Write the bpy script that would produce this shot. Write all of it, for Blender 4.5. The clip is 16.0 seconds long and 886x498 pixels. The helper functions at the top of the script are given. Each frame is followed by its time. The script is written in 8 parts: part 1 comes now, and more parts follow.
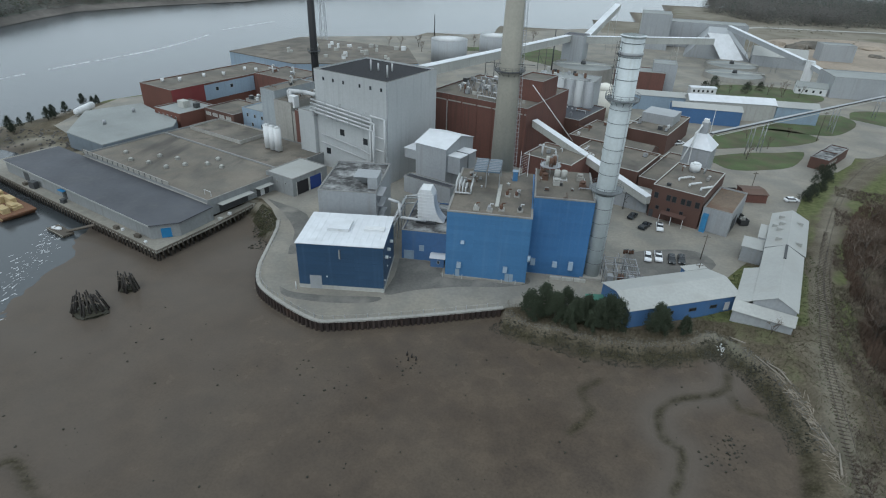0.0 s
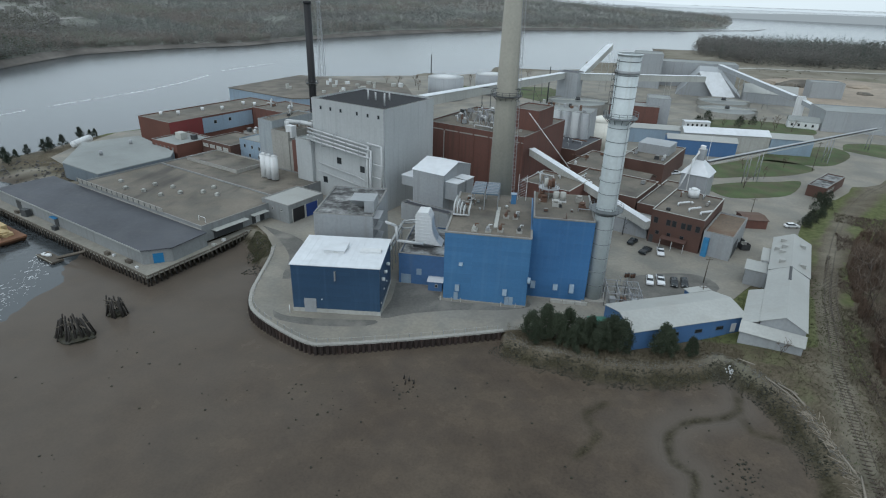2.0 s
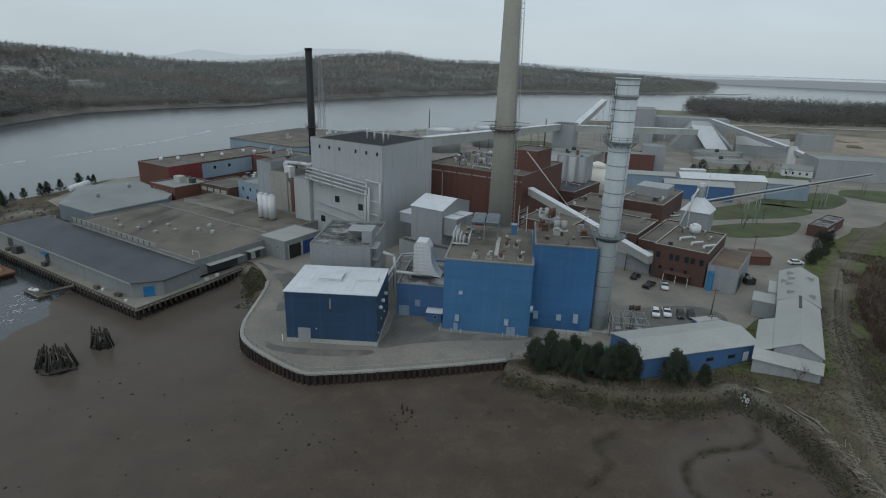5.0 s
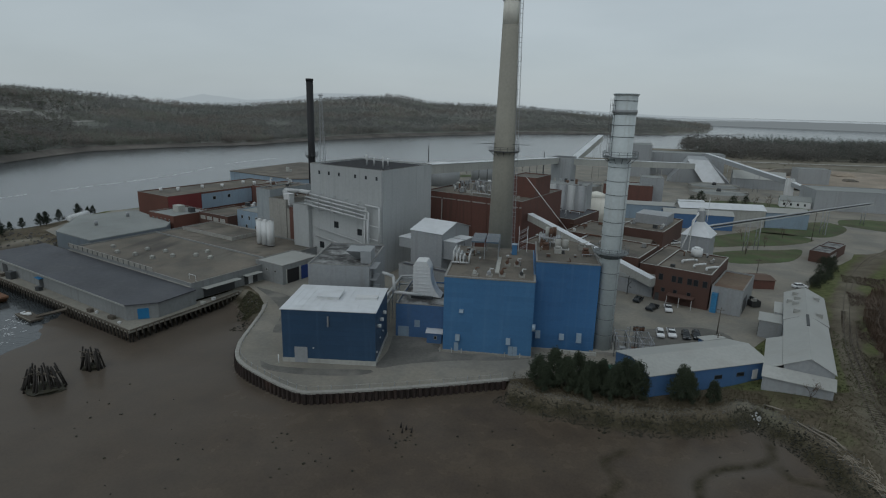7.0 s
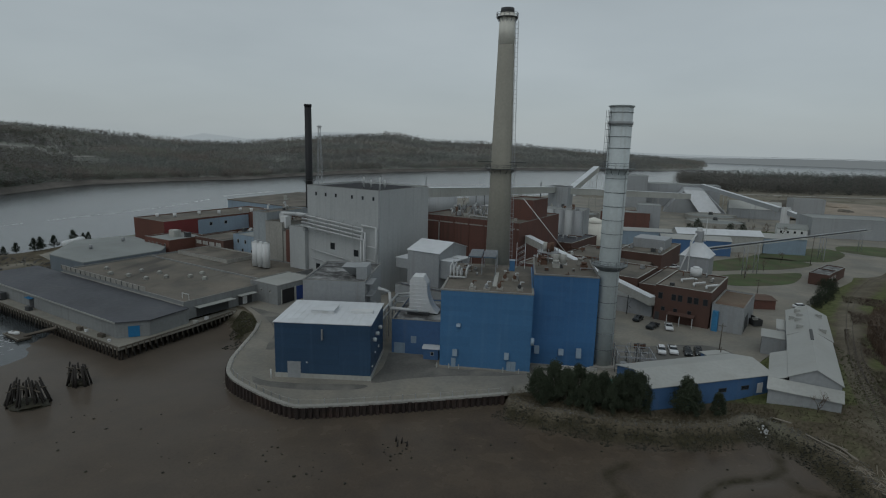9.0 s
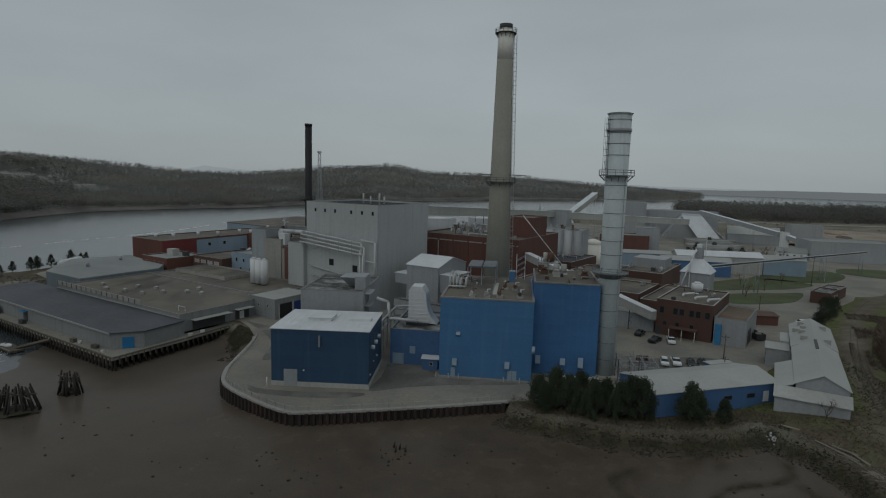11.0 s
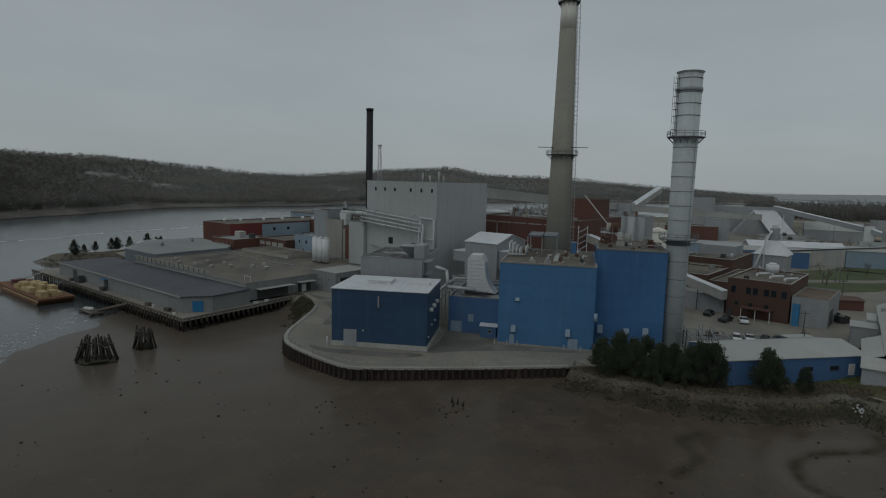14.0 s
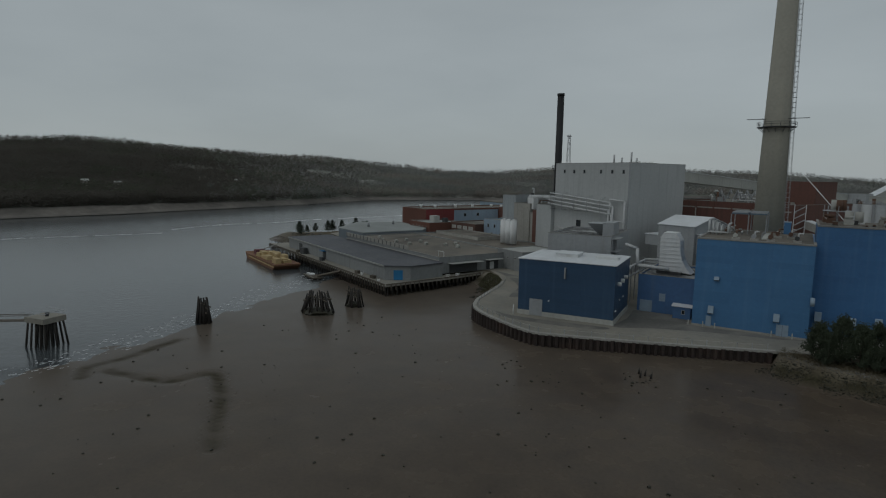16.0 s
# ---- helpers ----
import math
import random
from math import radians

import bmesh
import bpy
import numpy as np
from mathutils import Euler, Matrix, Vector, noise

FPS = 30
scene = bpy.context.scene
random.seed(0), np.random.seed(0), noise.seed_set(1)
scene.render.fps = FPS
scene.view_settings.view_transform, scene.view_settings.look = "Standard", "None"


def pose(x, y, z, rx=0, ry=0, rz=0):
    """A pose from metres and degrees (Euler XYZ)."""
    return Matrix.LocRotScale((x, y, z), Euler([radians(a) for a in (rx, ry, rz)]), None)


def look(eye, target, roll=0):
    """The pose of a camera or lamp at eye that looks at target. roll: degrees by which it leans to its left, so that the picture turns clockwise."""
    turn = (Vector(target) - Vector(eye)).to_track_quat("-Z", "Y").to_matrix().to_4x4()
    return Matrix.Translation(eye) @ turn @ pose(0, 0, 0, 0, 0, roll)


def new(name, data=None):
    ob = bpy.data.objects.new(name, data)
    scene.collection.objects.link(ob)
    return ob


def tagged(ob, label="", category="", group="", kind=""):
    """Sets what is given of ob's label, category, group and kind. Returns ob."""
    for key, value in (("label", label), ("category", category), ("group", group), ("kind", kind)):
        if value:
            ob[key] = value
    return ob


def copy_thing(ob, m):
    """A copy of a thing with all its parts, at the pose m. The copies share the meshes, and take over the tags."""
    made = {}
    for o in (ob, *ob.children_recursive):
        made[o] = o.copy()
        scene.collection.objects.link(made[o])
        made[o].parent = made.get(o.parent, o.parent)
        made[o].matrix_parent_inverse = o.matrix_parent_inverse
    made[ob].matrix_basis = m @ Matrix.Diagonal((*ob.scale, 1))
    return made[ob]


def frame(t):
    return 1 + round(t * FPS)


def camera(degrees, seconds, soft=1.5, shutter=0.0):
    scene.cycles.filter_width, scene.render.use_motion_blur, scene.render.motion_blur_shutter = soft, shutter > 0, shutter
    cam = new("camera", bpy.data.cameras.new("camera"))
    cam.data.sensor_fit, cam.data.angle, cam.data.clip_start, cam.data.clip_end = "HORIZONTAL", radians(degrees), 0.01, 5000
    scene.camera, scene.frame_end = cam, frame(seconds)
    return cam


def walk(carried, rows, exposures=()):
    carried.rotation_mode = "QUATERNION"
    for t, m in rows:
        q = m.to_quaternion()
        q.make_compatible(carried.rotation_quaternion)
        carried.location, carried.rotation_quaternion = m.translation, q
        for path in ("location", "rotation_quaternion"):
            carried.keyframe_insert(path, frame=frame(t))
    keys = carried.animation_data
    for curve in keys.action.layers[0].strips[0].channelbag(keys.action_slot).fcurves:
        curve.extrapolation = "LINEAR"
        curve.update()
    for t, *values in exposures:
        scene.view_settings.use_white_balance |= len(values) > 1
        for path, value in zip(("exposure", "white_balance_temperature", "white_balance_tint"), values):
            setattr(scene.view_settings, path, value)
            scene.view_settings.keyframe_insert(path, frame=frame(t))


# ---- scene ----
cam = camera(75.66, 16.0, soft=1.15)
PATH = [
    (0, (16.582, -120.936, 74.936), (16.335, -119.203, 73.969), 2.01),
    (0.5, (16.569, -120.818, 73.520), (16.323, -119.068, 72.585), 1.98),
    (1, (16.556, -120.696, 72.126), (16.309, -118.930, 71.222), 1.96),
    (1.5, (16.517, -120.598, 70.733), (16.268, -118.814, 69.863), 1.91),
    (2, (16.470, -120.512, 69.360), (16.219, -118.712, 68.524), 1.85),
    (2.5, (16.430, -120.453, 67.979), (16.176, -118.640, 67.174), 1.78),
    (3, (16.401, -120.387, 66.553), (16.146, -118.560, 65.781), 1.79),
    (3.5, (16.385, -120.309, 65.086), (16.128, -118.468, 64.348), 1.80),
    (4, (16.363, -120.273, 63.622), (16.104, -118.419, 62.918), 1.77),
    (6.5, (16.198, -120.106, 56.514), (15.934, -118.196, 55.983), 1.58),
    (7, (16.219, -120.062, 55.108), (15.952, -118.143, 54.611), 1.51),
    (7.5, (16.274, -119.998, 53.726), (16.007, -118.072, 53.260), 1.44),
    (8, (16.360, -119.893, 52.311), (16.093, -117.959, 51.876), 1.43),
    (8.5, (16.470, -119.790, 50.858), (16.203, -117.849, 50.456), 1.44),
    (9, (16.585, -119.750, 49.387), (16.318, -117.802, 49.019), 1.43),
    (9.5, (16.671, -119.757, 47.948), (16.403, -117.803, 47.615), 1.45),
    (12, (16.505, -119.684, 40.906), (16.235, -117.716, 40.670), 1.47),
    (12.5, (16.480, -119.612, 39.444), (16.187, -117.648, 39.207), 1.49),
    (13, (16.468, -119.588, 37.927), (16.145, -117.629, 37.689), 1.50),
    (13.5, (16.431, -119.641, 36.356), (16.048, -117.692, 36.117), 1.48),
    (14, (16.375, -119.871, 34.771), (15.909, -117.941, 34.531), 1.44),
    (14.5, (16.375, -120.366, 33.247), (15.800, -118.466, 33.005), 1.44),
    (15, (16.477, -121.110, 31.839), (15.761, -119.259, 31.593), 1.37),
    (15.5, (16.795, -122.145, 30.587), (15.906, -120.371, 30.334), 1.21),
    (16, (17.262, -123.377, 29.426), (16.208, -121.697, 29.168), 0.97),
]
EXPOSURES = [(0, 0.79, 6050, 8), (1.5, 0.76, 6050, 8), (3.5, 0.44, 6050, 8), (7, -0.26, 6250, 8.5), (9, -0.46, 6350, 8.5), (12.5, -0.77, 6450, 8.5), (14.5, -0.74, 6450, 8.5), (16, -0.70, 6450, 8.5)]
walk(cam, [(t, look(eye, target, roll)) for t, eye, target, roll in PATH], EXPOSURES)

# ---- light ----
world = bpy.data.worlds.new("overcast_sky")
scene.world = world
world.use_nodes = True
wn, wl = world.node_tree.nodes, world.node_tree.links
bg = wn["Background"]
sky = wn.new("ShaderNodeTexSky")
sky.sky_type, sky.sun_disc = "NISHITA", False
sky.sun_elevation, sky.sun_rotation = radians(48), radians(200)
dim = wn.new("ShaderNodeMixRGB")
dim.blend_type, dim.inputs[0].default_value = "MULTIPLY", 1.0
dim.inputs[2].default_value = (0.10, 0.10, 0.10, 1)
wl.new(sky.outputs[0], dim.inputs[1])
wc = wn.new("ShaderNodeTexCoord")
wmap = wn.new("ShaderNodeMapping")
wmap.inputs["Scale"].default_value = (1.0, 1.0, 3.5)
wl.new(wc.outputs["Generated"], wmap.inputs[0])
wnoise = wn.new("ShaderNodeTexNoise")
wnoise.inputs["Scale"].default_value, wnoise.inputs["Detail"].default_value = 1.6, 5
wl.new(wmap.outputs[0], wnoise.inputs[0])
wramp = wn.new("ShaderNodeValToRGB")
wramp.color_ramp.elements[0].position, wramp.color_ramp.elements[1].position = 0.30, 0.72
wramp.color_ramp.elements[0].color = (0.455, 0.505, 0.525, 1)
wramp.color_ramp.elements[1].color = (0.57, 0.625, 0.645, 1)
wl.new(wnoise.outputs[0], wramp.inputs[0])
cloud = wn.new("ShaderNodeMixRGB")
cloud.inputs[0].default_value = 0.9
wl.new(dim.outputs[0], cloud.inputs[1])
wl.new(wramp.outputs[0], cloud.inputs[2])
wl.new(cloud.outputs[0], bg.inputs[0])
bg.inputs[1].default_value = 1.0

sun = new("sun", bpy.data.lights.new("sun", "SUN"))
sun.data.energy, sun.data.angle, sun.data.color = 0.45, radians(40), (1.0, 0.97, 0.93)
sun.matrix_world = look((-40, -90, 120), (0, 0, 0))

# ---- materials ----
MATS = {}


def mat(name, col, rough=0.8, metal=0.0, big=0.05, fine=1.5, var=0.22, bump=0.15, stain=None, stain_amount=0.0,
        streak=False, smear=None, rib=None, spec=0.4, piece=0.0, tint=None):
    """A procedural surface: base colour, broad and fine variation, stains or rain streaks, ribs as relief."""
    if name in MATS:
        return MATS[name]
    m = bpy.data.materials.new(name)
    m.use_nodes = True
    n, l = m.node_tree.nodes, m.node_tree.links
    b = n["Principled BSDF"]
    b.inputs["Metallic"].default_value = metal
    b.inputs["Specular IOR Level"].default_value = spec
    geo = n.new("ShaderNodeNewGeometry")

    def tex(scale, detail=4, stretch=(1, 1, 1), turn=0.0):
        mp = n.new("ShaderNodeMapping")
        mp.inputs["Rotation"].default_value = (0, 0, turn)
        mp.inputs["Scale"].default_value = stretch
        l.new(geo.outputs["Position"], mp.inputs[0])
        t = n.new("ShaderNodeTexNoise")
        t.inputs["Scale"].default_value, t.inputs["Detail"].default_value = scale, detail
        l.new(mp.outputs[0], t.inputs["Vector"])
        return t

    def mixc(kind, fac, a, c):
        x = n.new("ShaderNodeMixRGB")
        x.blend_type = kind
        for s, v in ((0, fac), (1, a), (2, c)):
            if hasattr(v, "is_linked"):
                l.new(v, x.inputs[s])
            else:
                x.inputs[s].default_value = v
        return x.outputs[0]

    def ramp(src, p0, c0, p1, c1):
        r = n.new("ShaderNodeValToRGB")
        e = r.color_ramp.elements
        e[0].position, e[1].position = p0, p1
        e[0].color, e[1].color = (c0, c0, c0, 1), (c1, c1, c1, 1)
        l.new(src, r.inputs[0])
        return r.outputs[0]

    col4 = (*col, 1)
    out = col4
    if tint:
        t0 = tex(big * 1.7, 3)
        out = mixc("MIX", ramp(t0.outputs[0], 0.42, 0, 0.6, 1), col4, (*tint, 1))
    broad = tex(big, 5)
    out = mixc("MULTIPLY", 1.0, out, ramp(broad.outputs[0], 0.3, 1 - var, 0.7, 1 + var * 0.55))
    grain = tex(fine, 6)
    out = mixc("MULTIPLY", 1.0, out, ramp(grain.outputs[0], 0.3, 1 - var * 0.7, 0.7, 1 + var * 0.35))
    if stain:
        st = tex(0.9 if streak else 0.16, 6, (1, 1, 0.06) if streak else (1, 1, 1))
        out = mixc("MIX", mixc("MULTIPLY", 1.0, ramp(st.outputs[0], 0.52, 0, 0.72, 1), (stain_amount,) * 3 + (1,)), out, (*stain, 1))
    if smear:
        sm = tex(smear[0], 5, (1, smear[1], 1), radians(smear[2]))
        out = mixc("MIX", mixc("MULTIPLY", 1.0, ramp(sm.outputs[0], 0.50, 0, 0.68, 1), (0.8,) * 3 + (1,)), out, (*smear[3], 1))
    if piece:
        info = n.new("ShaderNodeObjectInfo")
        out = mixc("MULTIPLY", 1.0, out, ramp(info.outputs["Random"], 0, 1 - piece, 1, 1 + piece))
    l.new(out, b.inputs["Base Color"])
    rr = ramp(grain.outputs[0], 0.3, max(rough - 0.08, 0.03), 0.7, min(rough + 0.08, 1))
    l.new(rr, b.inputs["Roughness"])
    bp = n.new("ShaderNodeBump")
    bp.inputs["Strength"].default_value, bp.inputs["Distance"].default_value = bump, 0.05
    h = grain.outputs[0]
    if rib:
        w = n.new("ShaderNodeTexWave")
        w.bands_direction = rib[0]
        w.inputs["Scale"].default_value = rib[1]
        l.new(geo.outputs["Position"], w.inputs[0])
        h = mixc("ADD", 0.6, grain.outputs[0], w.outputs[0])
    l.new(h, bp.inputs["Height"])
    l.new(bp.outputs[0], b.inputs["Normal"])
    MATS[name] = m
    return m


M_DB = mat("dark_blue_siding", (0.031, 0.070, 0.130), 0.45, var=0.10, stain=(0.07, 0.12, 0.19), stain_amount=0.3, streak=True, piece=0.05, bump=0.06)
M_LB = mat("light_blue_siding", (0.064, 0.176, 0.340), 0.5, var=0.10, stain=(0.12, 0.24, 0.40), stain_amount=0.22, streak=True, piece=0.06, bump=0.06)
M_LB2 = mat("mid_blue_siding", (0.052, 0.150, 0.315), 0.5, var=0.10, stain=(0.10, 0.20, 0.36), stain_amount=0.35, streak=True, piece=0.05, bump=0.06)
M_PB = mat("pale_blue_siding", (0.27, 0.35, 0.43), 0.6, var=0.12, stain=(0.2, 0.22, 0.22), stain_amount=0.4, streak=True)
M_NAVY = mat("blue_shed_siding", (0.07, 0.15, 0.30), 0.5, var=0.12, stain=(0.12, 0.17, 0.25), stain_amount=0.3, streak=True)
M_WROOF = mat("white_metal_roof", (0.66, 0.68, 0.70), 0.5, var=0.10, fine=0.6, stain=(0.42, 0.43, 0.42), stain_amount=0.35, bump=0.05)
M_GROOF = mat("grey_metal_roof", (0.375, 0.38, 0.36), 0.55, var=0.14, stain=(0.30, 0.29, 0.26), stain_amount=0.4, bump=0.08)
M_GM = mat("grey_metal_siding", (0.33, 0.345, 0.355), 0.5, var=0.12, stain=(0.24, 0.235, 0.22), stain_amount=0.45, streak=True, bump=0.08)
M_GB = mat("weathered_grey_cladding", (0.44, 0.455, 0.455), 0.55, var=0.10, stain=(0.30, 0.31, 0.31), stain_amount=0.45, streak=True, bump=0.06)
M_CONC = mat("concrete", (0.34, 0.33, 0.30), 0.85, var=0.2, stain=(0.22, 0.21, 0.19), stain_amount=0.5, streak=True)
M_CONCL = mat("pale_concrete", (0.42, 0.42, 0.39), 0.85, var=0.16, stain=(0.28, 0.27, 0.24), stain_amount=0.5, streak=True)
M_COPE = mat("weathered_coping", (0.27, 0.265, 0.25), 0.8, var=0.25, stain=(0.16, 0.155, 0.145), stain_amount=0.6)
M_STK = mat("stack_concrete", (0.305, 0.292, 0.248), 0.85, var=0.14, stain=(0.36, 0.34, 0.28), stain_amount=0.4, streak=True)
M_STKW = mat("stack_cap_white", (0.80, 0.78, 0.70), 0.8, var=0.10, stain=(0.55, 0.52, 0.45), stain_amount=0.3, streak=True)
M_WST = mat("white_steel_stack", (0.5, 0.545, 0.55), 0.5, var=0.12, stain=(0.36, 0.36, 0.33), stain_amount=0.55, streak=True, bump=0.05)
M_BLK = mat("black_steel", (0.018, 0.018, 0.02), 0.6, var=0.3)
M_HOOP = mat("stack_hoop_steel", (0.15, 0.165, 0.17), 0.6, var=0.25)
M_DARK = mat("dark_steel", (0.06, 0.063, 0.065), 0.6, var=0.3)
M_STEEL = mat("galvanised_steel", (0.36, 0.37, 0.38), 0.45, metal=0.3, var=0.2)
M_PIPE = mat("insulated_pipe", (0.52, 0.53, 0.53), 0.45, var=0.16)
M_WHITE = mat("white_paint", (0.66, 0.67, 0.67), 0.5, var=0.1, stain=(0.45, 0.44, 0.41), stain_amount=0.4, streak=True)
M_RUST = mat("rusty_steel", (0.145, 0.082, 0.056), 0.85, var=0.4)
M_BRK = mat("brown_red_cladding", (0.145, 0.068, 0.053), 0.75, var=0.2, stain=(0.085, 0.048, 0.038), stain_amount=0.6, streak=True)
M_BRICK = mat("dark_brick", (0.115, 0.064, 0.050), 0.85, var=0.25, fine=4, stain=(0.10, 0.06, 0.05), stain_amount=0.5)
M_RED = mat("red_painted_wall", (0.20, 0.040, 0.040), 0.7, var=0.2, stain=(0.15, 0.05, 0.04), stain_amount=0.4, streak=True)
M_REDB = mat("rust_red_brick", (0.135, 0.058, 0.042), 0.85, var=0.22, fine=3, stain=(0.12, 0.06, 0.04), stain_amount=0.4)
M_RBRN = mat("brown_gravel_roof", (0.1848, 0.1624, 0.1322), 0.9, var=0.28, big=0.06, fine=2.0, stain=(0.075, 0.067, 0.058), stain_amount=0.85, tint=(0.138, 0.126, 0.106))
M_RBRS = mat("smeared_gravel_roof", (0.185, 0.163, 0.133), 0.9, var=0.25, big=0.06, fine=2.0, tint=(0.155, 0.142, 0.120), smear=(0.13, 0.22, 24.3, (0.060, 0.054, 0.048)))
M_RGRY = mat("grey_membrane_roof", (0.27, 0.285, 0.275), 0.8, var=0.16, stain=(0.2, 0.2, 0.19), stain_amount=0.5)
M_RBLK = mat("black_membrane_roof", (0.0702, 0.0729, 0.0837), 0.62, var=0.24, big=0.09, fine=0.8, stain=(0.085, 0.085, 0.088), stain_amount=0.5)
M_RBK2 = mat("black_tar_roof", (0.016, 0.016, 0.019), 0.85, var=0.25)
M_RDRT = mat("dirty_roof", (0.085, 0.083, 0.082), 0.85, var=0.6, big=0.25, stain=(0.40, 0.41, 0.40), stain_amount=0.9, fine=1.6, tint=(0.26, 0.265, 0.26))
M_WH = mat("warehouse_block_wall", (0.24, 0.25, 0.25), 0.85, var=0.16, stain=(0.16, 0.16, 0.155), stain_amount=0.5, streak=True)
M_BGC = mat("blue_grey_concrete", (0.33, 0.36, 0.375), 0.8, var=0.14, stain=(0.22, 0.235, 0.24), stain_amount=0.5, streak=True)
M_WH2 = mat("blue_grey_block_wall", (0.16, 0.19, 0.215), 0.85, var=0.14, stain=(0.11, 0.12, 0.13), stain_amount=0.5, streak=True)
M_GLASS = mat("dark_window_glass", (0.02, 0.024, 0.028), 0.12, var=0.1, bump=0.0, spec=0.6)
M_BDOOR = mat("blue_door_paint", (0.02, 0.16, 0.34), 0.5, var=0.12)
M_TIM = mat("weathered_timber", (0.115, 0.098, 0.078), 0.9, var=0.35, fine=3)
M_PILE = mat("wet_timber_pile", (0.034, 0.029, 0.025), 0.75, var=0.45, fine=3)
M_SHEET = mat("sheet_pile_steel", (0.042, 0.030, 0.026), 0.75, var=0.45, fine=1.2, stain=(0.09, 0.05, 0.035), stain_amount=0.5, piece=0.18)
M_DECK = mat("pier_deck_concrete", (0.26, 0.245, 0.21), 0.9, var=0.22, stain=(0.16, 0.155, 0.13), stain_amount=0.6)
M_YARD = mat("gravel_asphalt", (0.265, 0.245, 0.205), 0.93, var=0.2, big=0.05, fine=1.2, stain=(0.19, 0.178, 0.155), stain_amount=0.7, bump=0.3, tint=(0.222, 0.212, 0.186))
M_GRASS = mat("spring_grass", (0.082, 0.112, 0.044), 0.95, var=0.3, big=0.08, fine=2.0, bump=0.5, tint=(0.098, 0.098, 0.052))
M_PINE = mat("pine_needles", (0.0384, 0.0502, 0.0285), 0.85, var=0.35, fine=2.5)
M_CEDAR = mat("cedar_needles", (0.0322, 0.0462, 0.028), 0.85, var=0.4, fine=2.5)
M_BARK = mat("bark", (0.085, 0.068, 0.055), 0.95, var=0.3)
M_TWIG = mat("bare_twigs", (0.145, 0.112, 0.086), 0.95, var=0.3)
M_BRUSH = mat("brown_brush", (0.114, 0.0888, 0.0702), 0.95, var=0.2, big=0.08, tint=(0.145, 0.132, 0.09))
# Hill ground paler than real woods: distance haze is put into its colour.
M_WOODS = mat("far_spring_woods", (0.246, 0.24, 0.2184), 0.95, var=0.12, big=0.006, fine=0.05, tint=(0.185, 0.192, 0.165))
M_STONE = mat("shore_stone", (0.148, 0.14, 0.12), 0.9, var=0.35)
M_WEED = mat("rockweed", (0.034, 0.031, 0.018), 0.6, var=0.5)
M_FOAM = mat("white_foam", (0.75, 0.77, 0.78), 0.6, var=0.1)
M_TYRE = mat("tyre_rubber", (0.02, 0.02, 0.021), 0.8, var=0.2)
M_CARW = mat("white_car_paint", (0.72, 0.73, 0.74), 0.25, var=0.04, bump=0.0)
M_CARK = mat("dark_car_paint", (0.025, 0.03, 0.033), 0.25, var=0.05, bump=0.0)
M_YEL = mat("faded_yellow_paint", (0.50, 0.38, 0.10), 0.6, var=0.2)
M_CRATE = mat("pale_sawn_timber", (0.50, 0.38, 0.20), 0.85, var=0.25)
M_GRN = mat("green_paint", (0.05, 0.17, 0.12), 0.6, var=0.2)

# ---- mesh helpers ----


def bx(bm, x0, y0, z0, x1, y1, z1):
    vs = [bm.verts.new(p) for p in ((x0, y0, z0), (x1, y0, z0), (x1, y1, z0), (x0, y1, z0), (x0, y0, z1), (x1, y0, z1), (x1, y1, z1), (x0, y1, z1))]
    for f in ((0, 3, 2, 1), (4, 5, 6, 7), (0, 1, 5, 4), (1, 2, 6, 5), (2, 3, 7, 6), (3, 0, 4, 7)):
        bm.faces.new([vs[i] for i in f])
    return bm


def prism(bm, pts, z0, z1):
    lo = [bm.verts.new((x, y, z0)) for x, y in pts]
    hi = [bm.verts.new((x, y, z1)) for x, y in pts]
    k = len(pts)
    area = sum(pts[i][0] * pts[(i + 1) % k][1] - pts[(i + 1) % k][0] * pts[i][1] for i in range(k))
    if area < 0:
        lo, hi = lo[::-1], hi[::-1]
    bm.faces.new(hi)
    bm.faces.new(lo[::-1])
    for i in range(k):
        bm.faces.new((lo[i], lo[(i + 1) % k], hi[(i + 1) % k], hi[i]))
    return bm


def cyl(bm, x, y, z0, z1, r0, r1=None, seg=16, caps=True):
    r1 = r0 if r1 is None else r1
    lo = [bm.verts.new((x + r0 * math.cos(a), y + r0 * math.sin(a), z0)) for a in [2 * math.pi * i / seg for i in range(seg)]]
    hi = [bm.verts.new((x + r1 * math.cos(a), y + r1 * math.sin(a), z1)) for a in [2 * math.pi * i / seg for i in range(seg)]]
    for i in range(seg):
        f = bm.faces.new((lo[i], lo[(i + 1) % seg], hi[(i + 1) % seg], hi[i]))
        f.smooth = seg > 8
    if caps:
        bm.faces.new(lo[::-1])
        bm.faces.new(hi)
    return bm


def tube(bm, p, q, r, seg=6, r1=None):
    p, q = Vector(p), Vector(q)
    m = Matrix.Translation(p) @ (q - p).to_track_quat("Z", "Y").to_matrix().to_4x4()
    r1 = r if r1 is None else r1
    d = (q - p).length
    lo, hi = [], []
    for i in range(seg):
        a = 2 * math.pi * i / seg
        lo.append(bm.verts.new(m @ Vector((r * math.cos(a), r * math.sin(a), 0))))
        hi.append(bm.verts.new(m @ Vector((r1 * math.cos(a), r1 * math.sin(a), d))))
    for i in range(seg):
        f = bm.faces.new((lo[i], lo[(i + 1) % seg], hi[(i + 1) % seg], hi[i]))
        f.smooth = seg > 5
    bm.faces.new(lo[::-1])
    bm.faces.new(hi)
    return bm


def pipe(bm, pts, r, seg=6):
    for p, q in zip(pts, pts[1:]):
        tube(bm, p, q, r, seg)
    return bm


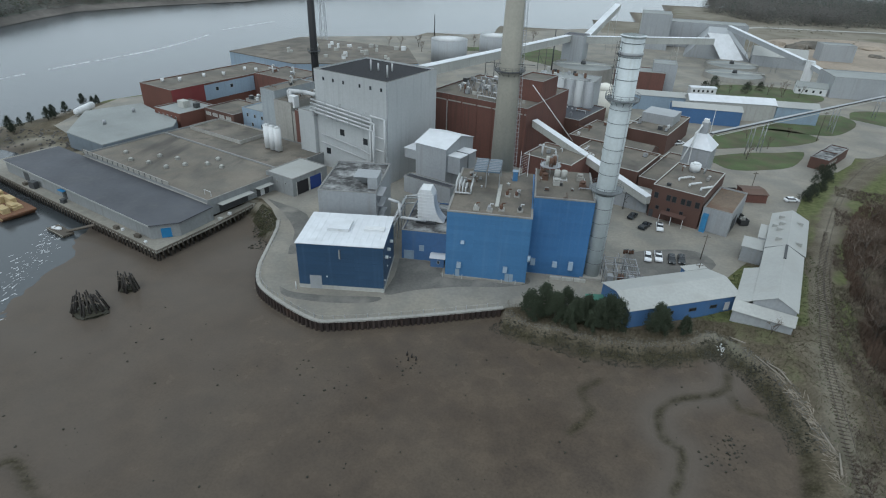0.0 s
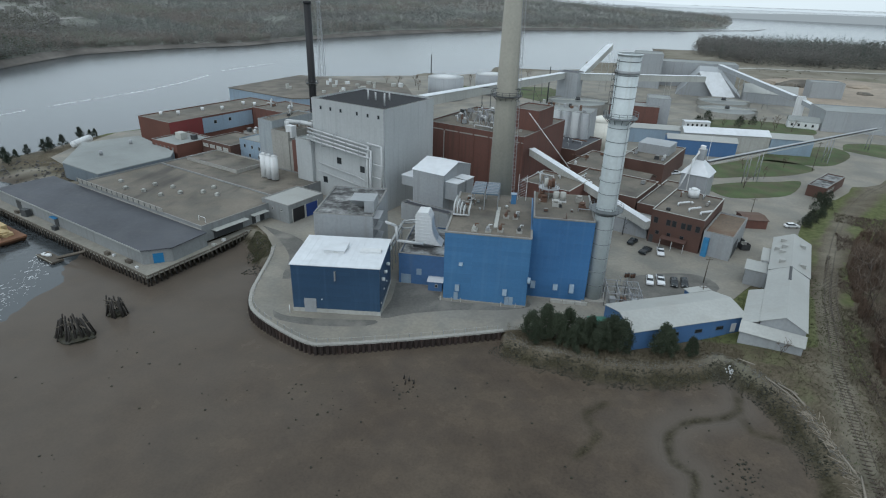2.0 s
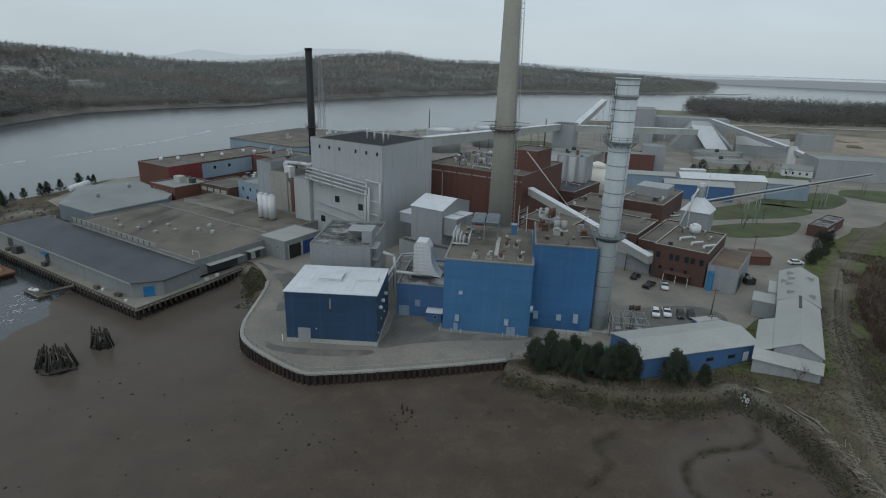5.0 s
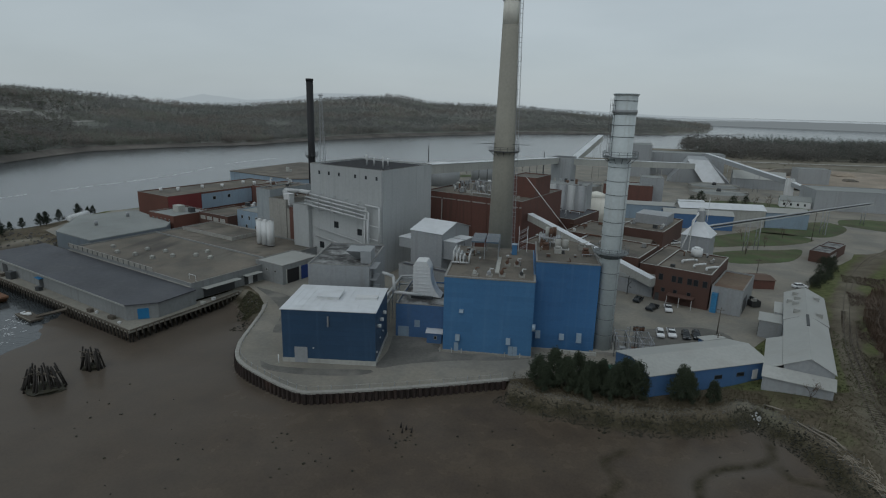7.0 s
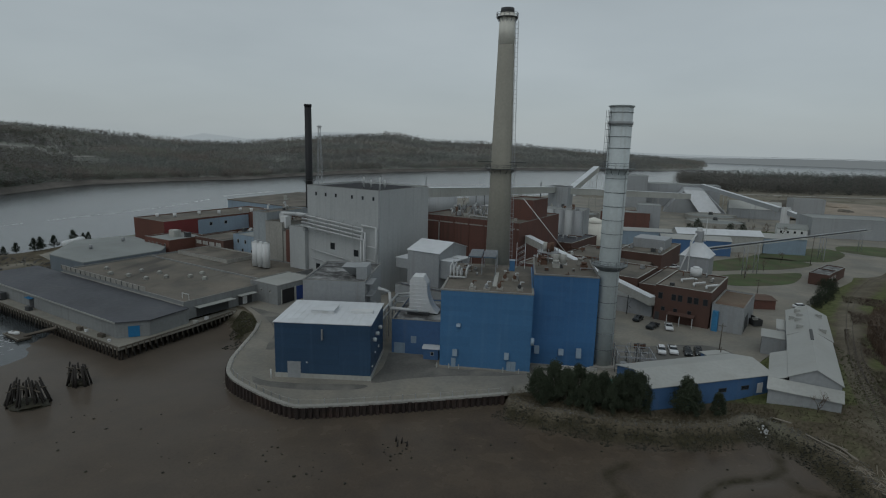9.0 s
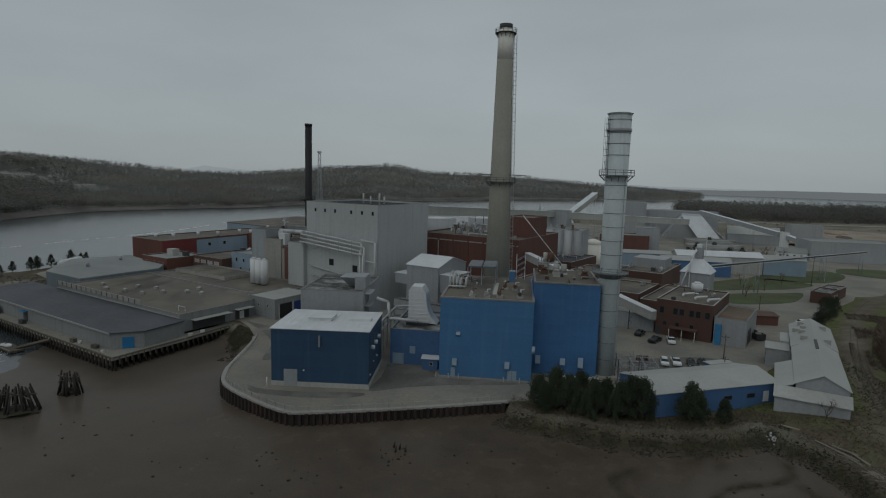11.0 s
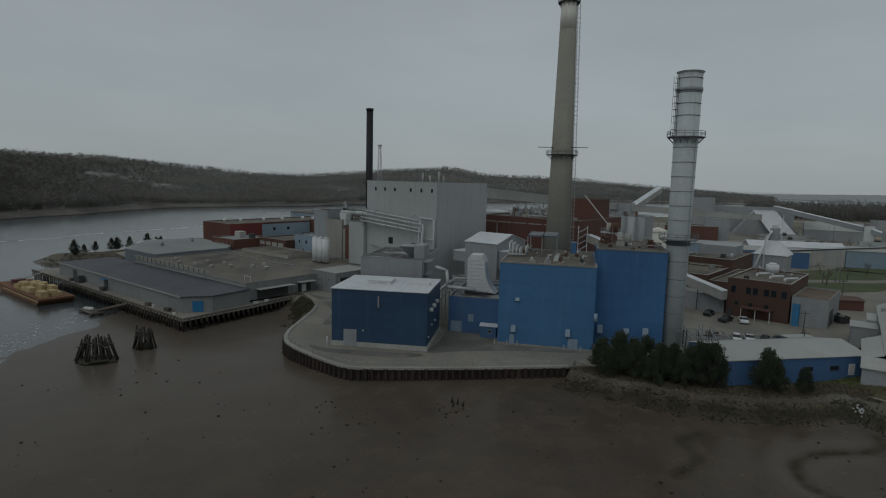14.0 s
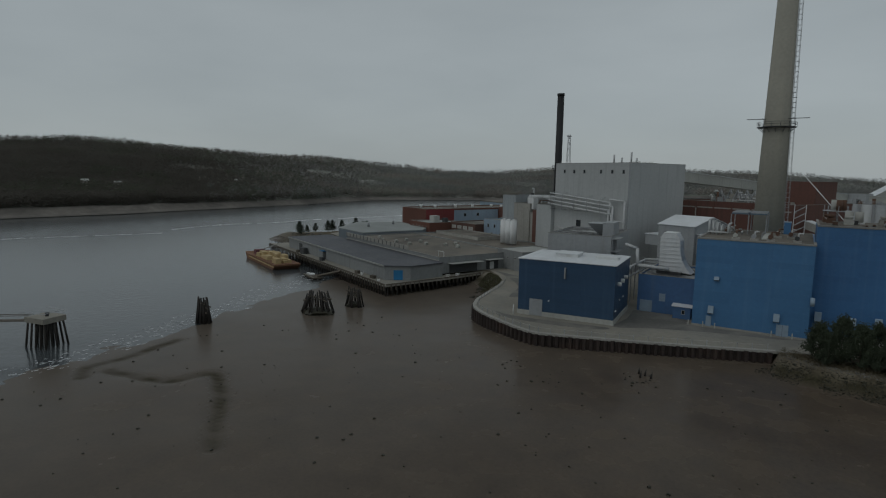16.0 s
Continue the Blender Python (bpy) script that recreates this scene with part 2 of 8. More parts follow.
def mesh(name, bm, material):
    me = bpy.data.meshes.new(name)
    bm.to_mesh(me)
    bm.free()
    me.materials.append(material)
    return me


def part(name, bm, material, parent, label=""):
    ob = new(name, mesh(name, bm, material))
    ob.parent = parent
    return tagged(ob, label)


def thing(name, label, category, m=None, group="", kind=""):
    ob = new(name)
    ob.empty_display_size = 0.5
    if m is not None:
        ob.matrix_basis = m
    return tagged(ob, label, category, group, kind)


def solid(name, bm, material, label, category="", kind="", group="", m=None):
    ob = new(name, mesh(name, bm, material))
    if m is not None:
        ob.matrix_basis = m
    return tagged(ob, label, category, group, kind)


def B():
    return bmesh.new()


def window(parent, x, z, w, h, y=0.0, frame_m=None, pane_m=None, side=None):
    """A framed window on a wall that faces -y at y, or on the end wall at x=side that faces +x (then x is read along y)."""
    fb, pb = B(), B()
    t = 0.09
    if side is None:
        for a in ((x, z, x + w, z + t), (x, z + h - t, x + w, z + h), (x, z + t, x + t, z + h - t), (x + w - t, z + t, x + w, z + h - t)):
            bx(fb, a[0], y - 0.08, a[1], a[2], y + 0.02, a[3])
        bx(pb, x + t, y - 0.03, z + t, x + w - t, y + 0.01, z + h - t)
    else:
        for a in ((x, z, x + w, z + t), (x, z + h - t, x + w, z + h), (x, z + t, x + t, z + h - t), (x + w - t, z + t, x + w, z + h - t)):
            bx(fb, side - 0.02, a[0], a[1], side + 0.08, a[2], a[3])
        bx(pb, side - 0.01, x + t, z + t, side + 0.03, x + w - t, z + h - t)
    win = part("window", fb, frame_m or M_CONCL, parent)
    part("pane", pb, pane_m or M_GLASS, win)
    return win


def panel_wall(parent, length, z0, z1, step, long, material, m):
    """Courses of separate cladding panels on a wall plane that faces -y; m places the plane under the parent."""
    rows = max(1, round((z1 - z0) / step))
    cols = max(1, round(length / long))
    w, h = length / cols, (z1 - z0) / rows
    b = B()
    g = 0.006
    bx(b, g, -0.026, g, w - g, -0.002, h - g)
    me = mesh("panel", b, material)
    for r in range(rows):
        for c in range(cols):
            o = new("panel", me)
            o.parent = parent
            o.matrix_basis = m @ Matrix.Translation((c * w, 0, z0 + r * h))


def ring(b, e, w, d, k, z0, z1):
    """A closed rectangular wall of thickness k round w by d, standing out by e."""
    loops = []
    for q, z in ((-e, z0), (-e, z1), (k, z1), (k, z0)):
        loops.append([b.verts.new(p) for p in ((q, q, z), (w - q, q, z), (w - q, d - q, z), (q, d - q, z))])
    for i in range(4):
        lo, hi = loops[i], loops[(i + 1) % 4]
        for j in range(4):
            b.faces.new((lo[j], lo[(j + 1) % 4], hi[(j + 1) % 4], hi[j]))
    bmesh.ops.recalc_face_normals(b, faces=b.faces[:])
    return b


def building(name, label, ox, oy, rz, w, d, h, wall_m, roof_m, z0=0.0, category="building", parapet=0.35, coping_m=None, group=""):
    """A flat-roofed block: walls with thickness, a sunk roof deck and a coping round its edge. Local x runs along the front, y into it."""
    t = thing(name, label, category, pose(ox, oy, z0, 0, 0, rz), group)
    b = B()
    k = 0.3
    ring(b, -0.0, w, d, k, 0, h)
    part("wall", b, wall_m, t)
    part("roof", bx(B(), k, k, h - parapet - 0.3, w - k, d - k, h - parapet), roof_m, t)
    b = B()
    e = 0.06
    ring(b, e, w, d, k, h, h + 0.09)
    part("coping", b, coping_m or M_COPE, t)
    return t


def gabled(name, label, ox, oy, rz, w, d, eave, ridge, wall_m, roof_m, z0=0.0, category="shed", axis="x", over=0.3):
    """A pitched-roof shed; the ridge runs along local x or y."""
    t = thing(name, label, category, pose(ox, oy, z0, 0, 0, rz))
    b = B()
    if axis == "x":
        prof = [(0, 0), (d, 0), (d, eave), (d / 2, ridge), (0, eave)]
        lo = [b.verts.new((0, y, z)) for y, z in prof]
        hi = [b.verts.new((w, y, z)) for y, z in prof]
    else:
        prof = [(0, 0), (w, 0), (w, eave), (w / 2, ridge), (0, eave)]
        lo = [b.verts.new((x, d, z)) for x, z in prof]
        hi = [b.verts.new((x, 0, z)) for x, z in prof]
    b.faces.new(lo)
    b.faces.new(hi[::-1])
    for i in range(5):
        b.faces.new((lo[i], hi[i], hi[(i + 1) % 5], lo[(i + 1) % 5]))
    bmesh.ops.recalc_face_normals(b, faces=b.faces[:])
    part("wall", b, wall_m, t)
    half = (d if axis == "x" else w) / 2
    rise = (ridge - eave) / half
    for s in (0, 1):
        b = B()
        th = 0.14
        q = [(-over, eave - over * rise), (half, ridge)] if s == 0 else [(half, ridge), (2 * half + over, eave - over * rise)]
        pr = [(q[0][0], q[0][1] + 0.02), (q[1][0], q[1][1] + 0.02), (q[1][0], q[1][1] + th), (q[0][0], q[0][1] + th)]
        if axis == "x":
            lo = [b.verts.new((-over, y, z)) for y, z in pr]
            hi = [b.verts.new((w + over, y, z)) for y, z in pr]
        else:
            lo = [b.verts.new((x, d + over, z)) for x, z in pr]
            hi = [b.verts.new((x, -over, z)) for x, z in pr]
        b.faces.new(lo)
        b.faces.new(hi[::-1])
        for i in range(4):
            b.faces.new((lo[i], hi[i], hi[(i + 1) % 4], lo[(i + 1) % 4]))
        bmesh.ops.recalc_face_normals(b, faces=b.faces[:])
        part("roof", b, roof_m, t)
    return t


# The old mill stands on a grid turned by -24.3 degrees.
MR = -24.3
CU, SU = math.cos(radians(MR)), math.sin(radians(MR))


def mill(u, v):
    return u * CU - v * SU, u * SU + v * CU


def mill_building(name, label, u0, v0, u1, v1, h, wall_m, roof_m, z0=0.0, **kw):
    x, y = mill(u0, v0)
    return building(name, label, x, y, MR, u1 - u0, v1 - v0, h, wall_m, roof_m, z0, **kw)


# ---- ground, mud and water ----
WATER = -3.75


def smooth(a, b, x):
    t = np.clip((x - a) / (b - a), 0, 1)
    return t * t * (3 - 2 * t)


def curve(pts, n=5):
    """Points along a smooth line through pts."""
    out = []
    p = [Vector(q) for q in pts]
    p = [2 * p[0] - p[1]] + p + [2 * p[-1] - p[-2]]
    for i in range(1, len(p) - 2):
        for k in range(n):
            t = k / n
            a, b_, c, d = p[i - 1:i + 3]
            out.append(0.5 * ((2 * b_) + (c - a) * t + (2 * a - 5 * b_ + 4 * c - d) * t * t + (3 * b_ - a - 3 * c + d) * t ** 3))
    out.append(p[-2])
    return [(q.x, q.y) for q in out]


WALL = curve([(-52.6, 20.0), (-50.6, 14.0), (-47.9, 0.0), (-46.4, -6.5), (-42.9, -13.4), (-35.5, -19.0), (-25.4, -24.2), (-19.8, -23.6), (-7.9, -19.9), (4.1, -15.6), (15.4, -11.2)], 4)
COVE = [(22, -15.4), (29.4, -15.8), (36.5, -18.2), (45, -17.8), (55, -15.2), (60.5, -11.0), (64.8, -13.2), (70.6, -20.6), (72.6, -28), (73.8, -36.4), (73.4, -43), (71.4, -52), (64, -75), (52, -100), (38, -150), (20, -260)]
LAND = WALL + COVE + [(200, -900), (2600, -900), (2600, 900), (900, 880), (420, 850), (178, 704), (65, 500), (-20, 445), (-74, 388), (-111, 340), (-167, 345), (-160, 262), (-158, 190), (-166, 150), (-185, 132), (-190, 115), (-192, 95), (-198, 74), (-178, 70), (-150, 60), (-110, 44), (-72, 33), (-64, 32), (-57, 26)]


def inside_and_distance(px, py, poly):
    inside = np.zeros(px.shape, bool)
    dist = np.full(px.shape, 1e9)
    k = len(poly)
    for i in range(k):
        x0, y0 = poly[i]
        x1, y1 = poly[(i + 1) % k]
        if y0 != y1:
            hit = ((y0 > py) != (y1 > py)) & (px < (x1 - x0) * (py - y0) / (y1 - y0) + x0)
            inside ^= hit
        dx, dy = x1 - x0, y1 - y0
        t = np.clip(((px - x0) * dx + (py - y0) * dy) / (dx * dx + dy * dy + 1e-9), 0, 1)
        dist = np.minimum(dist, np.hypot(px - x0 - t * dx, py - y0 - t * dy))
    return inside, dist


def line_distance(px, py, pts):
    d = np.full(px.shape, 1e9)
    for (x0, y0), (x1, y1) in zip(pts, pts[1:]):
        dx, dy = x1 - x0, y1 - y0
        t = np.clip(((px - x0) * dx + (py - y0) * dy) / (dx * dx + dy * dy), 0, 1)
        d = np.minimum(d, np.hypot(px - x0 - t * dx, py - y0 - t * dy))
    return d


CREEK = curve([(62.8, -14), (63, -19), (61.6, -26), (57.2, -29.3), (50.8, -31.5), (46.8, -35.6), (46.2, -41.9), (49, -46), (44, -58), (30, -80)], 4)
GULLY_A = curve([(-78, -79.6), (-82.3, -76.6), (-81.8, -71.2), (-83.1, -65.8), (-84.5, -58.7)], 4)
GULLY_B = curve([(-77.9, -75.6), (-72, -74.7), (-64.9, -72.9), (-62.6, -66.9), (-55.7, -70.6), (-51.7, -73.2), (-44.6, -79.5), (-39.7, -83.5)], 4)
RILL_A = curve([(36.2, -29.1), (32.5, -32.8), (34, -38), (30, -44)], 4)
RILL_B = curve([(61.5, -29), (62, -32), (66.2, -33.3), (70, -35)], 4)


def wobble(px, py, s, seed):
    return np.array([noise.noise((x * s + seed, y * s, seed * 0.7)) for x, y in zip(px.ravel(), py.ravel())]).reshape(px.shape)


# Outline of the paved mill yard.
YARD = WALL + [(24, -8.5), (36, -6), (40, -1), (66, 7), (76, 20), (97, 46), (104, 60), (112, 76), (122, 90), (150, 122), (190, 148), (235, 170), (235, 400), (60, 470), (-60, 380), (-165, 335), (-156, 258), (-154.5, 190), (-163, 148), (-181, 129), (-181, 100), (-178, 84), (-150, 66), (-72, 34.5), (-64, 34), (-58, 28)]


def land_height(x, y):
    """The lie of the dry land: level in the yard, rising to the bank by the railway."""
    yin, yd = inside_and_distance(x, y, YARD)
    return -0.12 + np.where(yin, 0.0, 1.9 * smooth(0, 12, yd) * smooth(56, 80, x))


def axis(fine0, fine1, step, far, grow=1.18):
    c = list(np.arange(fine0, fine1 + step / 2, step))
    s = step
    while c[-1] < far:
        s *= grow
        c.append(c[-1] + s)
    s = step
    while c[0] > -far:
        s *= grow
        c.insert(0, c[0] - s)
    return np.array(c)


gx, gy = axis(-112, 100, 1.0, 4200), axis(-122, 40, 1.0, 4600)
GX, GY = np.meshgrid(gx, gy)
ins, dst = inside_and_distance(GX, GY, LAND)
tide_x = -86 - 18 * (GY + 80) / 80
mud = np.clip(WATER + 0.011 * (GX - tide_x), -6.5, -2.6)
mud = np.where((GX < -130) | (GY > 60), -6.5, mud)
near = (np.abs(GX) < 115) & (GY > -125) & (GY < 45)
w1 = np.zeros(GX.shape)
w2 = np.zeros(GX.shape)
idx = np.where(near)
w1[idx] = wobble(GX[idx], GY[idx], 0.09, 3.1)
w2[idx] = wobble(GX[idx], GY[idx], 0.45, 8.3)
mud = mud + 0.10 * w1 + 0.035 * w2
for pts, wide, deep in ((CREEK, 1.6, 0.35), (GULLY_A, 0.8, 0.30), (GULLY_B, 0.9, 0.30), (RILL_A, 0.8, 0.2), (RILL_B, 0.8, 0.2)):
    dd = line_distance(GX, GY, pts)
    mud = mud - deep * np.exp(-(dd / wide) ** 2)
flat = (GX > tide_x + 2) & (GX > -100) & (GY < 12)
mud = np.where(flat, np.maximum(mud, WATER + 0.04), mud)
creek_d = line_distance(GX, GY, CREEK)
rill_d = np.full(GX.shape, 1e9)
for pts in (CREEK, GULLY_A, GULLY_B, RILL_A, RILL_B):
    rill_d = np.minimum(rill_d, line_distance(GX, GY, pts))
rise = line_distance(GX, GY, WALL)
mud = mud + 0.55 * np.exp(-rise / 5.0) * smooth(-48, -28, GX) * (GX < 30)
natural = (smooth(12, 18, GX) * (GY < 30)) + (GX < -50.8) * (GY > 13) * 1.0
natural = np.clip(natural, 0, 1)
shelf = np.where(natural > 0.5, -2.75 + 2.7 * (1 - smooth(0.0, 6.5 + 1.5 * w1, dst)) - 4.0 * smooth(5, 16, dst), -9)
land = land_height(GX, GY) + 0.05 * w1 + 0.05 * w2 * (GX > 58)
edge_drop = smooth(0.0, 2.4, dst)
land = np.where(natural > 0.5, land * edge_drop + (-0.15) * (1 - edge_drop), np.where((GX < 18) & (GY < 22) & (dst < 1.3), np.maximum(mud, -3.2), land))
hz = np.where(ins, land, np.maximum(mud, shelf + 0.18 * w2 * (dst < 8)))
zone_mud = np.where(ins, 0, np.clip((-hz - 1.7) / 0.5, 0, 1))
rail_d = line_distance(GX, GY, [(70, -80), (73.8, -53.6), (75.6, -41.8), (78.5, -30), (82, -16), (86.7, -3), (94.6, 18.8), (109, 48.6), (125, 78.5), (147, 112), (165, 133)])
zone_grass = np.where(ins & ((GX > 58) | (GY > 120)), np.clip(0.72 + 1.0 * w1, 0.15, 1) * np.clip((rail_d - 1.7) / 1.4, 0, 1) * np.where((GX > 90) & (GY < 60) & (GX > 84 + 0.35 * GY), 0.7, 1.0) * np.where(GY > 180, 0.35, 0.85) * np.where((GY < -7) & (GX < 84), 0.45, 1.0), 0.0)
rail_x = np.interp(GY, [-80, -53.6, -41.8, -30, -16, -3, 18.8, 48.6, 78.5, 112], [70, 73.8, 75.6, 78.5, 82, 86.7, 94.6, 109, 125, 147])
zone_grass = np.where((GX > rail_x + 6 + 2.5 * w1) & (GY < 56), 0.04, zone_grass)
# Creek silt, land dirt and the tide edge; the edge's paleness paints wet sheen.
zone_silt_dirt_sheen = 0.75 * np.exp(-(np.maximum(creek_d - 1.0, 0) / 3.2) ** 2) * (~ins) + ins * np.maximum(0.7 * smooth(150, 210, GY), 0.4 * np.exp(-(rail_d / 2.7) ** 2) * (GX > 60) * (GY < 160)) + 0.8 * np.clip(1 - (GX - tide_x) / 14, 0, 1) * (~ins)

# Mud grows paler riverwards: its sheen is put into the base colour.
zone_silt_dirt_sheen = np.where(ins, zone_silt_dirt_sheen, np.maximum(zone_silt_dirt_sheen, 0.75 * smooth(25, -75, GX) * np.clip(0.8 + 0.5 * w1, 0, 1)))
zone_weed_shade = np.where(ins, 0.0, (natural > 0.5) * smooth(-2.85, -2.6, hz) * (1 - smooth(-1.2, -0.7, hz)) * (1 - smooth(4.6, 5.8, dst + 1.6 * w1)) * np.clip(0.85 + 0.7 * w2, 0, 1))
# Rill lines darkened: the shade of their small banks is put into the colour.
zone_weed_shade = np.where(ins, 0.0, np.maximum(zone_weed_shade, 0.95 * np.exp(-(rill_d / 0.85) ** 2) * np.clip(0.75 + 0.9 * w2, 0, 1)))
nx, ny = len(gx), len(gy)
verts = np.stack([GX, GY, hz], -1).reshape(-1, 3)
quad = (np.arange(ny - 1)[:, None] * nx + np.arange(nx - 1)[None, :]).ravel()
faces = np.stack([quad, quad + 1, quad + nx + 1, quad + nx], -1)
me = bpy.data.meshes.new("ground")
me.from_pydata(verts.tolist(), [], faces.tolist())
me.polygons.foreach_set("use_smooth", [True] * len(me.polygons))
zone = me.color_attributes.new("zone", "FLOAT_COLOR", "POINT")
zone.data.foreach_set("color", np.stack([zone_mud, zone_grass, np.clip(zone_silt_dirt_sheen, 0, 1), zone_weed_shade], -1).astype(np.float32).ravel())
ground = tagged(new("ground", me), "brown tidal mud flat rising to gravelly grass banks", "ground", kind="structure")


def ground_material():
    m = bpy.data.materials.new("tidal_mud_and_bank")
    m.use_nodes = True
    n, l = m.node_tree.nodes, m.node_tree.links
    b = n["Principled BSDF"]
    b.inputs["Specular IOR Level"].default_value = 0.05
    at = n.new("ShaderNodeVertexColor")
    at.layer_name = "zone"
    sp = n.new("ShaderNodeSeparateColor")
    l.new(at.outputs[0], sp.inputs[0])
    geo = n.new("ShaderNodeNewGeometry")

    def tx(s, d=5):
        t = n.new("ShaderNodeTexNoise")
        t.inputs["Scale"].default_value, t.inputs["Detail"].default_value = s, d
        l.new(geo.outputs["Position"], t.inputs["Vector"])
        return t.outputs[0]

    def rp(src, stops):
        r = n.new("ShaderNodeValToRGB")
        while len(r.color_ramp.elements) < len(stops):
            r.color_ramp.elements.new(0.5)
        for e, (p, c) in zip(r.color_ramp.elements, stops):
            e.position, e.color = p, (*c, 1)
        l.new(src, r.inputs[0])
        return r.outputs[0]

    def mx(f, a, c, kind="MIX"):
        x = n.new("ShaderNodeMixRGB")
        x.blend_type = kind
        for s, v in ((0, f), (1, a), (2, c)):
            if hasattr(v, "is_linked"):
                l.new(v, x.inputs[s])
            else:
                x.inputs[s].default_value = v
        return x.outputs[0]

    broad, mid, fine = tx(0.035), tx(0.22), tx(2.2)
    mudc = rp(broad, ((0.3, (0.073, 0.057, 0.044)), (0.5, (0.094, 0.075, 0.058)), (0.7, (0.083, 0.069, 0.055))))
    mudc = mx(1.0, mudc, rp(mid, ((0.3, (0.82, 0.82, 0.84)), (0.7, (1.12, 1.1, 1.06)))), "MULTIPLY")
    mudc = mx(1.0, mudc, rp(fine, ((0.28, (0.85, 0.85, 0.85)), (0.6, (1.05, 1.05, 1.05)))), "MULTIPLY")
    # Pale tone for creek silt and for the sheen painted on river-side mud.
    silt_sheenc = mx(sp.outputs[2], mudc, (0.113, 0.096, 0.080, 1))
    soil = rp(mid, ((0.3, (0.080, 0.068, 0.047)), (0.55, (0.118, 0.100, 0.072)), (0.75, (0.165, 0.145, 0.11))))
    soil = mx(1.0, soil, rp(fine, ((0.3, (0.7, 0.7, 0.7)), (0.7, (1.2, 1.2, 1.2)))), "MULTIPLY")
    grassc = rp(tx(0.7), ((0.3, (0.072, 0.085, 0.036)), (0.6, (0.118, 0.128, 0.058)), (0.75, (0.15, 0.135, 0.08))))
    landc = mx(rp(mx(0.5, sp.outputs[1], mid, "ADD"), ((0.55, (0, 0, 0)), (0.8, (1, 1, 1)))), soil, grassc)
    dirt = rp(tx(0.02), ((0.4, (0.19, 0.175, 0.142)), (0.55, (0.28, 0.26, 0.215)), (0.7, (0.16, 0.158, 0.115))))
    landc = mx(sp.outputs[2], landc, dirt)
    shore = mx(sp.outputs[0], landc, silt_sheenc)
    # Alpha carries shore weed and the painted shade of the rill banks.
    l.new(mx(at.outputs["Alpha"], shore, rp(fine, ((0.3, (0.022, 0.020, 0.012)), (0.6, (0.048, 0.043, 0.026)), (0.78, (0.085, 0.076, 0.052))))), b.inputs["Base Color"])
    mudr = rp(mid, ((0.35, (0.16, 0.16, 0.16)), (0.65, (0.30, 0.30, 0.30))))
    wetr = mx(sp.outputs[2], mudr, (0.24, 0.24, 0.24, 1))
    l.new(mx(at.outputs["Alpha"], mx(sp.outputs[0], (0.95, 0.95, 0.95, 1), wetr), (0.85, 0.85, 0.85, 1)), b.inputs["Roughness"])
    bp = n.new("ShaderNodeBump")
    bp.inputs["Strength"].default_value, bp.inputs["Distance"].default_value = 0.12, 0.05
    l.new(mx(0.5, tx(1.1), fine, "ADD"), bp.inputs["Height"])
    l.new(bp.outputs[0], b.inputs["Normal"])
    return m


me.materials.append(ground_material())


def water_material():
    m = bpy.data.materials.new("grey_river_water")
    m.use_nodes = True
    n, l = m.node_tree.nodes, m.node_tree.links
    b = n["Principled BSDF"]
    b.inputs["Base Color"].default_value = (0.055, 0.062, 0.066, 1)
    b.inputs["Roughness"].default_value = 0.16
    b.inputs["Specular IOR Level"].default_value = 0.4
    geo = n.new("ShaderNodeNewGeometry")
    t = n.new("ShaderNodeTexNoise")
    t.inputs["Scale"].default_value, t.inputs["Detail"].default_value = 0.55, 6
    l.new(geo.outputs["Position"], t.inputs["Vector"])
    bp = n.new("ShaderNodeBump")
    bp.inputs["Strength"].default_value, bp.inputs["Distance"].default_value = 0.4, 0.16
    l.new(t.outputs[0], bp.inputs["Height"])
    l.new(bp.outputs[0], b.inputs["Normal"])
    return m


b = B()
for x0, y0, x1, y1 in ((-4200, -4200, 4200, 4600),):
    f = [b.verts.new(p) for p in ((x0, y0, WATER), (x1, y0, WATER), (x1, y1, WATER), (x0, y1, WATER))]
    b.faces.new(f)
water = solid("water", b, water_material(), "flat grey river water under an overcast sky", "river", "structure")

# Foam streak on the river.
b = B()
rf = random.Random(12)
for line, wd in (([(-300, -40), (-296, -10), (-291, 4), (-279, 30), (-268, 52)], 1.5), ([(-282, 66), (-287, 92), (-286, 112), (-276, 138), (-277, 162), (-274, 176)], 1.6), ([(-271, 190), (-267, 206), (-258, 237), (-252, 262), (-249, 296), (-250, 338)], 2.0), ([(-253, 366), (-246, 392), (-233, 431)], 1.6)):
    c = curve(line, 16)
    w0, o0 = wd * 0.4, 0.0
    for i, (p, q) in enumerate(zip(c, c[1:])):
        w1_ = wd * rf.uniform(0.15, 1.0)
        o1 = rf.uniform(-0.5, 0.5)
        if rf.random() < 0.95:
            b.faces.new([b.verts.new((x, y, WATER + 0.03)) for x, y in ((p[0] + o0 - w0 / 2, p[1]), (q[0] + o1 - w1_ / 2, q[1]), (q[0] + o1 + w1_ / 2, q[1]), (p[0] + o0 + w0 / 2, p[1]))])
        w0, o0 = w1_, o1
solid("foam_streak", b, M_FOAM, "broken white foam lines drifting on the grey river", "foam", "stuff")

# Paved yard of the mill, one slab with a kerb edge along the sheet piles.
yard = solid("pavement", prism(B(), YARD, -0.5, 0.0), M_YARD, "worn grey-brown gravel and asphalt mill yard", "pavement", "structure")

